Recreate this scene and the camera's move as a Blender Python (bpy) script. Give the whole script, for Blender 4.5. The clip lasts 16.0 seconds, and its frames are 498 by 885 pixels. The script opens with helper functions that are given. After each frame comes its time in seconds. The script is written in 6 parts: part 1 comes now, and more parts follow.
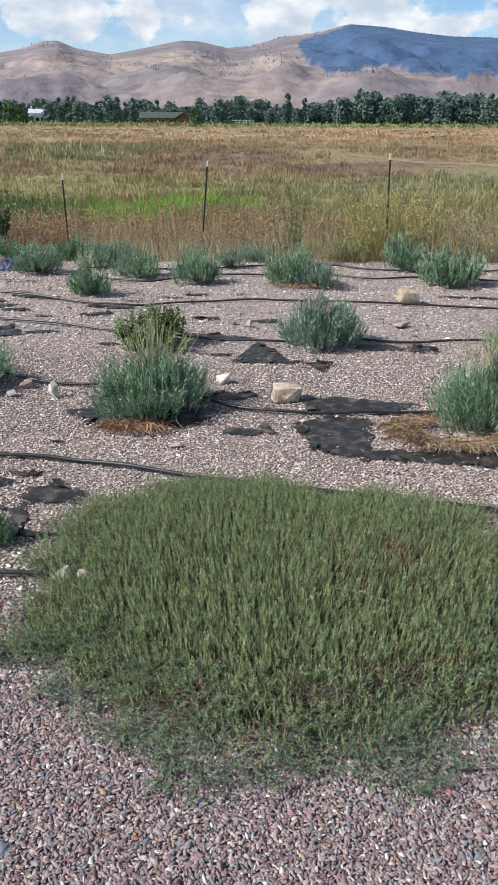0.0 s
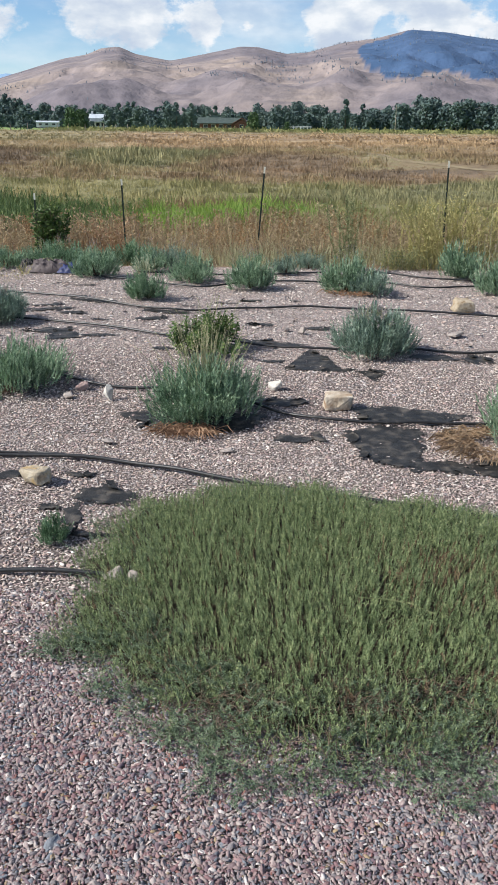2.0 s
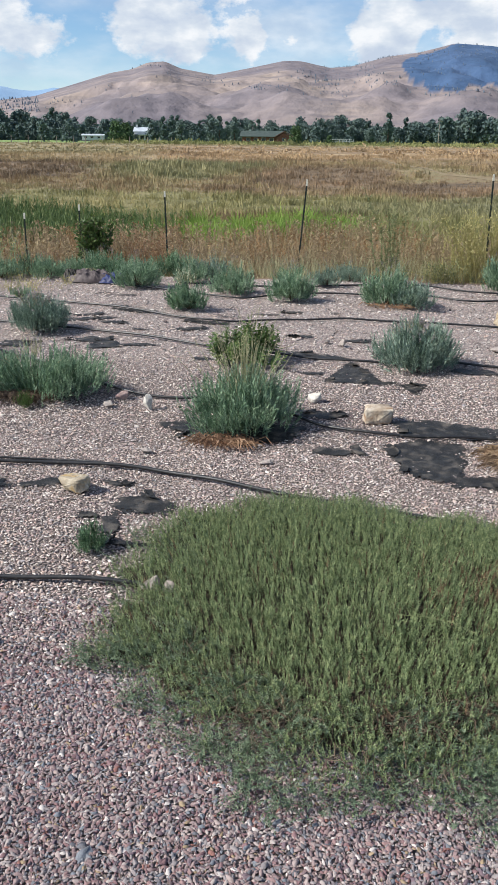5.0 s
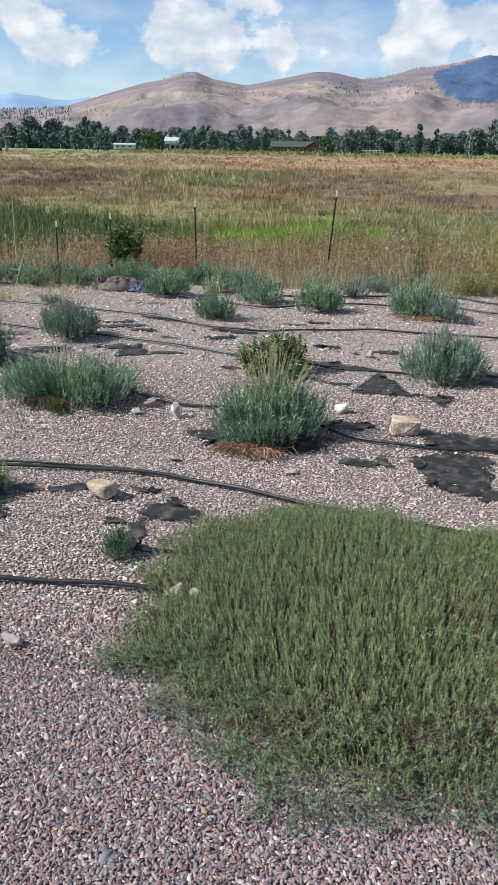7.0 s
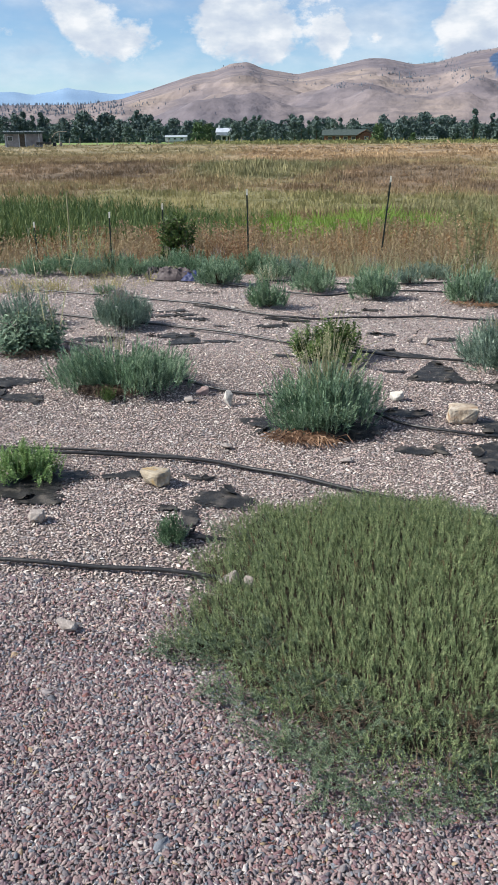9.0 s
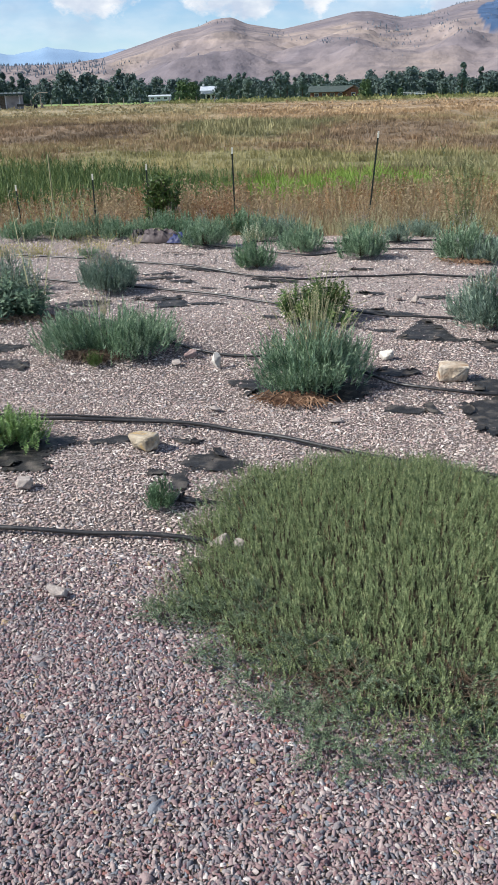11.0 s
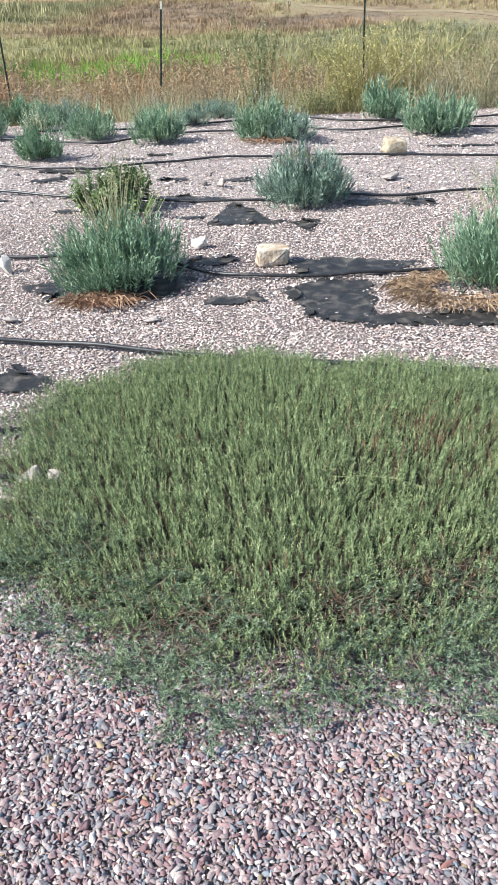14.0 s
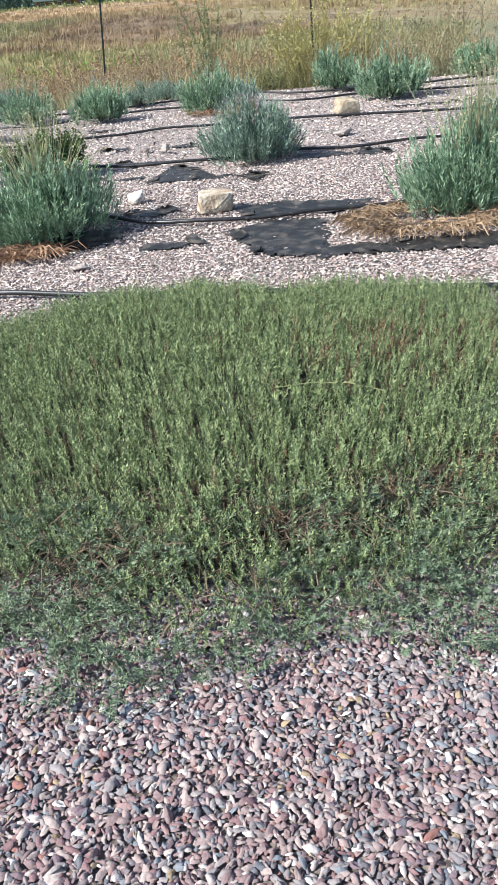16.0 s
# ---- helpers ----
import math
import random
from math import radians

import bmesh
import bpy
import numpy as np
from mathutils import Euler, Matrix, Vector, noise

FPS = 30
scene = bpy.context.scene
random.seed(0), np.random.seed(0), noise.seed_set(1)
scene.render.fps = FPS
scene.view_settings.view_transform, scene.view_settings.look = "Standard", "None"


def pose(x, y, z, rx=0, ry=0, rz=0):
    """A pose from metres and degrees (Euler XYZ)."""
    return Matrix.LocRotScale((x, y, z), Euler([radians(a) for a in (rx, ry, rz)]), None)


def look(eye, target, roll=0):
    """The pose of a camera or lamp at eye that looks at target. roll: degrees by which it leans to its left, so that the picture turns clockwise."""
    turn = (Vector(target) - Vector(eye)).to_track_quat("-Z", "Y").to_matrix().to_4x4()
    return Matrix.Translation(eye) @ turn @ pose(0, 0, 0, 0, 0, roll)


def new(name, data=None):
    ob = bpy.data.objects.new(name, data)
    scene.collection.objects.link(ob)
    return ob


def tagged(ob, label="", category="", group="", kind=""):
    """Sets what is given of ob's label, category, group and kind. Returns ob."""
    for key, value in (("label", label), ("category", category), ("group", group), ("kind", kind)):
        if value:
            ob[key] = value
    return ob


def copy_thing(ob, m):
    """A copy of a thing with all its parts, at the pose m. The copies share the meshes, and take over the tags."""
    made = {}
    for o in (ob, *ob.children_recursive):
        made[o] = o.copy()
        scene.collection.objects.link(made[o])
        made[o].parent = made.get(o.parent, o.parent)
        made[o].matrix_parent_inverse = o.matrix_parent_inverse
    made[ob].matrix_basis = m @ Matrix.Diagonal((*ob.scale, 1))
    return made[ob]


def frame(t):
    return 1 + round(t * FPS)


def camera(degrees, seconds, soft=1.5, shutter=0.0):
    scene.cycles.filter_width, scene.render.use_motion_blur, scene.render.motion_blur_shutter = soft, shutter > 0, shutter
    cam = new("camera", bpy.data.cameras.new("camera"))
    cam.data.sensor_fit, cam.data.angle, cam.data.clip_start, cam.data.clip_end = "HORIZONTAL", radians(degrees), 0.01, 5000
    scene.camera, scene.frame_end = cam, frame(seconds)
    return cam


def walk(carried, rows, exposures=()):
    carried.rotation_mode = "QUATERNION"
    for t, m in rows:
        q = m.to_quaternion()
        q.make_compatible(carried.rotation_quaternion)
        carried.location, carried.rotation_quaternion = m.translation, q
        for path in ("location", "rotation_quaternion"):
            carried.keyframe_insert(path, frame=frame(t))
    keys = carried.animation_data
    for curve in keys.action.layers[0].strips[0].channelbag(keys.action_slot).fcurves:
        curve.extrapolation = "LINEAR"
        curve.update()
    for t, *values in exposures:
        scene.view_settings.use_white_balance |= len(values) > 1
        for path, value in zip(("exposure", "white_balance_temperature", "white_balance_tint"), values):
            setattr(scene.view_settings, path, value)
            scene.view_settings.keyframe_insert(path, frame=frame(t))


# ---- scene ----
# ---- camera and walk ----
cam = camera(34.3, 16.0, soft=0.7)
PATH = [
    (0, (0.026, -0.041, 1.498), (0.019, 1.819, 0.764), 0.3),
    (0.5, (0.023, -0.055, 1.51), (-0.002, 1.806, 0.779), 0.6),
    (1, (0.019, -0.054, 1.507), (-0.041, 1.807, 0.776), 0.7),
    (1.5, (0.021, -0.058, 1.513), (-0.094, 1.801, 0.784), 0.4),
    (2, (0.017, -0.065, 1.518), (-0.111, 1.795, 0.794), 0.5),
    (2.5, (0.019, -0.063, 1.519), (-0.127, 1.797, 0.8), 0.5),
    (3, (0.011, -0.052, 1.513), (-0.168, 1.806, 0.795), 0.5),
    (3.5, (0.005, -0.059, 1.516), (-0.195, 1.799, 0.805), 0.6),
    (6, (0.005, -0.041, 1.508), (-0.23, 1.822, 0.818), 0.7),
    (6.5, (0.004, -0.051, 1.515), (-0.249, 1.811, 0.832), 0.9),
    (7, (-0.003, -0.063, 1.518), (-0.284, 1.797, 0.84), 1.0),
    (7.5, (-0.013, -0.064, 1.52), (-0.341, 1.79, 0.847), 0.9),
    (8, (-0.022, -0.054, 1.511), (-0.401, 1.791, 0.837), 0.7),
    (10.5, (-0.014, -0.003, 1.465), (-0.41, 1.802, 0.7), -1.3),
    (11, (-0.014, 0.003, 1.464), (-0.393, 1.804, 0.682), -1.3),
    (11.5, (-0.012, 0.002, 1.462), (-0.371, 1.802, 0.669), -1.1),
    (12, (0.011, 0.006, 1.468), (-0.335, 1.8, 0.656), -1.3),
    (12.5, (0.018, 0.035, 1.445), (-0.311, 1.821, 0.607), -1.5),
    (13, (0.009, 0.124, 1.412), (-0.128, 1.917, 0.537), -1.3),
    (13.5, (-0.03, 0.274, 1.327), (-0.045, 2.047, 0.401), -1.2),
    (14, (-0.056, 0.383, 1.277), (0.0, 2.116, 0.279), -1.8),
    (14.5, (-0.097, 0.426, 1.281), (0.03, 2.137, 0.253), -0.6),
    (15, (-0.061, 0.488, 1.166), (0.057, 2.194, 0.129), -1.2),
    (15.5, (0.008, 0.566, 1.03), (0.105, 2.29, 0.021), -2.7),
    (16, (0.063, 0.587, 0.88), (0.166, 2.333, -0.09), -4.7),
]
walk(cam, [(t, look(e, g, r)) for t, e, g, r in PATH], exposures=[(0, 0.47, 6350, 9), (8, 0.46, 6350, 9), (12.2, 0.62, 6250, 10), (13, 0.83, 6180, 9), (14, 1.12, 6100, 7), (15, 1.19, 6100, 7), (15.5, 1.17, 6100, 7), (16, 1.00, 6150, 7)])

# ---- world, sun, exposure ----
SUN_AZ, SUN_EL = 253.0, 40.0          # compass degrees from +y, clockwise
sun_dir = Vector((math.sin(radians(SUN_AZ)) * math.cos(radians(SUN_EL)),
                  math.cos(radians(SUN_AZ)) * math.cos(radians(SUN_EL)), math.sin(radians(SUN_EL))))


def rampset(node, stops, constant=False):
    r = node.color_ramp
    r.interpolation = "CONSTANT" if constant else "LINEAR"
    while len(r.elements) < len(stops):
        r.elements.new(1.0)
    for e, (p, c) in zip(r.elements, stops):
        e.position, e.color = p, (*c, 1)


CLOUDS = ((-21.6, 6.7, 3.7, 0.24), (-19.2, 6.2, 2.4, 0.19), (-23.8, 7.4, 2.4, 0.18), (-14.0, 7.0, 3.9, 0.16), (-12.0, 8.6, 4.9, 0.17), (-8.6, 8.4, 3.7, 0.14),
          (-10.8, 5.45, 1.8, 0.22), (-7.2, 6.05, 2.3, 0.23), (-4.2, 6.45, 1.6, 0.12), (0.9, 6.5, 3.9, 0.24), (2.9, 7.6, 3.9, 0.22), (7.4, 7.0, 4.4, 0.22), (11.0, 6.2, 3.7, 0.21), (-19.2, 3.6, 2.0, 0.12))


def make_world():
    """Nishita sky; noise cumulus over the whole dome, thickened round the large heaps over the hills."""
    w = bpy.data.worlds.new("sky")
    scene.world = w
    w.use_nodes = True
    nt = w.node_tree
    N, L = nt.nodes, nt.links
    N.clear()
    out = N.new("ShaderNodeOutputWorld")
    bg = N.new("ShaderNodeBackground")
    sky = N.new("ShaderNodeTexSky")
    sky.sky_type = "NISHITA"
    sky.sun_disc = False
    sky.sun_elevation, sky.sun_rotation = radians(SUN_EL), radians(SUN_AZ)
    sky.altitude, sky.air_density, sky.dust_density, sky.ozone_density = 1000, 1.0, 0.0, 4.0
    co = N.new("ShaderNodeTexCoord")

    def tex(scale, detail, stretch, where, rough=0.55):
        mp = N.new("ShaderNodeMapping")
        mp.inputs["Scale"].default_value, mp.inputs["Location"].default_value = stretch, where
        n = N.new("ShaderNodeTexNoise")
        n.inputs["Scale"].default_value, n.inputs["Detail"].default_value, n.inputs["Roughness"].default_value = scale, detail, rough
        L.new(co.outputs["Generated"], mp.inputs["Vector"])
        L.new(mp.outputs["Vector"], n.inputs["Vector"])
        return n.outputs["Fac"]

    def calc(op, a, c):
        n = N.new("ShaderNodeMath")
        n.operation = op
        for i, v in enumerate((a, c)):
            if isinstance(v, (int, float)):
                n.inputs[i].default_value = v
            else:
                L.new(v, n.inputs[i])
        return n.outputs["Value"]

    def span(v, lo, hi):
        n = N.new("ShaderNodeMapRange")
        n.interpolation_type = "SMOOTHSTEP"
        n.inputs["From Min"].default_value, n.inputs["From Max"].default_value = lo, hi
        L.new(v, n.inputs["Value"])
        return n.outputs["Result"]

    body = tex(13.0, 10, (1, 1, 1.5), (0.3, 1.7, 0.2), 0.62)
    for az, el, r, k in CLOUDS:
        d = N.new("ShaderNodeVectorMath")
        d.operation = "DISTANCE"
        L.new(co.outputs["Generated"], d.inputs[0])
        e, a = radians(el), radians(az)
        d.inputs[1].default_value = (math.sin(a) * math.cos(e), math.cos(a) * math.cos(e), math.sin(e))
        body = calc("ADD", body, calc("MULTIPLY", span(d.outputs["Value"], math.sin(radians(r)), 0.0), k))
    heap = span(body, 0.565, 0.70)
    veil = calc("MULTIPLY", span(tex(5.0, 7, (1, 1, 3.0), (2.2, 0.1, 0.9)), 0.38, 0.72), 0.62)
    cover = calc("MAXIMUM", heap, veil)
    shade = N.new("ShaderNodeValToRGB")
    rampset(shade, [(0.36, (6.1, 6.9, 8.2)), (0.48, (7.6, 8.2, 9.0)), (0.60, (9.9, 10.0, 10.2))])
    L.new(tex(17.0, 7, (1, 1, 2.0), (0.1, 0.2, 0.62)), shade.inputs["Fac"])
    mix = N.new("ShaderNodeMixRGB")
    L.new(cover, mix.inputs["Fac"])
    tone = N.new("ShaderNodeHueSaturation")
    tone.inputs["Saturation"].default_value, tone.inputs["Value"].default_value = 1.05, 1.35
    L.new(sky.outputs["Color"], tone.inputs["Color"])
    L.new(tone.outputs["Color"], mix.inputs["Color1"])
    L.new(shade.outputs["Color"], mix.inputs["Color2"])
    L.new(mix.outputs["Color"], bg.inputs["Color"])
    bg.inputs["Strength"].default_value = 0.069
    L.new(bg.outputs["Background"], out.inputs["Surface"])


make_world()
sun = new("sun", bpy.data.lights.new("sun", "SUN"))
sun.data.energy, sun.data.angle, sun.data.color = 5.0, radians(0.53), (1.0, 0.95, 0.87)
sun.matrix_world = look(sun_dir * 50, (0, 0, 0))


# ---- materials ----
def surf(name, stops, scale=6.0, island=0.0, obj=0.0, rough=0.85, bump=0.0, bscale=60.0, trans=0.0, metal=0.0, constant=False,
         spots=None, spec=0.35, hump=0.01, flat=None):
    """Noise, random per island and random per object choose a place on the colour ramp; a fine noise gives relief."""
    m = bpy.data.materials.new(name)
    m.use_nodes = True
    nt = m.node_tree
    N, L = nt.nodes, nt.links
    b = N["Principled BSDF"]
    out = N["Material Output"]
    geo = N.new("ShaderNodeNewGeometry")
    n1 = N.new("ShaderNodeTexNoise")
    n1.inputs["Scale"].default_value, n1.inputs["Detail"].default_value = scale, 6
    L.new(geo.outputs["Position"], n1.inputs["Vector"])
    stretch = N.new("ShaderNodeMapRange")
    stretch.inputs["From Min"].default_value, stretch.inputs["From Max"].default_value = 0.28, 0.72
    L.new(n1.outputs["Fac"], stretch.inputs["Value"])
    fac = stretch.outputs["Result"]
    for weight, node, sock in ((island, geo, "Random Per Island"), (obj, "ShaderNodeObjectInfo", "Random")):
        if weight:
            if isinstance(node, str):
                node = N.new(node)
            mx = N.new("ShaderNodeMix")
            mx.inputs["Factor"].default_value = weight
            L.new(fac, mx.inputs["A"])
            L.new(node.outputs[sock], mx.inputs["B"])
            fac = mx.outputs["Result"]
    rp = N.new("ShaderNodeValToRGB")
    rampset(rp, stops, constant)
    L.new(fac, rp.inputs["Fac"])
    col = rp.outputs["Color"]
    n2 = N.new("ShaderNodeTexNoise")
    n2.inputs["Scale"].default_value, n2.inputs["Detail"].default_value = bscale, 5
    L.new(geo.outputs["Position"], n2.inputs["Vector"])
    grain = N.new("ShaderNodeMixRGB")
    grain.blend_type, grain.inputs["Fac"].default_value = "OVERLAY", 0.35
    L.new(col, grain.inputs["Color1"])
    L.new(n2.outputs["Fac"], grain.inputs["Color2"])
    col = grain.outputs["Color"]
    if spots:
        sc, lo, hi, c = spots
        n3 = N.new("ShaderNodeTexNoise")
        n3.inputs["Scale"].default_value, n3.inputs["Detail"].default_value = sc, 7
        L.new(geo.outputs["Position"], n3.inputs["Vector"])
        if flat:
            vm = N.new("ShaderNodeVectorMath")
            vm.operation = "MULTIPLY"
            vm.inputs[1].default_value = flat
            L.new(geo.outputs["Position"], vm.inputs[0])
            L.new(vm.outputs["Vector"], n3.inputs["Vector"])
        mr = N.new("ShaderNodeMapRange")
        mr.inputs["From Min"].default_value, mr.inputs["From Max"].default_value = lo, hi
        L.new(n3.outputs["Fac"], mr.inputs["Value"])
        mx = N.new("ShaderNodeMixRGB")
        L.new(mr.outputs["Result"], mx.inputs["Fac"])
        L.new(col, mx.inputs["Color1"])
        mx.inputs["Color2"].default_value = (*c, 1)
        col = mx.outputs["Color"]
    L.new(col, b.inputs["Base Color"])
    b.inputs["Roughness"].default_value, b.inputs["Metallic"].default_value = rough, metal
    b.inputs["Specular IOR Level"].default_value = spec
    if bump:
        bp = N.new("ShaderNodeBump")
        bp.inputs["Strength"].default_value, bp.inputs["Distance"].default_value = bump, hump
        L.new(n2.outputs["Fac"], bp.inputs["Height"])
        L.new(bp.outputs["Normal"], b.inputs["Normal"])
    if trans:
        tr = N.new("ShaderNodeBsdfTranslucent")
        L.new(col, tr.inputs["Color"])
        ms = N.new("ShaderNodeMixShader")
        ms.inputs["Fac"].default_value = trans
        L.new(b.outputs["BSDF"], ms.inputs[1])
        L.new(tr.outputs["BSDF"], ms.inputs[2])
        L.new(ms.outputs["Shader"], out.inputs["Surface"])
    return m


def field_colour(nt, geo):
    """Drifts of brown, rust, olive and straw over the bank and the flat field beyond, for the soil and for the grass on it."""
    N, L = nt.nodes, nt.links

    def noise_at(scale, detail, stretch, rough=0.6):
        v = N.new("ShaderNodeVectorMath")
        v.operation = "MULTIPLY"
        v.inputs[1].default_value = stretch
        L.new(geo.outputs["Position"], v.inputs[0])
        n = N.new("ShaderNodeTexNoise")
        n.inputs["Scale"].default_value, n.inputs["Detail"].default_value, n.inputs["Roughness"].default_value = scale, detail, rough
        L.new(v.outputs["Vector"], n.inputs["Vector"])
        return n.outputs["Fac"]

    def calc(op, a, c):
        n = N.new("ShaderNodeMath")
        n.operation = op
        for i, v in enumerate((a, c)):
            if isinstance(v, (int, float)):
                n.inputs[i].default_value = v
            else:
                L.new(v, n.inputs[i])
        return n.outputs["Value"]

    def ramp(v, stops):
        n = N.new("ShaderNodeValToRGB")
        rampset(n, stops)
        L.new(v, n.inputs["Fac"])
        return n.outputs["Color"]

    def mix(f, a, c):
        n = N.new("ShaderNodeMixRGB")
        L.new(f, n.inputs["Fac"])
        L.new(a, n.inputs["Color1"])
        L.new(c, n.inputs["Color2"])
        return n.outputs["Color"]

    def step(v, lo, hi):
        n = N.new("ShaderNodeMapRange")
        n.inputs["From Min"].default_value, n.inputs["From Max"].default_value = lo, hi
        L.new(v, n.inputs["Value"])
        return n.outputs["Result"]

    sep = N.new("ShaderNodeSeparateXYZ")
    L.new(geo.outputs["Position"], sep.inputs["Vector"])
    x, y = sep.outputs["X"], sep.outputs["Y"]
    big = noise_at(0.34, 7, (0.45, 0.9, 0))
    fine = noise_at(2.2, 5, (0.8, 1.2, 0))
    fac = calc("ADD", calc("MULTIPLY", big, 0.62), calc("MULTIPLY", fine, 0.38))
    ragged = calc("MULTIPLY", calc("SUBTRACT", noise_at(0.55, 7, (0.5, 1.0, 0), 0.7), 0.5), 1.9)

    def drift(x0, y0, rx, ry):
        """1 inside a ragged oval drift of one kind of grass."""
        u = calc("DIVIDE", calc("SUBTRACT", x, x0), rx)
        v = calc("DIVIDE", calc("SUBTRACT", y, y0), ry)
        r = calc("SQRT", calc("ADD", calc("MULTIPLY", u, u), calc("MULTIPLY", v, v)), 0.0)
        return step(calc("ADD", calc("SUBTRACT", 1.0, r), ragged), -0.12, 0.22)

    col = ramp(fac, [(0.36, (0.09, 0.06, 0.03)), (0.44, (0.175, 0.112, 0.048)), (0.50, (0.225, 0.155, 0.066)), (0.56, (0.205, 0.17, 0.066)), (0.64, (0.32, 0.22, 0.10))])
    olive = ramp(fac, [(0.36, (0.09, 0.088, 0.035)), (0.5, (0.175, 0.165, 0.065)), (0.64, (0.27, 0.235, 0.10))])
    rusty = ramp(fac, [(0.36, (0.075, 0.05, 0.028)), (0.5, (0.165, 0.108, 0.054)), (0.64, (0.27, 0.17, 0.082))])
    lemon = ramp(fac, [(0.36, (0.12, 0.112, 0.036)), (0.5, (0.21, 0.19, 0.062)), (0.64, (0.30, 0.25, 0.10))])
    straw = ramp(noise_at(0.35, 8, (0.3, 1.0, 0), 0.7), [(0.34, (0.14, 0.088, 0.04)), (0.47, (0.25, 0.158, 0.068)), (0.56, (0.325, 0.215, 0.096)), (0.66, (0.42, 0.295, 0.145))])
    far = ramp(noise_at(0.12, 8, (0.35, 1.0, 0), 0.65), [(0.36, (0.15, 0.125, 0.052)), (0.5, (0.235, 0.19, 0.08)), (0.62, (0.31, 0.235, 0.11))])
    col = mix(drift(-19.0, 44.0, 6.0, 4.0), col, rusty)
    col = mix(drift(-9.3, 46.0, 5.0, 5.5), col, olive)
    col = mix(drift(-1.4, 43.0, 4.2, 4.0), col, rusty)
    col = mix(drift(5.0, 38.5, 4.0, 2.2), col, rusty)
    col = mix(drift(8.5, 33.0, 5.0, 4.0), col, olive)
    col = mix(drift(-6.0, 32.5, 11.0, 3.6), col, lemon)
    col = mix(drift(4.0, 30.0, 6.0, 4.0), col, olive)
    wob = calc("MULTIPLY", calc("SUBTRACT", noise_at(0.16, 5, (0.4, 1, 0)), 0.5), 22.0)
    yy = calc("ADD", y, wob)
    col = mix(step(yy, 50, 58), col, straw)
    west = step(calc("ADD", calc("DIVIDE", x, y), calc("MULTIPLY", wob, 0.006)), -0.21, -0.25)
    col = mix(calc("MULTIPLY", step(yy, 52, 60), west), col, far)
    return mix(step(yy, 104, 125), col, far)


def field_grass():
    m = bpy.data.materials.new("field_grass_blade")
    m.use_nodes = True
    nt = m.node_tree
    N, L = nt.nodes, nt.links
    geo = N.new("ShaderNodeNewGeometry")
    hue = N.new("ShaderNodeHueSaturation")
    hue.inputs["Saturation"].default_value = 0.84
    L.new(field_colour(nt, geo), hue.inputs["Color"])
    # blades brighter than the soil colour, to offset their weaker sunlight
    mr = N.new("ShaderNodeMapRange")
    mr.inputs["To Min"].default_value, mr.inputs["To Max"].default_value = 1.1, 1.65
    L.new(geo.outputs["Random Per Island"], mr.inputs["Value"])
    L.new(mr.outputs["Result"], hue.inputs["Value"])
    b = N["Principled BSDF"]
    b.inputs["Roughness"].default_value = 0.9
    L.new(hue.outputs["Color"], b.inputs["Base Color"])
    tr = N.new("ShaderNodeBsdfTranslucent")
    L.new(hue.outputs["Color"], tr.inputs["Color"])
    ms = N.new("ShaderNodeMixShader")
    ms.inputs["Fac"].default_value = 0.2
    L.new(b.outputs["BSDF"], ms.inputs[1])
    L.new(tr.outputs["BSDF"], ms.inputs[2])
    L.new(ms.outputs["Shader"], N["Material Output"].inputs["Surface"])
    return m


M = {}
M["field"] = field_grass()
STONES = [(0, (0.203, 0.143, 0.143)), (0.11, (0.266, 0.198, 0.192)), (0.23, (0.166, 0.148, 0.156)), (0.32, (0.312, 0.248, 0.234)), (0.43, (0.185, 0.110, 0.116)),
          (0.51, (0.239, 0.210, 0.210)), (0.61, (0.149, 0.107, 0.123)), (0.68, (0.356, 0.305, 0.287)), (0.77, (0.166, 0.178, 0.201)), (0.83, (0.248, 0.159, 0.154)), (0.89, (0.122, 0.122, 0.138)),
          (0.925, (0.487, 0.441, 0.418)), (0.972, (0.271, 0.203, 0.130)), (0.984, (0.217, 0.104, 0.089))]
CHIPS = [(0, (0.365, 0.290, 0.255)), (0.12, (0.464, 0.382, 0.339)), (0.26, (0.283, 0.236, 0.222)), (0.36, (0.516, 0.441, 0.395)), (0.48, (0.386, 0.288, 0.269)),
          (0.58, (0.408, 0.355, 0.334)), (0.68, (0.256, 0.199, 0.192)), (0.76, (0.572, 0.510, 0.463)), (0.85, (0.326, 0.301, 0.300)), (0.91, (0.478, 0.360, 0.306)), (0.96, (0.695, 0.646, 0.595))]
M["chip"] = surf("fine_gravel_chip", CHIPS, scale=3.0, island=1.0, rough=0.85, bscale=180, constant=True)
M["stone"] = surf("gravel_stone", STONES, scale=3.0, island=1.0, rough=0.8, bump=0.25, bscale=180, constant=True)
M["lav"] = surf("lavender_leaf", [(0, (0.03, 0.06, 0.034)), (0.5, (0.185, 0.285, 0.172)), (1, (0.47, 0.575, 0.40))],
                scale=9, island=0.55, rough=0.7, trans=0.10, bscale=90)
M["lavgrey"] = surf("grey_lavender_leaf", [(0, (0.036, 0.064, 0.047)), (0.5, (0.185, 0.262, 0.198)), (1, (0.44, 0.53, 0.43))],
                    scale=9, island=0.55, rough=0.7, trans=0.10, bscale=90)
M["lavgreen"] = surf("green_lavender_leaf", [(0, (0.03, 0.07, 0.034)), (0.5, (0.162, 0.268, 0.15)), (1, (0.40, 0.51, 0.34))],
                     scale=9, island=0.55, rough=0.65, trans=0.10, bscale=90)
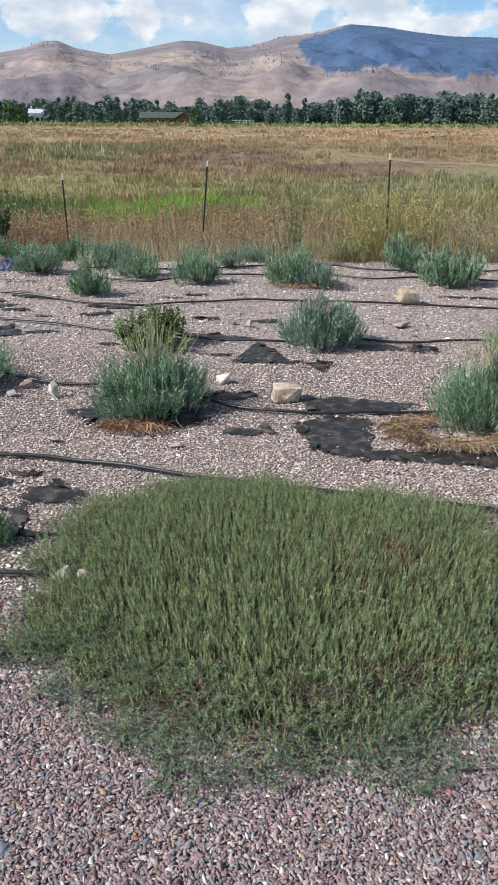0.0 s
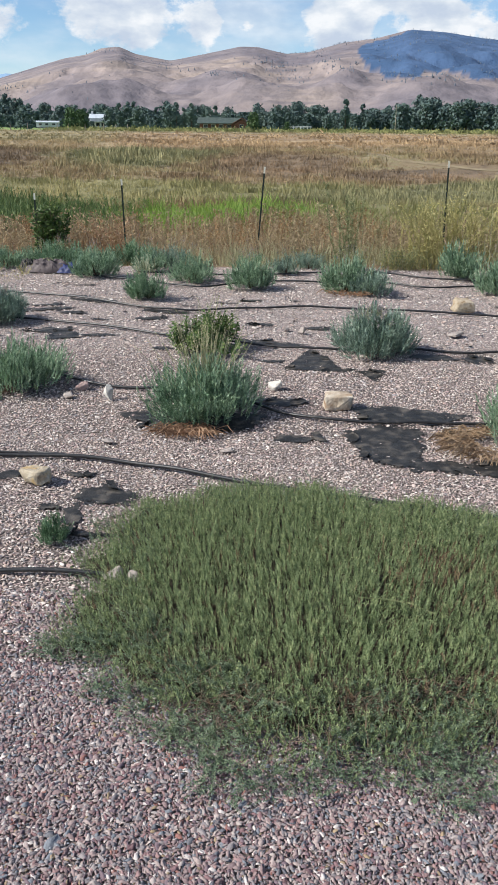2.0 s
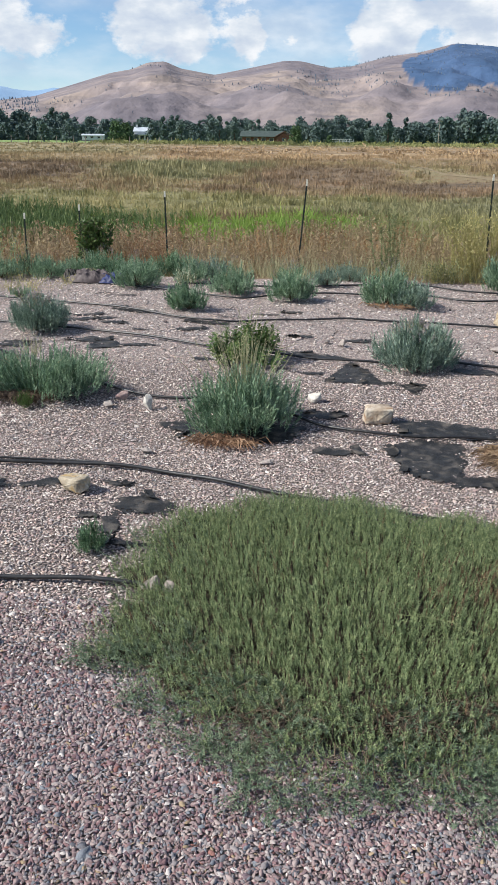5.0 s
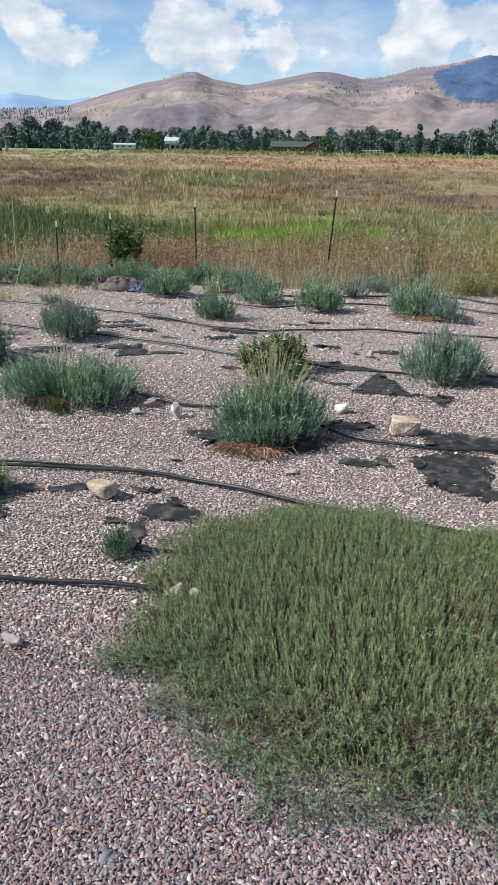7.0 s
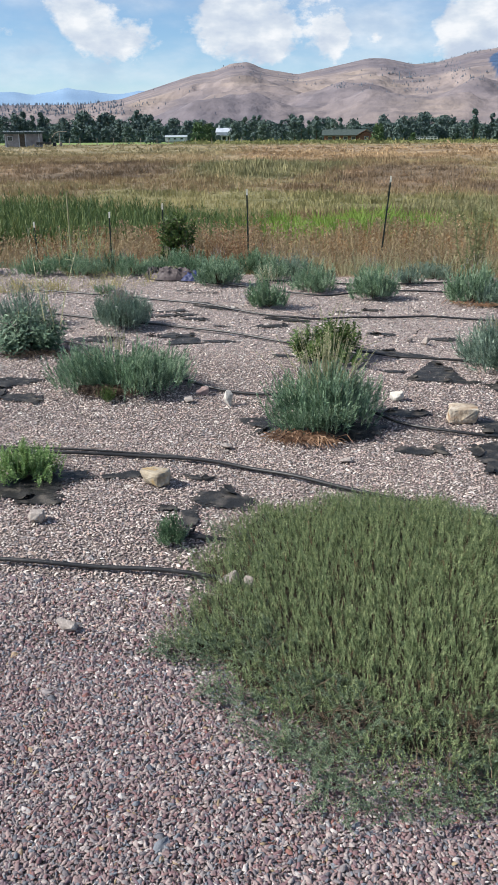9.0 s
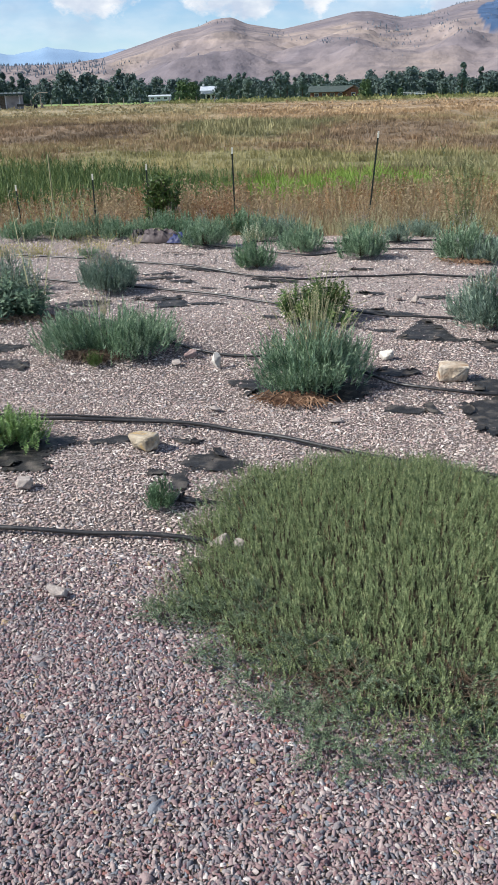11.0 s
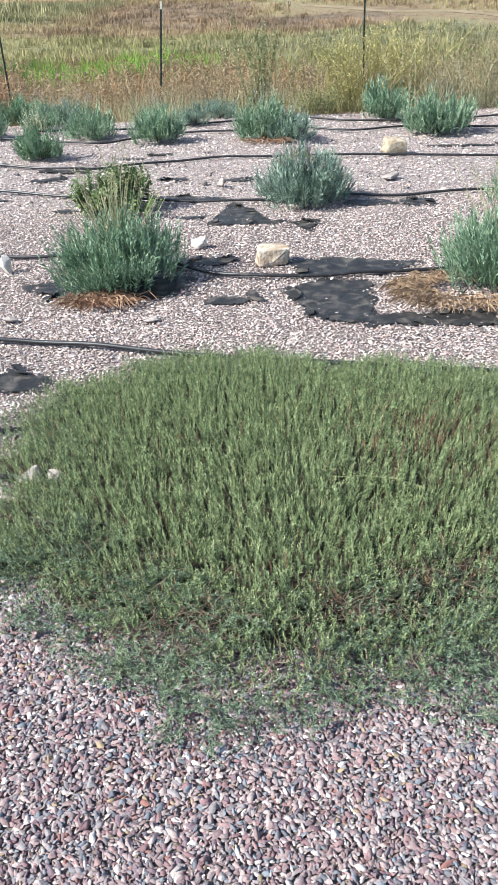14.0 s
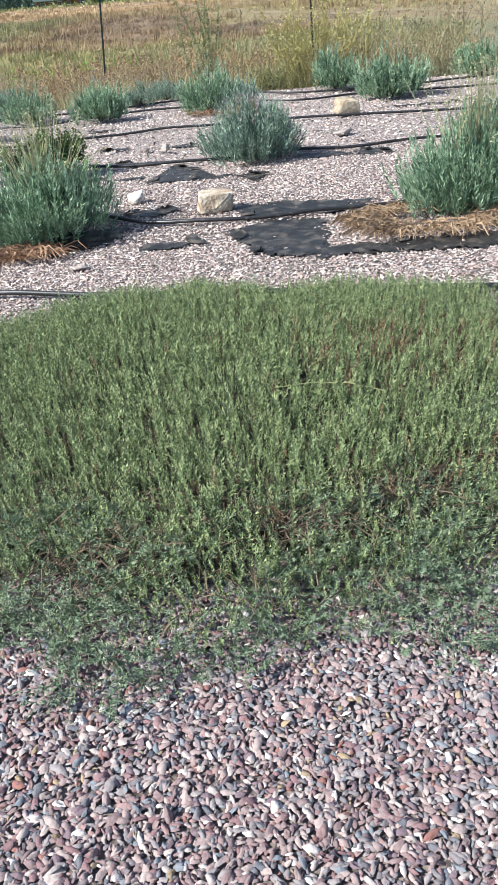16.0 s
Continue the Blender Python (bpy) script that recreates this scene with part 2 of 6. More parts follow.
M["thistle"] = surf("thistle_leaf", [(0, (0.03, 0.06, 0.035)), (0.5, (0.105, 0.172, 0.105)), (1, (0.27, 0.36, 0.235))], scale=9, island=0.55, rough=0.6, trans=0.1, bscale=90)
M["seedling"] = surf("seedling_leaf", [(0, (0.035, 0.07, 0.035)), (0.5, (0.115, 0.20, 0.105)), (1, (0.29, 0.41, 0.245))], scale=20, island=0.55, rough=0.6, trans=0.1, bscale=90)
M["broad"] = surf("broad_leaf", [(0, (0.04, 0.08, 0.024)), (0.6, (0.088, 0.144, 0.04)), (1, (0.224, 0.272, 0.088))],
                  scale=9, island=0.6, rough=0.5, trans=0.2, bscale=60)
M["thyme"] = surf("thyme_leaf", [(0, (0.038, 0.061, 0.027)), (0.25, (0.092, 0.129, 0.055)), (0.5, (0.172, 0.221, 0.099)), (0.8, (0.305, 0.353, 0.172)), (1, (0.487, 0.514, 0.286))],
                  scale=48, island=0.30, rough=0.72, trans=0.08, bscale=120)
M["deadthyme"] = surf("dry_thyme_leaf", [(0, (0.055, 0.033, 0.02)), (0.5, (0.15, 0.095, 0.055)), (1, (0.30, 0.22, 0.13))], scale=12, island=0.5, rough=0.85)
M["thymefront"] = surf("creeping_thyme_leaf", [(0, (0.045, 0.075, 0.042)), (0.5, (0.135, 0.185, 0.112)), (1, (0.29, 0.345, 0.22))],
                       scale=6, island=0.5, rough=0.6, trans=0.10, bscale=120)
# litter brown taken very dark, to act as shade below the sprigs
M["litter"] = surf("thyme_litter_shade", [(0, (0.017, 0.014, 0.008)), (0.6, (0.042, 0.034, 0.02)), (1, (0.09, 0.065, 0.039))], scale=25, rough=0.95, bump=0.6, bscale=120)
M["twig"] = surf("twig", [(0, (0.055, 0.04, 0.028)), (1, (0.17, 0.125, 0.085))], scale=20, island=0.4, rough=0.9)
M["straw"] = surf("dry_straw", [(0, (0.158, 0.085, 0.051)), (0.5, (0.304, 0.18, 0.106)), (1, (0.483, 0.328, 0.202))], scale=12, island=0.7, rough=0.85, trans=0.1)
M["tanstraw"] = surf("tan_dead_stem", [(0, (0.13, 0.08, 0.05)), (0.5, (0.29, 0.195, 0.12)), (1, (0.50, 0.37, 0.24))], scale=12, island=0.7, rough=0.9, trans=0.05)
M["redstraw"] = surf("rusty_dead_stem", [(0, (0.13, 0.075, 0.045)), (0.5, (0.28, 0.165, 0.10)), (1, (0.46, 0.31, 0.20))], scale=12, island=0.7, rough=0.85, trans=0.1)
M["deadbrown"] = surf("dead_brown_stem", [(0, (0.05, 0.033, 0.025)), (0.5, (0.11, 0.075, 0.052)), (1, (0.23, 0.17, 0.115))], scale=12, island=0.7, rough=0.9)
M["weedgreen"] = surf("grey_green_weed", [(0, (0.085, 0.105, 0.05)), (0.5, (0.19, 0.21, 0.095)), (1, (0.34, 0.34, 0.18))], scale=6, island=0.6, rough=0.85, trans=0.2)
M["fresh"] = surf("fresh_leaf", [(0, (0.078, 0.157, 0.048)), (0.5, (0.201, 0.316, 0.104)), (1, (0.366, 0.468, 0.209))], scale=9, island=0.6, rough=0.6, trans=0.2)
M["stalk"] = surf("dry_stalk", [(0.0, (0.22, 0.23, 0.13)), (0.5, (0.34, 0.33, 0.19)), (1.0, (0.46, 0.42, 0.27))], scale=12, island=0.7, rough=0.85, trans=0.1)
M["spike"] = surf("spent_flower", [(0.0, (0.13, 0.11, 0.12)), (0.5, (0.24, 0.21, 0.22)), (1.0, (0.36, 0.33, 0.30))], scale=12, island=0.7, rough=0.9)
M["pale"] = surf("pale_flower", [(0.0, (0.40, 0.42, 0.28)), (1.0, (0.66, 0.66, 0.50))], scale=12, island=0.7, rough=0.9, trans=0.2)
M["fabric"] = surf("landscape_fabric", [(0, (0.012, 0.012, 0.012)), (0.6, (0.024, 0.023, 0.022)), (1, (0.05, 0.046, 0.042))],
                   scale=11, rough=0.55, bump=0.4, bscale=300, spots=(16, 0.50, 0.76, (0.13, 0.112, 0.094)), spec=0.3)
M["dirt"] = surf("pale_dirt", [(0, (0.167, 0.127, 0.074)), (1, (0.273, 0.217, 0.13))], scale=1.5, rough=0.95)
M["tube"] = surf("black_poly_tube", [(0.0, (0.014, 0.014, 0.015)), (0.7, (0.02, 0.02, 0.021)), (1.0, (0.055, 0.05, 0.045))],
                 scale=18, rough=0.42, spots=(45, 0.60, 0.78, (0.11, 0.098, 0.085)), spec=0.5)
M["sandstone"] = surf("buff_rock", [(0, (0.30, 0.225, 0.155)), (0.5, (0.42, 0.345, 0.26)), (1, (0.53, 0.47, 0.39))], scale=16, rough=0.9, bump=0.8,
                      bscale=70, spots=(18, 0.50, 0.68, (0.24, 0.135, 0.065)))
M["yellowrock"] = surf("lichen_rock", [(0, (0.23, 0.19, 0.14)), (0.5, (0.36, 0.305, 0.225)), (1, (0.47, 0.42, 0.34))], scale=14, rough=0.9, bump=0.8,
                       bscale=70, spots=(26, 0.52, 0.66, (0.40, 0.28, 0.13)))
M["dullrock"] = surf("dull_buff_rock", [(0, (0.24, 0.19, 0.13)), (0.5, (0.36, 0.295, 0.21)), (1, (0.48, 0.42, 0.33))], scale=16, rough=0.9, bump=0.8, bscale=70, spots=(22, 0.52, 0.68, (0.22, 0.15, 0.08)))
M["whiterock"] = surf("white_rock", [(0, (0.4, 0.37, 0.33)), (1, (0.6, 0.57, 0.52))], scale=20, rough=0.85, bump=0.6, bscale=80)
M["pinkrock"] = surf("pink_rock", [(0.0, (0.31, 0.21, 0.19)), (1.0, (0.43, 0.32, 0.29))], scale=20, rough=0.85, bump=0.6, bscale=80)
M["greyrock"] = surf("grey_rock", [(0.0, (0.27, 0.23, 0.21)), (1.0, (0.41, 0.36, 0.32))], scale=20, rough=0.85, bump=0.6, bscale=80)
M["post"] = surf("post_paint", [(0.0, (0.012, 0.022, 0.016)), (0.7, (0.020, 0.032, 0.024)), (1.0, (0.08, 0.05, 0.035))], scale=14, rough=0.55, bump=0.15)
M["tip"] = surf("post_tip", [(0.0, (0.66, 0.62, 0.48)), (1.0, (0.80, 0.77, 0.66))], scale=30, rough=0.6)
M["cane"] = surf("bamboo", [(0.0, (0.20, 0.20, 0.10)), (1.0, (0.36, 0.33, 0.19))], scale=8, rough=0.6)
M["tarp"] = surf("faded_tarp", [(0, (0.032, 0.025, 0.028)), (0.5, (0.073, 0.056, 0.057)), (1, (0.14, 0.115, 0.112))], scale=9, rough=0.7, bump=0.3)
M["blue"] = surf("blue_tarp", [(0.0, (0.008, 0.013, 0.05)), (1.0, (0.02, 0.035, 0.15))], scale=9, rough=0.5)
M["weed"] = surf("rusty_weed", [(0, (0.165, 0.122, 0.08)), (0.45, (0.315, 0.235, 0.145)), (0.75, (0.36, 0.285, 0.16)), (1, (0.46, 0.37, 0.23))],
                 scale=0.55, island=0.55, rough=0.9, trans=0.2)
M["rustweed"] = surf("orange_rust_weed", [(0, (0.15, 0.085, 0.045)), (0.5, (0.28, 0.17, 0.085)), (1, (0.43, 0.29, 0.15))], scale=0.8, island=0.45, rough=0.9, trans=0.2)
M["tan"] = surf("tan_grass", [(0, (0.15, 0.115, 0.06)), (0.5, (0.25, 0.205, 0.105)), (1, (0.40, 0.34, 0.20))], scale=0.6, island=0.5, rough=0.9, trans=0.2)
M["olive"] = surf("olive_grass", [(0, (0.131, 0.14, 0.058)), (0.5, (0.213, 0.214, 0.085)), (1, (0.31, 0.295, 0.141))], scale=0.2, island=0.35, rough=0.9, trans=0.2)
M["grass"] = surf("green_grass", [(0, (0.108, 0.178, 0.036)), (0.5, (0.184, 0.28, 0.055)), (1, (0.317, 0.384, 0.087))], scale=0.5, island=0.4, rough=0.8, trans=0.25)
M["reed"] = surf("reed_leaf", [(0, (0.042, 0.078, 0.028)), (0.5, (0.105, 0.158, 0.054)), (1, (0.27, 0.30, 0.11))], scale=0.8, island=0.6, rough=0.6, trans=0.2)
M["mustard"] = surf("yellow_weed", [(0, (0.22, 0.20, 0.07)), (0.5, (0.385, 0.345, 0.135)), (1, (0.54, 0.48, 0.24))], scale=3, island=0.6, rough=0.85, trans=0.25)
# leaf green lightened and blued, with the tree line's haze in the colour
M["crown"] = surf("hazy_tree_leaf", [(0, (0.062, 0.092, 0.096)), (0.5, (0.10, 0.14, 0.13)), (1, (0.15, 0.195, 0.165))], scale=0.25, island=0.25, obj=0.35, rough=0.9, trans=0.06, spec=0.1)
M["crownlight"] = surf("young_tree_leaf", [(0, (0.05, 0.085, 0.045)), (0.5, (0.08, 0.125, 0.06)), (1, (0.13, 0.18, 0.088))], scale=0.25, island=0.3, obj=0.2, rough=0.9, trans=0.1, spec=0.1)
M["bark"] = surf("bark", [(0.0, (0.05, 0.04, 0.03)), (1.0, (0.14, 0.115, 0.09))], scale=5, rough=0.95, bump=0.5)
M["white"] = surf("white_siding", [(0, (0.44, 0.45, 0.47)), (1, (0.56, 0.57, 0.59))], scale=0.8, rough=0.7)
M["metalroof"] = surf("pale_metal_roof", [(0, (0.4, 0.44, 0.48)), (1, (0.52, 0.56, 0.6))], scale=0.8, rough=0.5)
M["darkroof"] = surf("green_shingle", [(0.0, (0.035, 0.055, 0.050)), (1.0, (0.075, 0.095, 0.085))], scale=1.2, rough=0.9)
M["logwall"] = surf("red_brown_wall", [(0, (0.12, 0.045, 0.032)), (1, (0.21, 0.095, 0.068))], scale=1.5, rough=0.8)
M["shedwall"] = surf("weathered_boards", [(0, (0.144, 0.133, 0.14)), (0.5, (0.288, 0.267, 0.273)), (1, (0.504, 0.483, 0.49))], scale=1.4, island=0.4, rough=0.9)
M["glass"] = surf("window_glass", [(0.0, (0.015, 0.020, 0.025)), (1.0, (0.03, 0.036, 0.042))], scale=1, rough=0.12, spec=0.6)
M["wood"] = surf("grey_wood", [(0.0, (0.16, 0.14, 0.12)), (1.0, (0.30, 0.27, 0.23))], scale=4, rough=0.9)
# conifer green turned blue-grey to carry the haze of distance
M["conifer"] = surf("hill_conifer_haze", [(0, (0.104, 0.132, 0.168)), (1, (0.152, 0.176, 0.208))], scale=0.02, island=0.5, rough=0.9)
# the haze of distance is mixed into this blue base colour
M["hazehill"] = surf("far_hill_haze", [(0, (0.17, 0.275, 0.42)), (1, (0.23, 0.345, 0.49))], scale=0.004, rough=1.0)


# ---- mesh helpers ----
def obj_np(name, verts, faces, material, parent=None, label="", smooth=False):
    """One mesh object from arrays; every face has the same number of corners."""
    verts = np.asarray(verts, dtype=np.float32)
    faces = np.asarray(faces, dtype=np.int32)
    k = faces.shape[1]
    me = bpy.data.meshes.new(name)
    me.vertices.add(len(verts))
    me.vertices.foreach_set("co", verts.ravel())
    me.loops.add(faces.size)
    me.loops.foreach_set("vertex_index", faces.ravel())
    me.polygons.add(len(faces))
    me.polygons.foreach_set("loop_start", np.arange(0, faces.size, k, dtype=np.int32))
    me.polygons.foreach_set("use_smooth", np.full(len(faces), smooth, dtype=bool))
    me.update(calc_edges=True)
    me.validate()
    me.materials.append(material)
    ob = new(name, me)
    if parent:
        ob.parent = parent
    if label:
        ob["label"] = label
    return ob


def part(name, bm, material, parent=None, label="", smooth=False):
    me = bpy.data.meshes.new(name)
    if smooth:
        for f in bm.faces:
            f.smooth = True
    bm.to_mesh(me)
    bm.free()
    me.materials.append(material)
    ob = new(name, me)
    if parent:
        ob.parent = parent
    if label:
        ob["label"] = label
    return ob


def joined(chunks):
    vs, fs, n = [], [], 0
    for v, f in chunks:
        vs.append(v)
        fs.append(np.asarray(f) + n)
        n += len(v)
    return np.concatenate(vs), np.concatenate(fs)


def turn(phi, theta):
    """Rotations that lean the z axis by theta towards the direction phi."""
    c, s, ct, st = np.cos(phi), np.sin(phi), np.cos(theta), np.sin(theta)
    R = np.zeros((len(phi), 3, 3))
    R[:, 0, 0], R[:, 0, 1], R[:, 0, 2] = c * ct, -s, c * st
    R[:, 1, 0], R[:, 1, 1], R[:, 1, 2] = s * ct, c, s * st
    R[:, 2, 0], R[:, 2, 2] = -st, ct
    return R


def spread(templates, P, phi, theta, scale, rng, spin=True):
    """Copies of the templates (vertices, faces), one at each place, as one pair of arrays."""
    P, phi, theta = np.asarray(P, float), np.asarray(phi, float), np.asarray(theta, float)
    scale = np.asarray(scale, float)
    if scale.ndim == 1:
        scale = np.repeat(scale[:, None], 3, axis=1)
    pick = rng.integers(0, len(templates), len(P))
    chunks = []
    for i, (V, F) in enumerate(templates):
        w = np.nonzero(pick == i)[0]
        if not len(w):
            continue
        R = turn(phi[w], theta[w])
        A = np.repeat(V[None], len(w), axis=0) * scale[w][:, None, :]
        if spin:
            a = rng.uniform(0, 2 * np.pi, len(w))
            c, s = np.cos(a)[:, None], np.sin(a)[:, None]
            A = np.stack([A[..., 0] * c - A[..., 1] * s, A[..., 0] * s + A[..., 1] * c, A[..., 2]], -1)
        A = np.einsum("nij,nvj->nvi", R, A) + P[w][:, None, :]
        FF = F[None] + (np.arange(len(w)) * len(V))[:, None, None]
        chunks.append((A.reshape(-1, 3), FF.reshape(-1, F.shape[1])))
    return joined(chunks)


def leaf(base, d, side, L, W, droop=0.0):
    d, side = d / np.linalg.norm(d), side / np.linalg.norm(side)
    up = np.cross(side, d)
    mid = base + d * L * 0.45 + up * L * 0.06
    tip = base + d * L - np.array([0, 0, droop * L])
    return np.array([base, mid + side * W / 2, tip, mid - side * W / 2])


def blade_strip(pts, w):
    """A bent strip of quads along pts with widths w."""
    pts = np.asarray(pts, float)
    t = np.gradient(pts, axis=0)
    side = np.cross(t, np.array([0.3, 1.0, 0.2]))
    side /= np.linalg.norm(side, axis=1)[:, None] + 1e-9
    w = np.asarray(w)[:, None]
    V = np.concatenate([pts - side * w / 2, pts + side * w / 2])
    n = len(pts)
    F = np.array([[i, i + 1, n + i + 1, n + i] for i in range(n - 1)])
    return V, F


def stick(pts, r, sides=3):
    """A thin round stem along pts."""
    pts = np.asarray(pts, float)
    n = len(pts)
    t = np.gradient(pts, axis=0)
    t /= np.linalg.norm(t, axis=1)[:, None] + 1e-9
    ref = np.where(np.abs(t[:, 2:3]) > 0.9, np.array([[1.0, 0, 0]]), np.array([[0, 0, 1.0]]))
    a = np.cross(t, ref)
    a /= np.linalg.norm(a, axis=1)[:, None]
    b = np.cross(t, a)
    r = np.broadcast_to(np.asarray(r, float), (n,))
    V = np.concatenate([pts + (a * math.cos(k * 2 * math.pi / sides) + b * math.sin(k * 2 * math.pi / sides)) * r[:, None] for k in range(sides)])
    F = np.array([[k * n + i, k * n + i + 1, ((k + 1) % sides) * n + i + 1, ((k + 1) % sides) * n + i] for k in range(sides) for i in range(n - 1)])
    return V, F


def shoot(rng, L=1.0, leaves=20, leafL=0.13, leafW=0.014, rise=55, start=0.12, bend=0.12, stem=0.006, spiky=False):
    """An upright leafy shoot of height L, bending to -x; the leaves of a spiky one are narrow darts."""
    if spiky:
        root = np.array([[stem, 0, 0], [-stem, stem, 0], [-bend * L, 0, L]])
        chunks = [(root, np.array([[0, 1, 2]]))]
        for i in range(leaves):
            u = start + (1 - start) * (i + rng.uniform(0, 1)) / leaves
            base = np.array([-bend * u * u * L, 0, u * L])
            a = i * 2.4 + rng.uniform(-0.5, 0.5)
            e = radians(rise + rng.uniform(-22, 22) + 30 * u)
            d = np.array([math.cos(a) * math.cos(e), math.sin(a) * math.cos(e), math.sin(e)])
            side = np.cross(d, np.array([0, 0, 1.0])) + rng.normal(0, 0.35, 3)
            side /= np.linalg.norm(side)
            k = rng.uniform(0.7, 1.2) * (1.1 - 0.35 * u)
            mid = base + d * leafL * k * 0.35
            chunks.append((np.array([mid - side * leafW * k / 2 - d * leafL * k * 0.3, mid + side * leafW * k / 2, base + d * leafL * k]), np.array([[0, 1, 2]])))
        return joined(chunks)
    zz = np.linspace(0, L, 4)
    curve = np.stack([-bend * (zz / L) ** 2 * L, zz * 0, zz], 1)
    chunks = [blade_strip(curve, np.array([1, 0.9, 0.7, 0.3]) * stem * 2)]
    for i in range(leaves):
        u = start + (1 - start) * (i + rng.uniform(0, 1)) / leaves
        base = np.array([-bend * u * u * L, 0, u * L])
        a = i * 2.4 + rng.uniform(-0.4, 0.4)
        e = radians(rise + rng.uniform(-18, 18) + 15 * u)
        d = np.array([math.cos(a) * math.cos(e), math.sin(a) * math.cos(e), math.sin(e)])
        side = np.cross(d, np.array([0, 0, 1.0])) + rng.normal(0, 0.2, 3)
        k = rng.uniform(0.7, 1.15) * (1.0 - 0.3 * u)
        chunks.append((leaf(base, d, side, leafL * k, leafW * k), np.array([[0, 1, 2, 3]])))
    return joined(chunks)


# ---- ground relief ----
def smooth(a, b, v):
    t = np.clip((np.asarray(v, float) - a) / (b - a), 0, 1)
    return t * t * (3 - 2 * t)


def bumps(x, y, s=1.0):
    return (np.sin(x * 2.1 * s + 1.3 * np.sin(y * 1.7 * s)) + np.sin(y * 2.7 * s + 0.7 + 1.1 * np.sin(x * 1.3 * s))) * 0.5


def gz(x, y):
    """Height of the ground: level gravel, a falling verge, a wet swale, a bank and a long flat field."""
    x, y = np.asarray(x, float), np.asarray(y, float)
    bed = 0.012 * bumps(x, y)
    verge = -0.04 - 0.30 * smooth(9.6, 13.5, y) - 0.075 * np.clip(-x - 0.5, 0, 7) * smooth(9.2, 10.6, y)
    swale = verge - 0.35 * smooth(13, 20, y)
    base = np.interp(y, [0, 31, 46, 60, 120, 200, 300, 400, 1200, 6000], [-0.9, -0.9, 0.15, 0.55, 0.95, 1.05, 1.3, 1.5, 4.0, 10.0])
    far = base + 0.16 * bumps(x * 0.12, y * 0.16) * smooth(24, 40, y) * (1 - smooth(90, 160, y))
    w = smooth(24, 34, y)
    out = swale * (1 - w) + far * w
    k = smooth(9.3, 9.9, y)
    return bed * (1 - k) + out * k


def axis_lines(parts):
    return np.unique(np.round(np.concatenate([np.arange(a, b, s) for a, b, s in parts]), 3))


def ground_material():
    m = bpy.data.materials.new("ground_soil")
    m.use_nodes = True
    nt = m.node_tree
    N, L = nt.nodes, nt.links
    b = N["Principled BSDF"]
    geo = N.new("ShaderNodeNewGeometry")
    sep = N.new("ShaderNodeSeparateXYZ")
    L.new(geo.outputs["Position"], sep.inputs["Vector"])

    def noise_at(scale, detail=6):
        n = N.new("ShaderNodeTexNoise")
        n.inputs["Scale"].default_value, n.inputs["Detail"].default_value = scale, detail
        L.new(geo.outputs["Position"], n.inputs["Vector"])
        return n.outputs["Fac"]

    def math_node(op, a, c):
        n = N.new("ShaderNodeMath")
        n.operation = op
        for i, v in enumerate((a, c)):
            if isinstance(v, (int, float)):
                n.inputs[i].default_value = v
            else:
                L.new(v, n.inputs[i])
        return n.outputs["Value"]

    def step(v, lo, hi):
        n = N.new("ShaderNodeMapRange")
        n.inputs["From Min"].default_value, n.inputs["From Max"].default_value = lo, hi
        L.new(v, n.inputs["Value"])
        return n.outputs["Result"]

    def ramp(v, stops):
        n = N.new("ShaderNodeValToRGB")
        rampset(n, stops)
        L.new(v, n.inputs["Fac"])
        return n.outputs["Color"]

    def mix(f, a, c):
        n = N.new("ShaderNodeMixRGB")
        L.new(f, n.inputs["Fac"])
        L.new(a, n.inputs["Color1"])
        L.new(c, n.inputs["Color2"])
        return n.outputs["Color"]

    wob = math_node("MULTIPLY", math_node("SUBTRACT", noise_at(0.35), 0.5), 5.0)
    wobfar = math_node("MULTIPLY", math_node("SUBTRACT", noise_at(0.05), 0.5), 40.0)
    yy = math_node("ADD", sep.outputs["Y"], wob)
    yf = math_node("ADD", sep.outputs["Y"], wobfar)
    vor = N.new("ShaderNodeTexVoronoi")
    vor.inputs["Scale"].default_value = 88
    L.new(geo.outputs["Position"], vor.inputs["Vector"])
    grit = N.new("ShaderNodeSeparateColor")
    L.new(vor.outputs["Color"], grit.inputs["Color"])
    pebble = N.new("ShaderNodeValToRGB")
    rampset(pebble, STONES, True)
    L.new(grit.outputs["Red"], pebble.inputs["Fac"])
    fines = N.new("ShaderNodeValToRGB")
    rampset(fines, CHIPS, True)
    L.new(grit.outputs["Red"], fines.inputs["Fac"])
    gravel = mix(step(sep.outputs["Y"], 2.2, 3.0), pebble.outputs["Color"], fines.outputs["Color"])
    # pebbles dimmed evenly to match the shaded gaps of the built stones
    shade = N.new("ShaderNodeHueSaturation")
    shade.inputs["Value"].default_value = 0.84
    L.new(gravel, shade.inputs["Color"])
    gravel = shade.outputs["Color"]
    # soil brown that doubles as painted shade in the gaps between stones
    earth_shade = ramp(noise_at(9.0), [(0.3, (0.115, 0.092, 0.084)), (0.7, (0.20, 0.163, 0.148))])
    # pebble cells darken towards their borders as gap shade
    gravel = mix(step(vor.outputs["Distance"], 0.42, 0.62), gravel, earth_shade)
    east = math_node("SUBTRACT", math_node("ADD", math_node("MULTIPLY", sep.outputs["Y"], 0.34), 0.26), sep.outputs["X"])
    west = math_node("ADD", math_node("ADD", math_node("MULTIPLY", sep.outputs["Y"], 0.54), 0.42), sep.outputs["X"])
    bed = math_node("MINIMUM", math_node("MINIMUM", east, west), math_node("SUBTRACT", sep.outputs["Y"], 0.9))
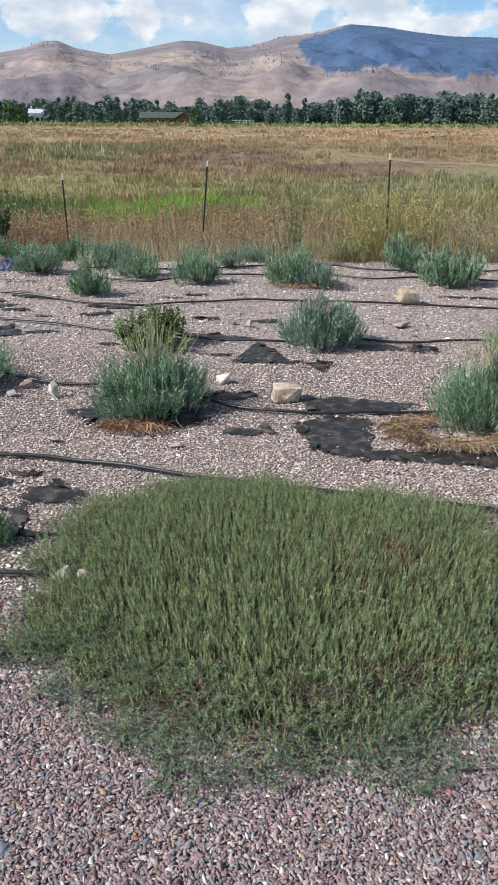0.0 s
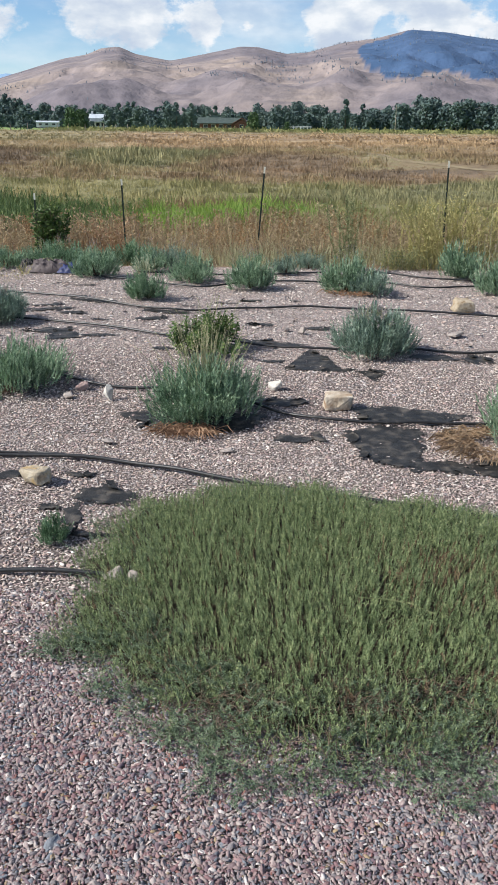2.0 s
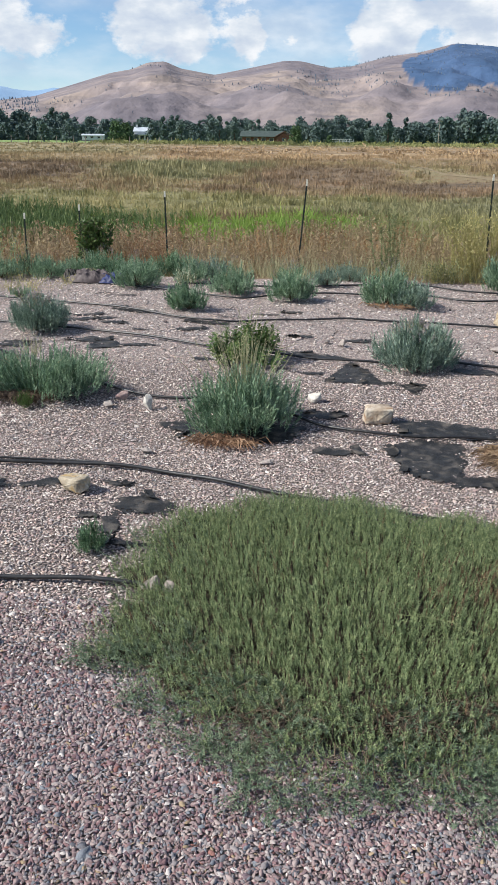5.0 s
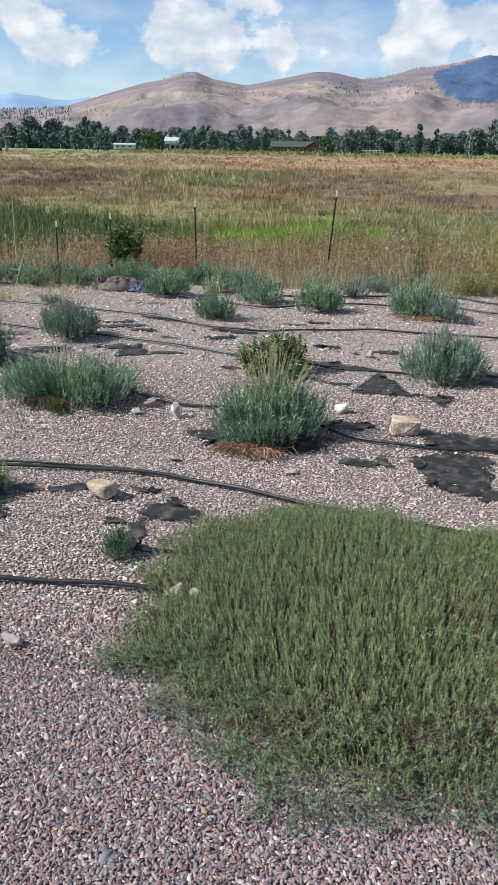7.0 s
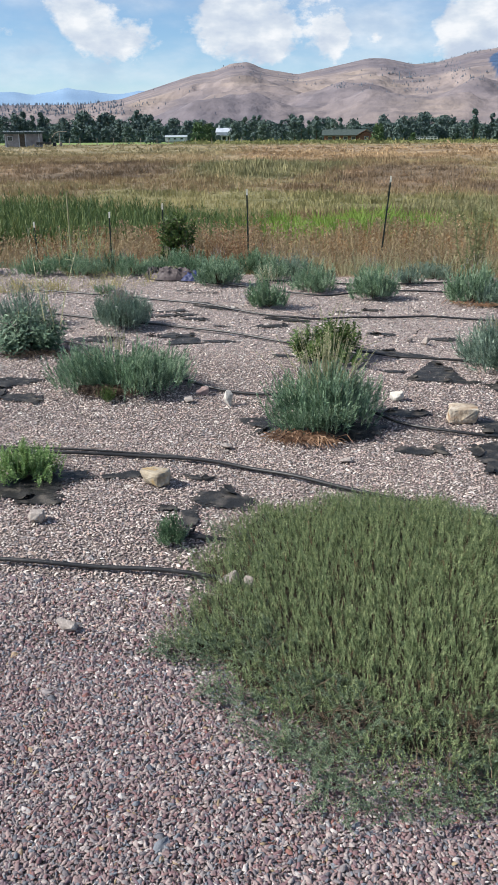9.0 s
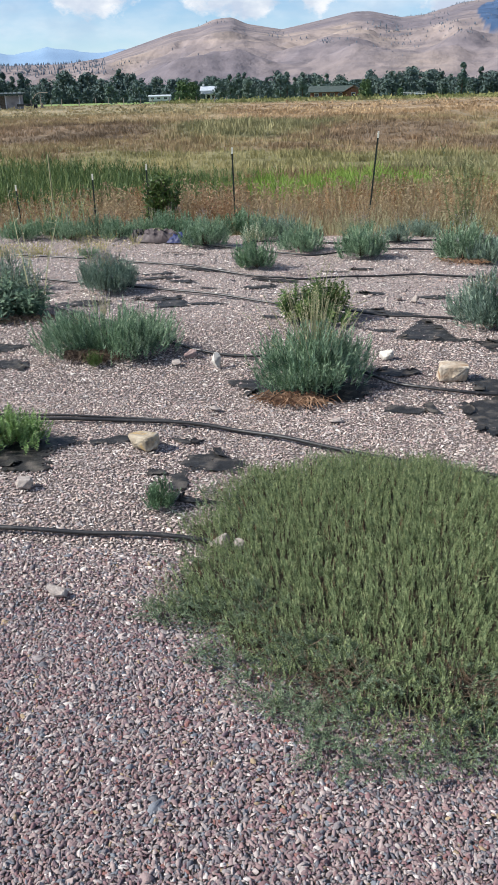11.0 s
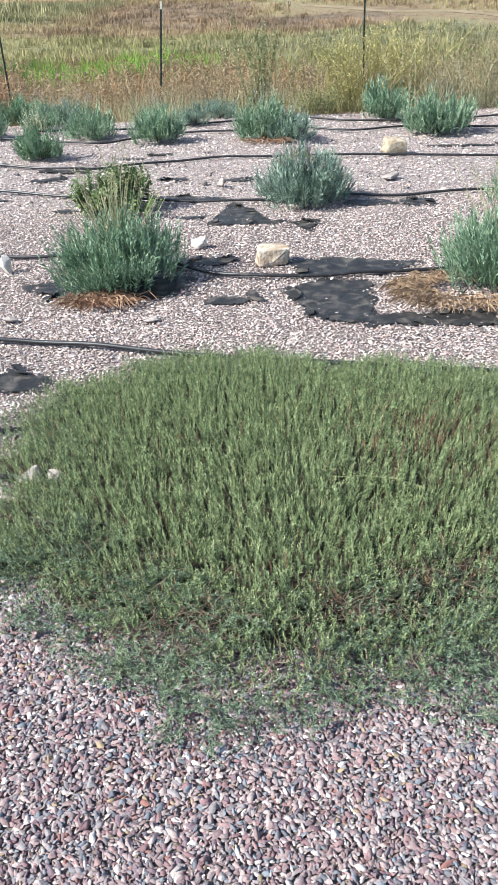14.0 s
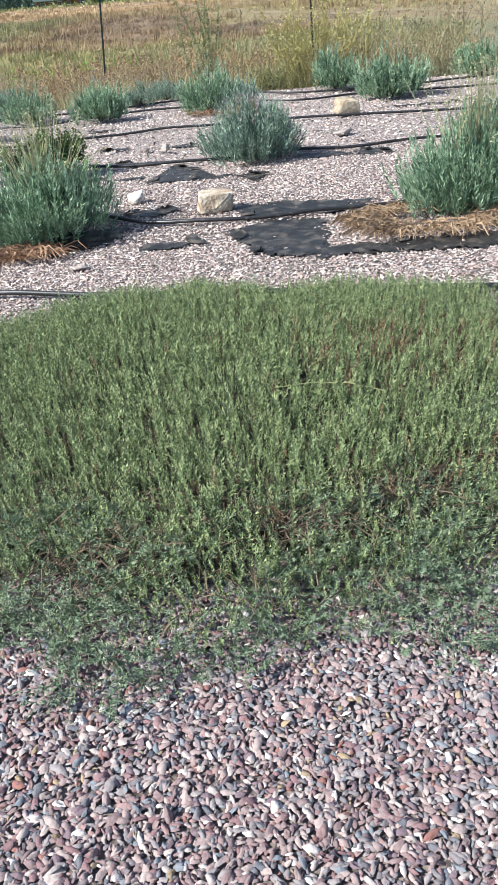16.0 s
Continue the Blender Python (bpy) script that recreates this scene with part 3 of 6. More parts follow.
    gravel = mix(math_node("MULTIPLY", step(sep.outputs["Y"], 6.0, 5.2), step(bed, -0.35, 0.0)), gravel, earth_shade)
    soil = ramp(noise_at(3.0), [(0.3, (0.10, 0.07, 0.04)), (0.7, (0.25, 0.17, 0.09))])
    green = ramp(noise_at(1.2), [(0.3, (0.10, 0.15, 0.032)), (0.7, (0.24, 0.29, 0.07))])
    # field colour dulled, and darkened slightly as shade under the grass
    field_shade = N.new("ShaderNodeHueSaturation")
    field_shade.inputs["Saturation"].default_value, field_shade.inputs["Value"].default_value = 0.84, 0.95
    L.new(field_colour(nt, geo), field_shade.inputs["Color"])
    field = field_shade.outputs["Color"]
    pasture = ramp(noise_at(0.06, 9), [(0.3, (0.13, 0.21, 0.05)), (0.7, (0.22, 0.28, 0.08))])
    col = mix(step(sep.outputs["Y"], 9.4, 10.0), gravel, soil)
    side = step(math_node("SUBTRACT", math_node("ADD", sep.outputs["X"], wob), math_node("MULTIPLY", sep.outputs["Y"], 0.05)), 1.5, -1.0)
    col = mix(step(yy, 15.0, 18.0), col, field)
    col = mix(math_node("MULTIPLY", step(yy, 15.0, 18.0), side), col, green)
    col = mix(step(yy, 26.0, 29.0), col, field)
    col = mix(step(yf, 150, 190), col, pasture)
    L.new(col, b.inputs["Base Color"])
    b.inputs["Roughness"].default_value = 0.95
    bp = N.new("ShaderNodeBump")
    bp.inputs["Strength"].default_value, bp.inputs["Distance"].default_value = 0.6, 0.012
    L.new(vor.outputs["Distance"], bp.inputs["Height"])
    L.new(bp.outputs["Normal"], b.inputs["Normal"])
    return m


def build_ground():
    X = axis_lines([(-3600, -400, 160), (-400, -60, 17), (-60, -8, 1.6), (-8, 7, 0.2), (7, 60, 1.6), (60, 400, 17), (400, 3601, 160)])
    Y = axis_lines([(-400, -20, 38), (-20, -1, 1), (-1, 11, 0.2), (11, 34, 0.5), (34, 80, 1.2), (80, 420, 8.5), (420, 4800, 150)])
    xx, yy = np.meshgrid(X, Y, indexing="ij")
    zz = gz(xx, yy) - 0.010 * (1 - smooth(9.3, 9.9, yy))
    n = len(Y)
    V = np.stack([xx, yy, zz], -1).reshape(-1, 3)
    i, j = np.meshgrid(np.arange(len(X) - 1), np.arange(n - 1), indexing="ij")
    a = (i * n + j).ravel()
    ob = obj_np("ground", V, np.stack([a, a + n, a + n + 1, a + 1], 1), ground_material(), smooth=True)
    tagged(ob, "gravel bed, wet swale and brown rising field", "ground", kind="structure")


build_ground()


# ---- hills ----
RIDGE_AZ = [-40, -30, -26, -23, -20.7, -17.4, -15.9, -14.5, -13.5, -12.4, -11.4, -9.2, -6.8, -4.7, -3.6, -1.8, -0.4, 1.8, 3.9, 6.0, 8.2, 10.3, 12.4, 15.2, 20, 26, 34]
RIDGE_EL = [2.1, 2.2, 2.25, 2.3, 2.6, 3.6, 4.05, 4.3, 4.7, 4.8, 4.4, 4.05, 4.5, 4.92, 4.9, 4.52, 4.6, 5.15, 5.4, 5.88, 5.7, 5.36, 5.12, 5.0, 4.7, 4.4, 4.0]


def hill_noise(p, freq, octaves=5, seed=0.0):
    return np.array([noise.fractal(Vector((a * freq + seed, b * freq, seed)), 0.9, 2.0, octaves) for a, b in p])


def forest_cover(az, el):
    """1 inside the wooded face below the high ridge, which takes the painted blue shade."""
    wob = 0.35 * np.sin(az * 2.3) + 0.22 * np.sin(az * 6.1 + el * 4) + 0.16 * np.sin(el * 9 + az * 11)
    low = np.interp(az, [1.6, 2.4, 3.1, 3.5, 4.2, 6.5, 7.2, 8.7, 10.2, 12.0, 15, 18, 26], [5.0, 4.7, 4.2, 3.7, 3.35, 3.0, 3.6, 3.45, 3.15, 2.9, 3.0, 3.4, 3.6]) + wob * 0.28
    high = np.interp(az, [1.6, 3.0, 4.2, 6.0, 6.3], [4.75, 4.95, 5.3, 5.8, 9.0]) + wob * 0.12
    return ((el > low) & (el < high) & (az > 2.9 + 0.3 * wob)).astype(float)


def build_hills():
    A = np.arange(-40, 34.01, 0.16)
    D = np.concatenate([np.linspace(1150, 2500, 64), np.linspace(2560, 3200, 8)])
    ridge = np.interp(A, RIDGE_AZ, RIDGE_EL)
    k = np.array([0.25, 0.5, 0.25])
    ridge = np.convolve(np.pad(ridge, 1, mode="edge"), k, mode="valid")
    aa, dd = np.meshgrid(A, D, indexing="ij")
    u = np.clip((dd - 1150) / 1350, 0, 1)
    top = 1.5 + 2500 * np.tan(np.radians(ridge))[:, None]
    rise = 0.22 * smooth(0.0, 0.35, u) + 0.78 * smooth(0.15, 1.02, u)
    z = 3 + (top - 3) * rise
    xy = np.stack([dd * np.sin(np.radians(aa)), dd * np.cos(np.radians(aa))], -1).reshape(-1, 2)
    folds = (np.abs(hill_noise(xy, 0.0042, 4, 3.3)) - 0.25).reshape(aa.shape)
    spurs = hill_noise(xy, 0.0016, 5, 8.1).reshape(aa.shape)
    amp = np.sin(np.pi * np.clip(u, 0, 1)) ** 0.9
    z = z + amp * (40 * folds + 30 * spurs)
    z = np.minimum(z, 1.5 + dd * np.tan(np.radians(ridge))[:, None] * (0.62 + 0.38 * u))
    back = smooth(2500, 3200, dd)
    z = z * (1 - 0.55 * back)
    x, y = dd * np.sin(np.radians(aa)), dd * np.cos(np.radians(aa))
    V = np.stack([x, y, z], -1).reshape(-1, 3)
    n = len(D)
    i, j = np.meshgrid(np.arange(len(A) - 1), np.arange(n - 1), indexing="ij")
    a = (i * n + j).ravel()
    # ramp runs from mauve fold shade to sunlit tan, with distance haze mixed in
    m = surf("dry_hill_haze", [(0.0, (0.122, 0.11, 0.132)), (0.4, (0.178, 0.153, 0.163)), (0.7, (0.235, 0.194, 0.186)), (1.0, (0.335, 0.268, 0.222))],
             scale=0.0034, rough=1.0, bscale=0.02, bump=0.8, spots=(0.034, 0.48, 0.74, (0.13, 0.115, 0.128)), hump=16.0, flat=(0.3, 0.3, 2.2))
    nt = m.node_tree
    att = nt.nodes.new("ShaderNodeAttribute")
    att.attribute_name = "woods_shade"
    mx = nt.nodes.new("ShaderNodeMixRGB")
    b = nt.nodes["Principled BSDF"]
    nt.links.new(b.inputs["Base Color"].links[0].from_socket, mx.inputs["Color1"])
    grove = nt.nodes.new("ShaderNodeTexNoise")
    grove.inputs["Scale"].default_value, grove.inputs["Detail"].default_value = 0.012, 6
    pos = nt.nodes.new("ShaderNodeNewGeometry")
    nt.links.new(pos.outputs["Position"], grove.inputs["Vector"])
    # woods in blue, with cloud shade and haze put into the base colour
    shade_hues = nt.nodes.new("ShaderNodeValToRGB")
    rampset(shade_hues, [(0.38, (0.040, 0.080, 0.158)), (0.62, (0.058, 0.105, 0.20))])
    nt.links.new(grove.outputs["Fac"], shade_hues.inputs["Fac"])
    nt.links.new(shade_hues.outputs["Color"], mx.inputs["Color2"])
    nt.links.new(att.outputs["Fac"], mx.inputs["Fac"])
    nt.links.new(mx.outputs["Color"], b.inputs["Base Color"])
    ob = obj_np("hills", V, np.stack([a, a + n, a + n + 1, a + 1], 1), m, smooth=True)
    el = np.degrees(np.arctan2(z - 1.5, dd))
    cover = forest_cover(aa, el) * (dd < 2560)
    ob.data.attributes.new("woods_shade", "FLOAT", "POINT").data.foreach_set("value", cover.ravel().astype(np.float32))
    tagged(ob, "dry tan grassy hills, haze tinted, with woods painted blue for shade", "hills", kind="structure")
    return A, D, z, el, cover


HA, HD, HZ, HEL, HCOVER = build_hills()


def build_hill_trees():
    rng = np.random.default_rng(5)
    tiers = []
    for s in range(4):
        ch = []
        for z0, z1, r in ((0.05, 0.55, 0.24), (0.3, 0.8, 0.19), (0.55, 1.0, 0.12)):
            ang = np.arange(6) * math.pi / 3 + s
            ring = np.stack([np.cos(ang) * r, np.sin(ang) * r, np.full(6, z0) + rng.uniform(-0.05, 0.05, 6)], 1)
            V = np.concatenate([ring, [[0, 0, z1]]])
            ch.append((V, np.array([[i, (i + 1) % 6, 6] for i in range(6)])))
        tiers.append(joined(ch))
    P, S = [], []
    clumps = [(-13.0, 4.55, 0.8, 0.10, 16), (-9.6, 3.75, 0.5, 0.12, 34), (-11.6, 3.9, 0.6, 0.1, 14), (-6.2, 3.25, 1.4, 0.12, 40), (-2.8, 4.1, 0.9, 0.25, 60),
              (-1.9, 3.3, 0.8, 0.35, 90), (0.4, 4.3, 0.5, 0.3, 60), (1.5, 3.6, 0.7, 0.3, 50), (-0.8, 4.6, 0.7, 0.12, 40), (2.9, 5.3, 1.2, 0.1, 40),
              (1.6, 5.1, 0.6, 0.08, 24), (6.2, 3.0, 1.6, 0.2, 60), (9, 3.1, 2.0, 0.2, 30), (-16, 2.6, 2.0, 0.4, 14), (-19.5, 2.1, 0.9, 0.25, 30)]
    want = []
    for az, el, sa, se, n in clumps:
        want += [(az + rng.normal(0, sa), el + rng.normal(0, se)) for _ in range(n)]
    want += [(rng.uniform(-31, -20.6), rng.uniform(1.6, 2.5)) for _ in range(620)]
    front = np.argmax(HD >= 2500)
    for az, el in want:
        i = int(np.clip(np.searchsorted(HA, az), 1, len(HA) - 1))
        col = HEL[i, :front + 1]
        j = int(np.argmax(col >= el)) if (col >= el).any() else front
        P.append((i, j))
    wi, wj = np.nonzero(HCOVER[:, :front + 1])
    pick = rng.choice(len(wi), min(900, len(wi)), replace=False)
    P += list(zip(wi[pick], wj[pick]))
    P += [(int(i), int(front)) for i in np.nonzero((HA > 5.9) & (HA < 24))[0] for _ in range(1) if rng.random() < 0.6]
    P = np.array(P)
    az = HA[P[:, 0]] + rng.uniform(-0.08, 0.08, len(P))
    d = HD[P[:, 1]] + rng.uniform(-8, 8, len(P))
    pos = np.stack([d * np.sin(np.radians(az)), d * np.cos(np.radians(az)), HZ[P[:, 0], P[:, 1]] - 1], 1)
    h = rng.uniform(3.0, 6.0, len(P)) * np.where(az < -20.5, 1.5, 1.0) * np.where(HCOVER[P[:, 0], P[:, 1]] > 0, 0.9, 1.0)
    V, F = spread(tiers, pos, np.zeros(len(P)), np.zeros(len(P)), h, rng)
    tagged(obj_np("hill_trees", V, F, M["conifer"]), "scattered conifers on the dry hillsides, tinted blue-grey for haze", "trees", kind="stuff")


build_hill_trees()


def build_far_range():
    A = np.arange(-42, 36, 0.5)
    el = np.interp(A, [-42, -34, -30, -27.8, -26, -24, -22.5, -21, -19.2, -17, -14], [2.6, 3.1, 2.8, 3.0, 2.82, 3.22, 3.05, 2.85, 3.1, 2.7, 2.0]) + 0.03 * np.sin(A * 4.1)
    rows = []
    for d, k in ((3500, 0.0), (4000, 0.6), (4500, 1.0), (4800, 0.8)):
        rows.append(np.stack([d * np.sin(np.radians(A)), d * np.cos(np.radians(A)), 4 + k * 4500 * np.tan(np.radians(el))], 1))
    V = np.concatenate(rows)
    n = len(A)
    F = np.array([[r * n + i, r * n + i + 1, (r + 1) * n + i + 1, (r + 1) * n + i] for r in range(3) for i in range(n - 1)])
    tagged(obj_np("backdrop", V, F, M["hazehill"], smooth=True), "far mountains behind the hills, haze painted in as blue", "mountains", kind="structure")


build_far_range()


# ---- trees ----
def tree_mesh(seed, H, R, light=False, conic=False, bare=0.06, n=950, cs=0.80):
    rng = np.random.default_rng(seed)
    root = new("tree")
    segs = [stick([(0, 0, -0.2), (0.03 * H * rng.normal(), 0, H * 0.35), (0.04 * H * rng.normal(), 0.03 * H * rng.normal(), H * 0.85)],
                  [0.028 * H, 0.02 * H, 0.005 * H], 6)]
    blobs = []
    for lim in range(38):
        u = rng.uniform(bare + 0.04, 0.97)
        a = rng.uniform(0, 6.28)
        w = (1 - u) ** 0.7 * 1.15 if conic else math.sin(math.pi * min(1, 0.22 + 0.74 * u)) ** 0.6
        r = R * w * rng.uniform(0.25, 0.9)
        c = np.array([math.cos(a) * r, math.sin(a) * r, u * H])
        blobs.append((c, R * rng.uniform(0.28, 0.60) * (0.6 if conic else 1)))
        if lim < 7:
            segs.append(stick([(0, 0, max(0.1, u - 0.18) * H), c * (0.55, 0.55, 0.97), c], [0.009 * H, 0.006 * H, 0.002 * H], 4))
    V, F = joined(segs)
    obj_np("trunk", V, F, M["bark"], root)
    C = np.array([b[0] for b in blobs])
    B = np.array([b[1] for b in blobs])
    k = rng.integers(0, len(blobs), n)
    v = rng.normal(size=(n, 3))
    v /= np.linalg.norm(v, axis=1)[:, None]
    P = C[k] + v * (B[k] * rng.uniform(0.55, 1.08, n))[:, None] * np.array([1, 1, 0.85])
    P[:, 2] = np.clip(P[:, 2], bare * H, H * 1.03)
    nrm = v + rng.normal(0, 0.6, (n, 3))
    nrm /= np.linalg.norm(nrm, axis=1)[:, None]
    t1 = np.cross(nrm, rng.normal(size=(n, 3)))
    t1 /= np.linalg.norm(t1, axis=1)[:, None]
    t2 = np.cross(nrm, t1)
    r = (rng.uniform(0.45, 1.0, n) * cs)[:, None]
    V = np.stack([P - t1 * r, P - t2 * r * 0.6, P + t1 * r, P + t2 * r * 0.6], 1).reshape(-1, 3)
    F = np.arange(4 * n).reshape(-1, 4)
    obj_np("crown", V, F, M["crownlight" if light else "crown"], root)
    return root


def build_trees():
    rng = np.random.default_rng(11)
    protos = [tree_mesh(1, 10, 4.0, bare=0.02), tree_mesh(2, 11, 3.5, bare=0.02), tree_mesh(3, 8.5, 4.2, bare=0.01), tree_mesh(4, 11.5, 2.3, bare=0.02, conic=True),
              tree_mesh(5, 7, 3.4, bare=0.0), tree_mesh(6, 10.5, 3.9, bare=0.02)]
    lab = "broad dark green cottonwood in the distant tree line"
    placed = []

    def put(i, az, d, s):
        x, y = d * math.sin(radians(az)), d * math.cos(radians(az))
        m = pose(x, y, float(gz(x, y)) - 0.1, 0, 0, rng.uniform(0, 360)) @ Matrix.Diagonal((s, s, s, 1))
        o = copy_thing(protos[i], m)
        o.scale = (s, s, s)
        tagged(o, lab if i != 3 else "slim dark green conifer in the distant tree line", "tree", "trees of the tree line")
        placed.append(o)

    for az in np.arange(-32, 19.5, 0.55):
        gap = -15.6 < az < -13.8 or -8.6 < az < -3.4
        s = 0.80 + 0.25 * rng.random() + (0.18 if az > 5.5 else 0) + (0.10 if az < -19 else 0)
        put(int(rng.integers(0, 6)), az + rng.uniform(-0.25, 0.25), (430 if gap else 375) + rng.uniform(-18, 40), s)
        if rng.random() < 0.85:
            put(int(rng.choice([1, 2, 4, 5])), az + rng.uniform(-0.4, 0.4), 450 + rng.uniform(0, 60), s * 1.12)
        if az > 5 and rng.random() < 0.7:
            put(int(rng.choice([0, 2, 5])), az + rng.uniform(-0.3, 0.3), 345 + rng.uniform(0, 15), s * 0.95)
        if rng.random() < 0.9 and not gap:
            put(int(rng.choice([2, 4])), az + rng.uniform(-0.3, 0.3), 362 + rng.uniform(-8, 8), 0.5 + 0.25 * rng.random())
        if rng.random() < 0.4:
            put(4, az + rng.uniform(-0.3, 0.3), 352 + rng.uniform(-10, 10), 0.62 + 0.25 * rng.random())
    for az, d, i, s in ((-12.6, 300, 3, 0.72), (-11.4, 305, 1, 0.66), (-10.2, 300, 3, 0.62), (-9.3, 310, 5, 0.7), (-8.9, 320, 3, 0.8), (-12.0, 315, 5, 0.72),
                        (-20.3, 225, 1, 0.48), (-18.7, 240, 0, 0.56), (-7.9, 330, 3, 0.8), (2.2, 345, 3, 1.0), (-13.2, 318, 5, 0.62), (-15.0, 318, 2, 0.6), (-14.4, 316, 4, 0.34)):
        put(i, az, d, s)
    for o in protos:
        for c in list(o.children):
            bpy.data.objects.remove(c)
        bpy.data.objects.remove(o)
    young = tree_mesh(21, 4.0, 1.7, light=True, bare=0.05, n=900, cs=0.36)
    for k, (az, d, s) in enumerate(((-3.83, 205, 1.0), (-15.7, 270, 1.45), (-17.0 + 1.9, 275, 1.35), (-1.6, 212, 0.55))):
        x, y = d * math.sin(radians(az)), d * math.cos(radians(az))
        m = pose(x, y, float(gz(x, y)) - 0.05, 0, 0, 70 * k) @ Matrix.Diagonal((s, s, s, 1))
        o = young if k == 0 else copy_thing(young, m)
        if k == 0:
            o.matrix_world = m
        else:
            o.scale = (s, s, s)
        tagged(o, "round light green young tree at the field edge", "tree", "young trees at the field edge")


build_trees()


# ---- buildings ----
def box(bm, x0, x1, y0, y1, z0, z1):
    vs = [bm.verts.new(p) for p in ((x0, y0, z0), (x1, y0, z0), (x1, y1, z0), (x0, y1, z0), (x0, y0, z1), (x1, y0, z1), (x1, y1, z1), (x0, y1, z1))]
    for f in ((0, 3, 2, 1), (4, 5, 6, 7), (0, 1, 5, 4), (1, 2, 6, 5), (2, 3, 7, 6), (3, 0, 4, 7)):
        bm.faces.new([vs[i] for i in f])
    return bm


def gable(bm, x0, x1, y0, y1, z0, z1, th=0.18, along="x"):
    """A pitched roof slab pair, ridge along x or y."""
    if along == "x":
        prof = [(y0, z0), ((y0 + y1) / 2, z1), (y1, z0), (y1, z0 + th), ((y0 + y1) / 2, z1 + th), (y0, z0 + th)]
        ends = [[bm.verts.new((x, a, c)) for a, c in prof] for x in (x0, x1)]
    else:
        prof = [(x0, z0), ((x0 + x1) / 2, z1), (x1, z0), (x1, z0 + th), ((x0 + x1) / 2, z1 + th), (x0, z0 + th)]
        ends = [[bm.verts.new((a, y, c)) for a, c in prof] for y in (y0, y1)]
    p, q = ends
    for i in range(6):
        j = (i + 1) % 6
        bm.faces.new((p[i], p[j], q[j], q[i]))
    for e in ends:
        bm.faces.new((e[0], e[1], e[4], e[5]))
        bm.faces.new((e[1], e[2], e[3], e[4]))
    return bm


def at_bearing(ob, az, d, rz=0.0, lift=0.0):
    x, y = d * math.sin(radians(az)), d * math.cos(radians(az))
    ob.matrix_world = pose(x, y, float(gz(x, y)) + lift, 0, 0, rz)
    return ob


def windows(parent, spots, y, w, h):
    for x, z in spots:
        win = part("window", box(bmesh.new(), x - w / 2 - 0.08, x + w / 2 + 0.08, y - 0.05, y + 0.02, z - 0.08, z + h + 0.08), M["white"], parent)
        part("pane", box(bmesh.new(), x - w / 2, x + w / 2, y - 0.07, y - 0.045, z, z + h), M["glass"], win)


def build_houses():
    h = new("house")
    part("wall", box(bmesh.new(), -3, 3, 0, 7, 0, 3.4), M["white"], h)
    part("roof", gable(bmesh.new(), -3.3, 3.3, -0.5, 7.5, 3.4, 4.9), M["metalroof"], h, "pale metal roof")
    part("porch_roof", box(bmesh.new(), -3.2, 3.2, -2.2, 0, 2.35, 2.5), M["metalroof"], h)
    for x in (-3, -1.0, 1.0, 3):
        part("porch_post", box(bmesh.new(), x - 0.09, x + 0.09, -2.1, -1.92, 0, 2.35), M["white"], h)
    part("chimney", box(bmesh.new(), -2.6, -1.9, 3, 3.7, 4.6, 6.0), M["white"], h)
    windows(h, ((-2.0, 0.7), (0, 0.7), (2.0, 0.7)), 0, 1.3, 1.3)
    part("gable_end", box(bmesh.new(), -2.95, 2.95, 2.4, 4.6, 3.4, 4.4), M["white"], h)
    tagged(at_bearing(h, -14.0, 330, 8), "white house with a pale metal roof among trees", "house")

    b = new("house")
    part("wall", box(bmesh.new(), -8, 5.2, 0, 8, 0, 1.7), M["logwall"], b)
    part("roof", gable(bmesh.new(), -8.8, 5.8, -1.2, 9.2, 1.7, 3.5), M["darkroof"], b, "dark green shingle roof")
    part("wing", box(bmesh.new(), 3.6, 8.6, -2.4, 6, 0, 1.7), M["logwall"], b)
    part("wing_roof", gable(bmesh.new(), 3.0, 9.2, -3.0, 6.4, 1.7, 3.4, along="y"), M["logwall"], b, "red-brown gable")
    bm = bmesh.new()
    tri = [bm.verts.new(p) for p in ((3.6, -2.4, 1.7), (8.6, -2.4, 1.7), (6.1, -2.4, 3.1), (3.6, -2.1, 1.7), (8.6, -2.1, 1.7), (6.1, -2.1, 3.1))]
    for f in ((0, 1, 2), (5, 4, 3), (0, 3, 4, 1), (1, 4, 5, 2), (2, 5, 3, 0)):
        bm.faces.new([tri[i] for i in f])
    part("gable_wall", bm, M["logwall"], b)
    windows(b, ((-6, 0.5), (-3.4, 0.5), (-0.8, 0.5), (1.8, 0.5)), 0, 1.3, 0.9)
    windows(b, ((6.1, 0.5),), -2.4, 1.2, 0.9)
    tagged(at_bearing(b, -5.8, 290, 4, 0.15), "low red-brown house with a dark green roof", "house")

    t = new("trailer_home")
    part("wall", box(bmesh.new(), -3.6, 3.6, 0, 2.6, 0.4, 1.75), M["white"], t)
    part("roof", gable(bmesh.new(), -3.8, 3.8, -0.2, 2.8, 1.75, 2.2, 0.1), M["metalroof"], t)
    part("skirting", box(bmesh.new(), -3.5, 3.5, 0.06, 2.5, 0, 0.4), M["shedwall"], t)
    windows(t, ((-2.3, 1.0), (-0.3, 1.0), (2.0, 1.0)), 0, 0.9, 0.5)
    tagged(at_bearing(t, -17.2, 290, 10), "long low white trailer home at the field edge", "trailer")

    s = new("shed")
    for k in range(12):
        x = -2.4 + k * 0.4
        if k != 5 and k != 6:
            part("board", box(bmesh.new(), x, x + 0.385, 0 + 0.012 * (k % 3), 0.1, 0, 1.85 - 0.04 * (k % 2)), M["shedwall"], s)
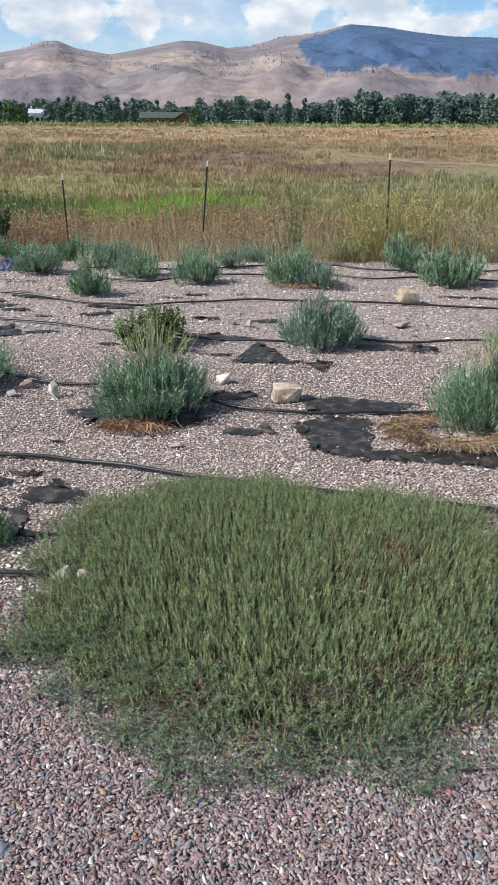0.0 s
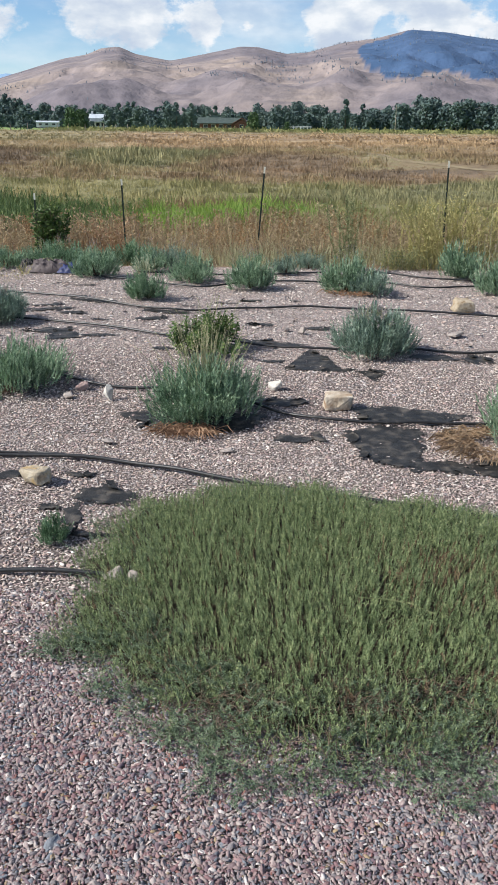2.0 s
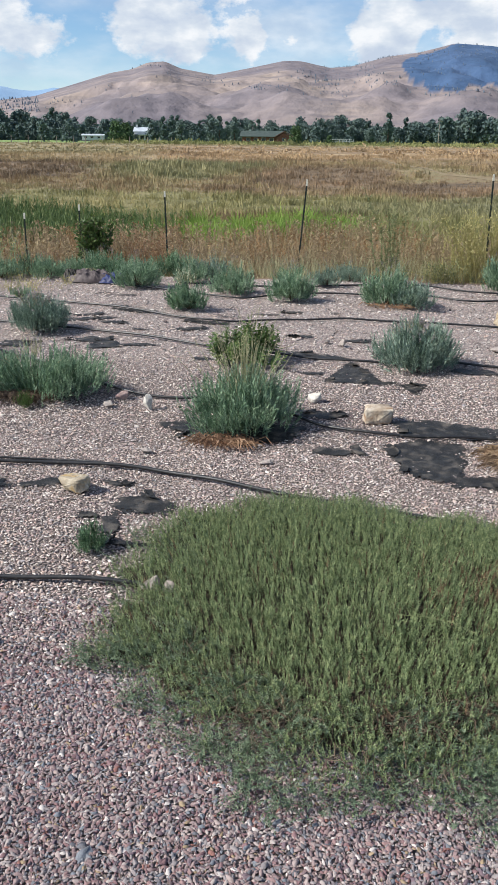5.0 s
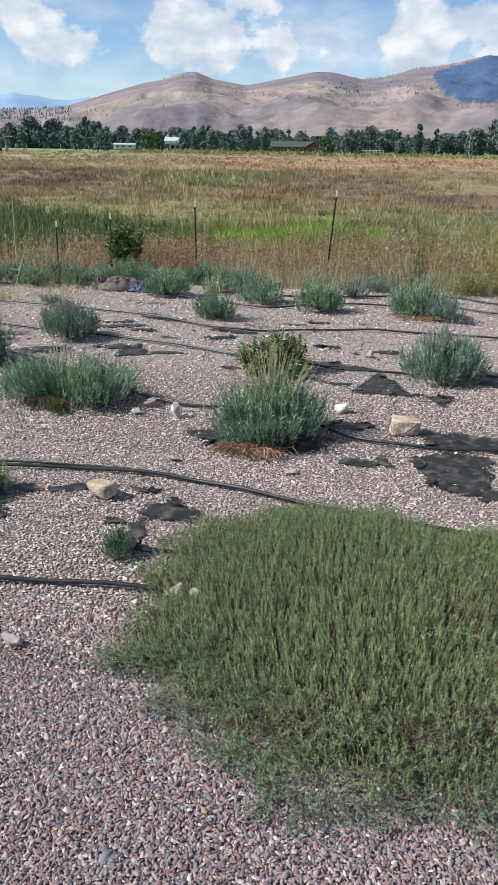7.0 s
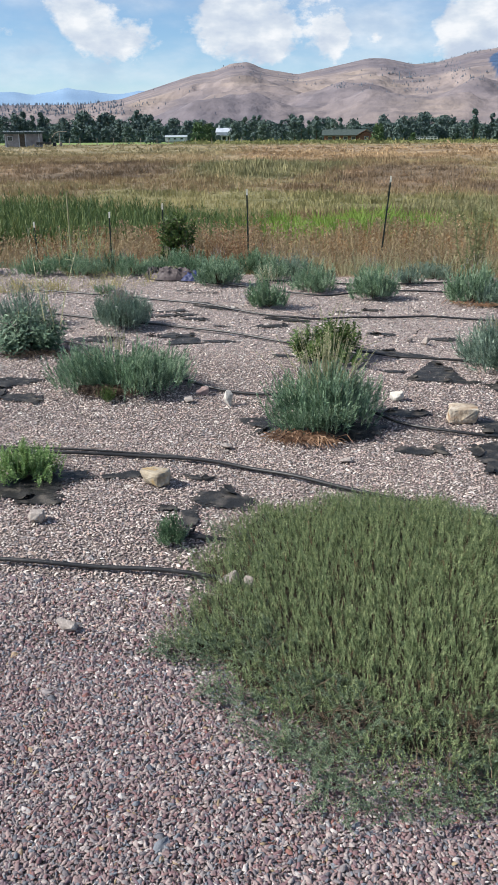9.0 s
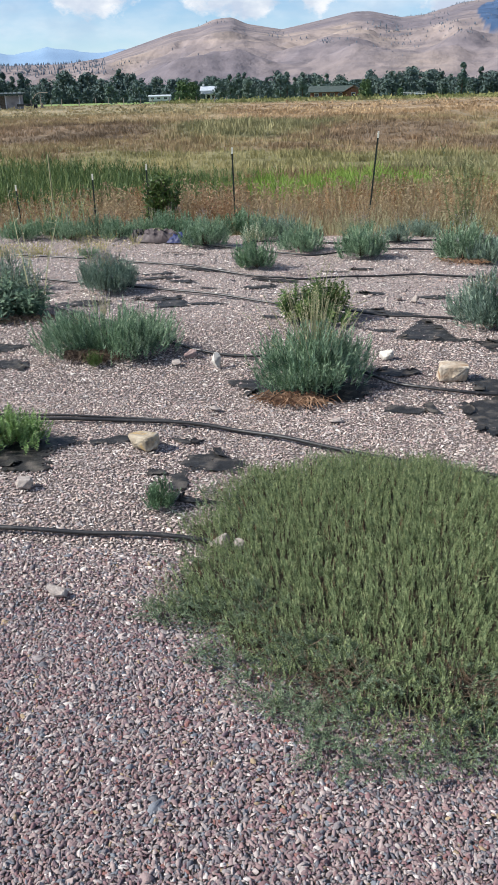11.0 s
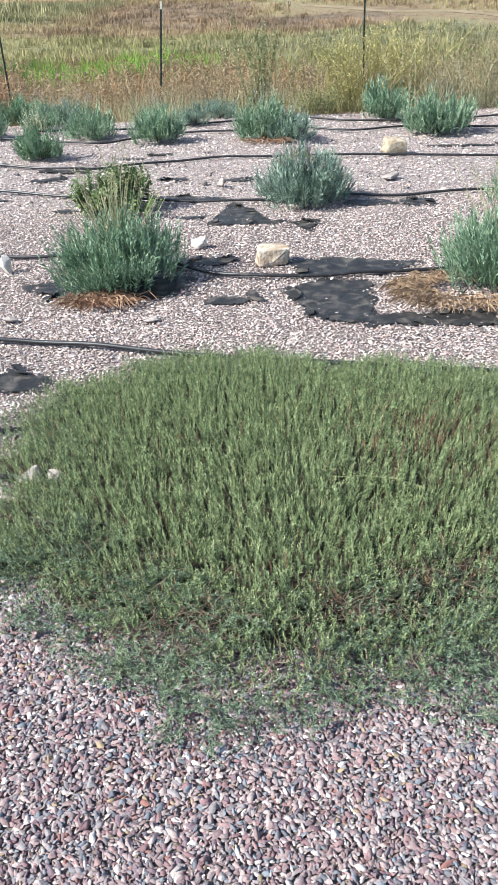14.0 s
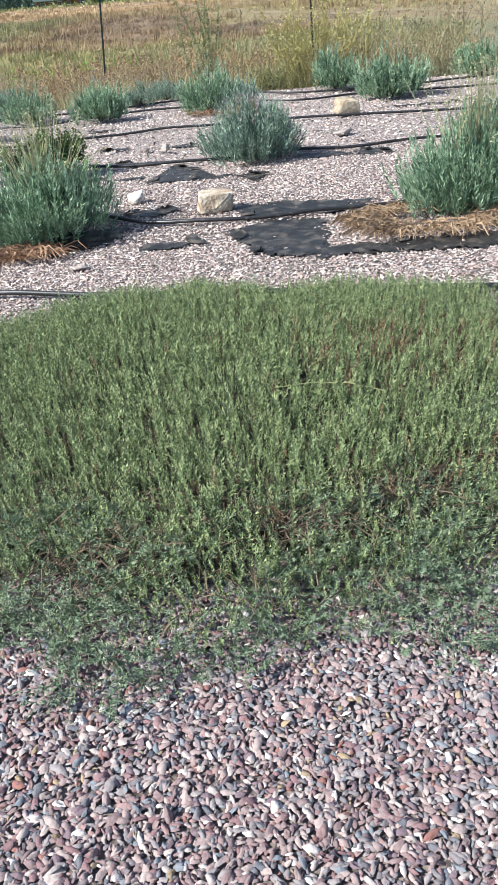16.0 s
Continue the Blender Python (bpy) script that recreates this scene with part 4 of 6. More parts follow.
    part("door", box(bmesh.new(), -0.38, 0.38, 0.02, 0.08, 0.05, 1.8), M["bark"], s, "dark board door")
    for x in (-2.4, -0.46, 0.46, 2.4):
        part("corner_post", box(bmesh.new(), x - 0.07, x + 0.07, -0.06, -0.01, 0, 1.9), M["white"], s, "white trim post")
    part("side_wall", box(bmesh.new(), 2.4, 2.5, 0, 3, 0, 1.9), M["shedwall"], s)
    part("back_wall", box(bmesh.new(), -2.4, 2.4, 2.9, 3.0, 0, 1.8), M["shedwall"], s)
    part("side_wall", box(bmesh.new(), -2.5, -2.4, 0, 3, 0, 1.9), M["shedwall"], s)
    bm = bmesh.new()
    ends = [[bm.verts.new((x, y, z)) for y, z in ((-0.5, 1.88), (3.3, 2.15), (3.3, 2.3), (-0.5, 2.1))] for x in (-2.9, 2.95)]
    for i in range(4):
        bm.faces.new((ends[0][i], ends[0][(i + 1) % 4], ends[1][(i + 1) % 4], ends[1][i]))
    for e in ends:
        bm.faces.new(e)
    part("roof", bm, M["darkroof"], s, "dark lean-to roof")
    for k in range(9):
        x = -2.6 + k * 0.62
        part("roof_stone", box(bmesh.new(), x, x + 0.34, -0.42, -0.16, 2.11, 2.24 + 0.05 * (k % 2)), M["white"], s, "pale block on the roof edge")
    windows(s, ((-1.75, 0.95),), 0, 0.6, 0.55)
    tagged(at_bearing(s, -27.1, 130, 18, -0.05), "weathered board shed with a dark lean-to roof", "shed")
    c = new("farm_cart")
    part("bed", box(bmesh.new(), -1.0, 1.0, -0.5, 0.5, 0.42, 0.74), M["tube"], c, "dark cart bed")
    for x in (-0.7, 0.7):
        V, F = stick([(x, -0.62, 0.3), (x, -0.5, 0.3)], [0.3, 0.3], 14)
        obj_np("wheel", V, F, M["tube"], c)
        V, F = stick([(x, -0.64, 0.3), (x, -0.5, 0.3)], [0.13, 0.13], 10)
        obj_np("hub", V, F, M["white"], c, "pale hub")
    tagged(at_bearing(c, -25.75, 127, 12), "dark low farm cart parked beside the shed", "cart")
    for k, (az, d, w, hh) in enumerate(((-25.1, 132, 0.9, 0.5), (-24.7, 131, 0.6, 0.6))):
        r = new("trash_barrel")
        V, F = stick([(0, 0, 0), (0, 0, hh * 0.5), (0, 0, hh)], [w * 0.3, w * 0.33, w * 0.3], 12)
        obj_np("barrel", V, F, M["wood" if k else "tube"], r)
        V, F = stick([(0, 0, hh), (0, 0, hh + 0.04)], [w * 0.31, w * 0.31], 12)
        obj_np("rim", V, F, M["wood"], r)
        tagged(at_bearing(r, az, d), "old barrel standing beside the shed", "barrel")

    p = new("utility_pole")
    V, F = stick([(0, 0, -0.3), (0, 0, 4.5), (0, 0, 9)], [0.17, 0.15, 0.11], 8)
    obj_np("pole", V, F, M["wood"], p)
    part("crossarm", box(bmesh.new(), -1.1, 1.1, -0.07, 0.07, 8.1, 8.25), M["wood"], p)
    for x in (-0.9, 0, 0.9):
        V, F = stick([(x, 0, 8.25), (x, 0, 8.5)], [0.06, 0.05], 6)
        obj_np("insulator", V, F, M["white"], p)
    tagged(at_bearing(p, 5.46, 335, 20), "grey wooden utility pole before the trees", "pole")

    f = new("rail_fence")
    for k in range(8):
        part("post", box(bmesh.new(), -4 + k * 1.15, -3.86 + k * 1.15, -0.07, 0.07, -0.1, 1.35), M["white"], f)
    for z in (0.75, 1.2):
        part("rail", box(bmesh.new(), -4.1, 4.3, -0.11, -0.072, z, z + 0.12), M["white"], f)
    tagged(at_bearing(f, -0.85, 290, 0), "white rail fence beside the pasture", "fence")

    rng = np.random.default_rng(3)
    for k in range(15):
        w = new("field_post")
        V, F = stick([(0, 0, -0.2), (0.02, 0, 0.6), (0.03, 0.01, 1.25)], [0.07, 0.065, 0.055], 6)
        obj_np("stake", V, F, M["wood"], w)
        tagged(at_bearing(w, -25.2 + k * 0.95 + rng.uniform(-0.2, 0.2), 165 + rng.uniform(-4, 4)), "weathered wooden post in the far pasture fence", "post", "posts of the pasture fence")
    g = new("gate_frame")
    V, F = joined([stick([(0.0, 0, -0.1), (0.0, 0, 1.2), (0.05, 0, 2.0)], 0.06, 6), stick([(-1.3, 0, 1.35), (-0.7, 0, 2.0), (0.0, 0, 2.25), (1.3, 0, 2.2)], 0.06, 6)])
    obj_np("bars", V, F, M["wood"], g)
    tagged(at_bearing(g, -24.75, 140), "bent grey metal arm on a post in the field", "frame")


build_houses()


def build_track():
    t = np.linspace(0, 1, 60)
    x = np.interp(t, [0, 0.35, 1], [1.2, 4.6, 17.0])
    y = np.interp(t, [0, 0.35, 1], [59.0, 43.0, 35.0]) + 0.4 * np.sin(t * 21)
    V = []
    for k in (-0.5, 0.0, 0.5):
        V.append(np.column_stack([x + 0.1 * k, y + 0.6 * k, gz(x + 0.1 * k, y + 0.6 * k) + 0.015]))
    V = np.concatenate(V)
    n = len(t)
    F = np.array([[r * n + i, r * n + i + 1, (r + 1) * n + i + 1, (r + 1) * n + i] for r in range(2) for i in range(n - 1)])
    tagged(obj_np("track", V, F, M["dirt"], smooth=True), "pale trodden dirt track across the bank", "path", kind="structure")


build_track()


# ---- meadow beyond the bed ----
def tuft(rng, n, h, spread_r, w, droop=0.25, seeds=0, head=0.03):
    ch = []
    for _ in range(n):
        a, r = rng.uniform(0, 6.28), spread_r * rng.uniform(0.1, 1)
        b = np.array([math.cos(a) * r * 0.4, math.sin(a) * r * 0.4, 0])
        o = np.array([math.cos(a) * r, math.sin(a) * r, 0])
        hh = h * rng.uniform(0.55, 1.0)
        pts = [b, b + o * 0.35 + np.array([0, 0, hh * 0.5]), b + o * (0.7 + droop) + np.array([0, 0, hh])]
        ch.append(blade_strip(pts, [w, w * 0.8, w * 0.25]))
        for _ in range(seeds):
            u = rng.uniform(0.45, 1.0)
            c = b + o * u * 0.9 + np.array([0, 0, hh * u])
            d = rng.normal(size=3) + np.array([0, 0, 0.8])
            ch.append((leaf(c, d, np.cross(d, rng.normal(size=3)), head, head * 0.6), np.array([[0, 1, 2, 3]])))
    return joined(ch)


def spray(rng, n, h, r, w):
    """A soft upright clump of narrow pointed blades."""
    V = []
    for _ in range(n):
        a, q = rng.uniform(0, 6.28), r * math.sqrt(rng.random())
        b = np.array([math.cos(a) * q, math.sin(a) * q, -0.02])
        tip = b + np.array([math.cos(a) * h * rng.uniform(0, 0.3), math.sin(a) * h * rng.uniform(0, 0.3), h * rng.uniform(0.5, 1.0)])
        e = rng.uniform(-0.6, 0.6)
        side = np.array([math.cos(e), math.sin(e), 0]) * w * rng.uniform(0.35, 0.65)
        V += [b - side, b + side, tip]
    return np.array(V), np.arange(3 * n).reshape(-1, 3)


def meadow(name, label, cat, material, templates, pts, scales, seed, lean=0.2):
    rng = np.random.default_rng(seed)
    P = np.asarray(pts)
    P = np.column_stack([P, gz(P[:, 0], P[:, 1]) - 0.01])
    V, F = spread(templates, P, rng.uniform(0, 6.28, len(P)), np.abs(rng.normal(0, lean, len(P))), scales, rng)
    tagged(obj_np(name, V, F, material), label, cat, kind="stuff")


def wedge(rng, n, y0, y1, left=-0.58, right=0.34, power=1.0):
    """Random places in the widening strip from y0 to y1."""
    y = y0 + (y1 - y0) * rng.random(n) ** power
    return np.column_stack([y * rng.uniform(left, right, n), y])


def build_meadow():
    rng = np.random.default_rng(7)
    dry = [tuft(rng, 5, 0.58, 0.15, 0.0055, seeds=9, head=0.030) for _ in range(6)]
    p = wedge(rng, 3000, 10.1, 16.5, power=1.25)
    # the rusty weeds stand thickest on the verge
    keep = rng.random(len(p)) < (0.35 + 0.65 * smooth(-1, 1, bumps(p[:, 0], p[:, 1], 0.5) + 0.5))
    p = p[keep]
    s = rng.uniform(0.6, 1.05, len(p)) * np.where(p[:, 1] < 10.8, 0.75, np.where(p[:, 1] > 12.0, 1.25, 1.0)) * np.interp(p[:, 0], [-5, -3, -2], [1.25, 1.2, 1.0])
    tan = p[:, 0] + 1.2 * bumps(p[:, 0], p[:, 1], 0.7) > 1.4
    red = ~tan & (bumps(p[:, 0] * 1.3 + 2.0, p[:, 1] * 0.9, 1.1) > 0.35)
    meadow("dry_weeds", "pinkish brown seeding weeds along the fence line", "weeds", M["weed"], dry, p[~tan & ~red], s[~tan & ~red], 71, 0.15)
    meadow("rusty_weeds", "orange-rust seeding weeds along the fence line", "weeds", M["rustweed"], dry, p[red], s[red], 69, 0.15)
    meadow("tan_weeds", "tan and olive seeding grass along the fence line", "weeds", M["tan"], dry, p[tan], s[tan] * 0.85, 70, 0.2)
    low = [tuft(rng, 8, 0.34, 0.14, 0.007, seeds=1, head=0.016) for _ in range(4)]
    p = wedge(rng, 1700, 9.75, 12.5)
    meadow("straw_grass", "short straw-coloured grass at the bed edge", "grass", M["stalk"], low, p, rng.uniform(0.5, 1.0, len(p)), 72, 0.3)
    grn = [tuft(rng, 8, 0.46, 0.28, 0.020) for _ in range(5)]
    p = wedge(rng, 5200, 16.5, 29.5)
    edge = 0.45 * bumps(p[:, 0] * 0.9, p[:, 1] * 0.5) + rng.normal(0, 0.15, len(p))
    k = (p[:, 0] < -0.8 + 2.2 * edge) & (p[:, 1] > 19.5 + 1.8 * edge) & (p[:, 1] < 26.8 + 2.2 * edge)
    tall = 0.75 + 0.35 * bumps(p[:, 0] * 1.1, p[:, 1] * 1.6) + rng.normal(0, 0.15, len(p))
    tall = np.clip(tall, 0.35, 1.3)
    meadow("green_grass", "lush bright green grass in the wet swale", "grass", M["grass"], grn, p[k], tall[k], 73, 0.35)
    mid = ~k & (p[:, 1] < 25.5)
    meadow("olive_grass", "olive grass around the wet swale", "grass", M["olive"], grn, p[mid], tall[mid] * 0.8, 74, 0.3)
    rim = ~k & ~mid
    meadow("pale_grass", "pale yellow-olive grass behind the wet swale", "grass", M["field"], grn, p[rim], tall[rim] * 0.6, 68, 0.3)
    br = [spray(rng, 10, 0.30, 0.26, 0.038) for _ in range(12)]
    p = wedge(rng, 27000, 27.5, 64, power=1.15)
    p = p[np.abs(p[:, 1] - np.interp(p[:, 0], [1.2, 4.6, 17.0], [59, 43, 35])) + 9 * (p[:, 0] < 1.0) > 0.9]
    thick = 0.62 + 0.34 * bumps(p[:, 0] * 0.5, p[:, 1] * 1.1) + 0.22 * bumps(p[:, 0] * 1.9 + 1, p[:, 1] * 2.3) + rng.normal(0, 0.2, len(p))
    ahead = np.interp(p[:, 0], [1.2, 4.6, 17.0], [59, 43, 35]) - p[:, 1]
    thick *= np.where((p[:, 0] > 1.0) & (ahead > 0) & (ahead < 3.5), 0.3, 1.0)
    mound = np.exp(-((p[:, 0] + 9.3) / 4.0) ** 2 - ((p[:, 1] - 45) / 4.5) ** 2)
    meadow("bank_grass", "brown, olive and rusty autumn grass covering the bank", "grass", M["field"], br, p, np.clip(thick, 0.25, 1.3) * (1 + 0.9 * mound), 75, 0.25)
    fa = [spray(rng, 10, 0.19, 0.7, 0.20) for _ in range(10)]
    p = wedge(rng, 8500, 58, 165, power=1.5)
    rough = np.clip(0.55 + 0.5 * bumps(p[:, 0] * 0.5, p[:, 1] * 0.35) + rng.normal(0, 0.2, len(p)), 0.2, 1.3)
    meadow("straw_field", "mown golden straw on the flat field", "grass", M["field"], fa, p, rough, 76, 0.3)
    p = wedge(rng, 2200, 150, 285, left=-0.30)
    meadow("field_margin", "rank olive grass along the field margin", "grass", M["olive"], fa, p, rng.uniform(1.2, 3.6, len(p)), 78, 0.2)
    reed = []
    for _ in range(6):
        ch = []
        for _ in range(3):
            b = np.array([rng.normal(0, 0.12), rng.normal(0, 0.12), 0])
            h = rng.uniform(0.85, 1.4)
            ch.append(blade_strip([b, b + (rng.normal(0, 0.04), 0, h * 0.5), b + (rng.normal(0, 0.07), rng.normal(0, 0.07), h)], [0.026, 0.02, 0.008]))
            for _ in range(13):
                z0 = h * rng.uniform(0.2, 0.95)
                t, a = rng.uniform(1.0, 1.45), rng.uniform(0, 6.28)
                d = np.array([math.cos(a) * math.cos(t), math.sin(a) * math.cos(t), math.sin(t)])
                ch.append((leaf(b + (0, 0, z0), d, np.cross(d, rng.normal(size=3)), rng.uniform(0.14, 0.30), 0.026, 0.06), np.array([[0, 1, 2, 3]])))
        reed.append(joined(ch))
    y = rng.uniform(15.5, 27, 2300)
    x = y * rng.uniform(-0.72, -0.16, 2300)
    keep = (x / y) < (-0.20 + 0.05 * bumps(x, y, 0.8))
    p = np.column_stack([x, y])[keep]
    meadow("reeds", "tall dark green leafy reeds in the swale", "reeds", M["reed"], reed, p,
           rng.uniform(0.7, 1.05, len(p)) * np.interp(p[:, 0] / p[:, 1], [-0.5, -0.36, -0.17], [0.9, 0.78, 0.35]), 79, 0.1)


build_meadow()


# ---- bare fabric showing through the gravel ----
PATCHES = {}
PATCHES["under_rock"] = [(0.80, 4.36, 0.16, 0.05, -8), (0.70, 3.60, 0.20, 0.065, 0), (0.98, 3.58, 0.2, 0.08, -12), (1.22, 3.56, 0.2, 0.1, -6)]
PATCHES["triangle"] = [(-0.20, 5.42, 0.09, 0.04, 0)]
PATCHES["main_bush"] = [(-0.10, 4.50, 0.12, 0.06, 0)]
PATCHES["left"] = [(-0.93, 2.92, 0.04, 0.11, 10), (-0.82, 2.757, 0.10, 0.024, 0)]
PATCHES["low_plant"] = [(-1.64, 3.22, 0.13, 0.07, 15), (-1.62, 2.93, 0.10, 0.035, 8), (-1.74, 3.12, 0.16, 0.14, 20), (-1.85, 3.05, 0.15, 0.12, 0), (-1.66, 3.0, 0.12, 0.06, -10)]
PATCHES["edge"] = [(-1.34, 3.30, 0.11, 0.04, 25), (-1.02, 3.34, 0.06, 0.03, 0)]
PATCHES["back_left"] = [(-1.62, 6.05, 0.15, 0.035, 12)]
PATCHES["chip"] = [(0.33, 5.24, 0.06, 0.03, 20)]
PATCHES["oval"] = [(-0.02, 3.92, 0.11, 0.05, 4)]
PATCHES["right_line"] = [(0.95, 5.64, 0.16, 0.07, 0), (1.25, 5.62, 0.1, 0.1, 0)]
PATCHES["far_left"] = [(-2.62, 5.98, 0.2, 0.1, 15)]
PATCHES["low_left"] = [(-2.72, 4.62, 0.26, 0.1, 20), (-2.45, 4.35, 0.16, 0.07, 5)]
PATCHES["strip"] = [(-2.30, 6.95, 0.26, 0.05, 18), (-2.02, 6.85, 0.12, 0.04, 0)]
PATCHES["line_back"] = [(-1.95, 7.36, 0.2, 0.06, -12)]
PATCHES["sliver"] = [(-0.88, 6.45, 0.10, 0.05, 0)]
PATCHES["sliver_b"] = [(-1.30, 6.72, 0.16, 0.06, 25)]
PATCHES["sliver_c"] = [(-0.35, 6.60, 0.12, 0.05, 0)]
PATCHES["sliver_d"] = [(0.10, 6.50, 0.1, 0.05, 0)]
PATCHES["behind_main"] = [(-0.32, 6.02, 0.22, 0.06, -8), (-0.12, 5.93, 0.14, 0.06, 0)]
PATCHES["back_shade"] = [(-1.22, 7.0, 0.22, 0.06, -10)]
PATCHES["sliver_e"] = [(-0.5, 7.55, 0.12, 0.04, 0)]
PATCHES["sliver_f"] = [(2.05, 7.5, 0.35, 0.04, -8)]
PATCHES["crack"] = [(-2.56, 8.29, 0.09, 0.02, 25), (-2.43, 8.15, 0.08, 0.02, 20)]
PATCHES["crack_b"] = [(-2.25, 8.21, 0.09, 0.025, 5)]
PATCHES["crack_c"] = [(-2.18, 7.58, 0.12, 0.03, -8)]
PATCHES["crack_d"] = [(-2.35, 7.12, 0.15, 0.03, 22), (-2.26, 7.16, 0.05, 0.07, 10)]
PATCHES["crack_e"] = [(-1.73, 6.62, 0.10, 0.02, 0)]
PATCHES["crack_f"] = [(-1.03, 5.71, 0.07, 0.045, -10)]
PATCHES["crack_g"] = [(-0.73, 7.42, 0.11, 0.025, 0)]
PATCHES["crack_h"] = [(-0.08, 7.56, 0.06, 0.025, 10)]
PATCHES["crack_i"] = [(0.50, 5.17, 0.07, 0.035, -15), (0.38, 5.09, 0.16, 0.012, 8)]
PATCHES["crack_j"] = [(-1.05, 7.26, 0.08, 0.02, -5)]
PATCHES["stub"] = [(-1.05, 2.98, 0.05, 0.03, 20)]


TORN = {
    "triangle": [[(-0.09, 5.22), (0.29, 5.18), (0.07, 5.80)]],
    "left": [[(-0.94, 3.05), (-0.70, 3.06), (-0.73, 3.15), (-0.87, 3.22), (-0.96, 3.15)]],
    "under_rock": [[(0.27, 4.02), (0.29, 3.86), (0.42, 3.62), (0.60, 3.60), (0.66, 4.08), (0.44, 4.14)], [(0.32, 4.42), (0.36, 4.22), (0.78, 4.20), (0.92, 4.36), (0.52, 4.46)]],
    "main_bush": [[(-1.04, 4.26), (-0.80, 4.06), (-0.53, 3.97), (-0.26, 4.07), (-0.20, 4.28), (-0.55, 4.30)]],
    "back_left": [[(-1.97, 5.88), (-1.76, 5.97), (-1.80, 6.12), (-1.92, 6.30)], [(-2.2, 6.16), (-1.98, 6.10), (-1.90, 6.20), (-2.05, 6.30)]],
    "chip": [[(0.40, 5.20), (0.47, 5.02), (0.56, 5.24)]],
}


def zig(v):
    return 4 * np.abs(v - np.floor(v) - 0.5) - 1


def fabric_field(x, y, name):
    """Positive inside a torn patch: worn ovals and straight-edged pieces."""
    f = np.full(np.shape(x), -9.0)
    rag = 0.16 * zig(x * 5.1 + 0.5 * zig(y * 4.3)) + 0.14 * zig(y * 7.7 + 0.4 * zig(x * 6.1)) + 0.15 * zig(x * 15 - y * 13 + 0.6 * zig(x * 9)) + 0.13 * zig(x * 23 + y * 29 + 0.5 * zig(y * 21)) + 0.07 * zig(x * 61 - y * 47)
    for pts in TORN.get(name, ()):
        g = np.full(np.shape(x), 9.0)
        for (ax, ay), (bx, by) in zip(pts, pts[1:] + pts[:1]):
            k = math.hypot(bx - ax, by - ay)
            g = np.minimum(g, ((bx - ax) * (y - ay) - (by - ay) * (x - ax)) / k / 0.10)
        f = np.maximum(f, g + 0.10 + (0.25 if name == "triangle" else 0.8) * rag)
    for cx, cy, rx, ry, rot in PATCHES[name]:
        c, s = math.cos(radians(rot)), math.sin(radians(rot))
        u, v = ((x - cx) * c + (y - cy) * s) / rx, (-(x - cx) * s + (y - cy) * c) / ry
        f = np.maximum(f, 1 - np.sqrt(u * u + v * v) + rag)
    return f


def on_fabric(x, y):
    f = np.full(np.shape(x), -9.0)
    for name in PATCHES:
        f = np.maximum(f, fabric_field(x, y, name))
    return f


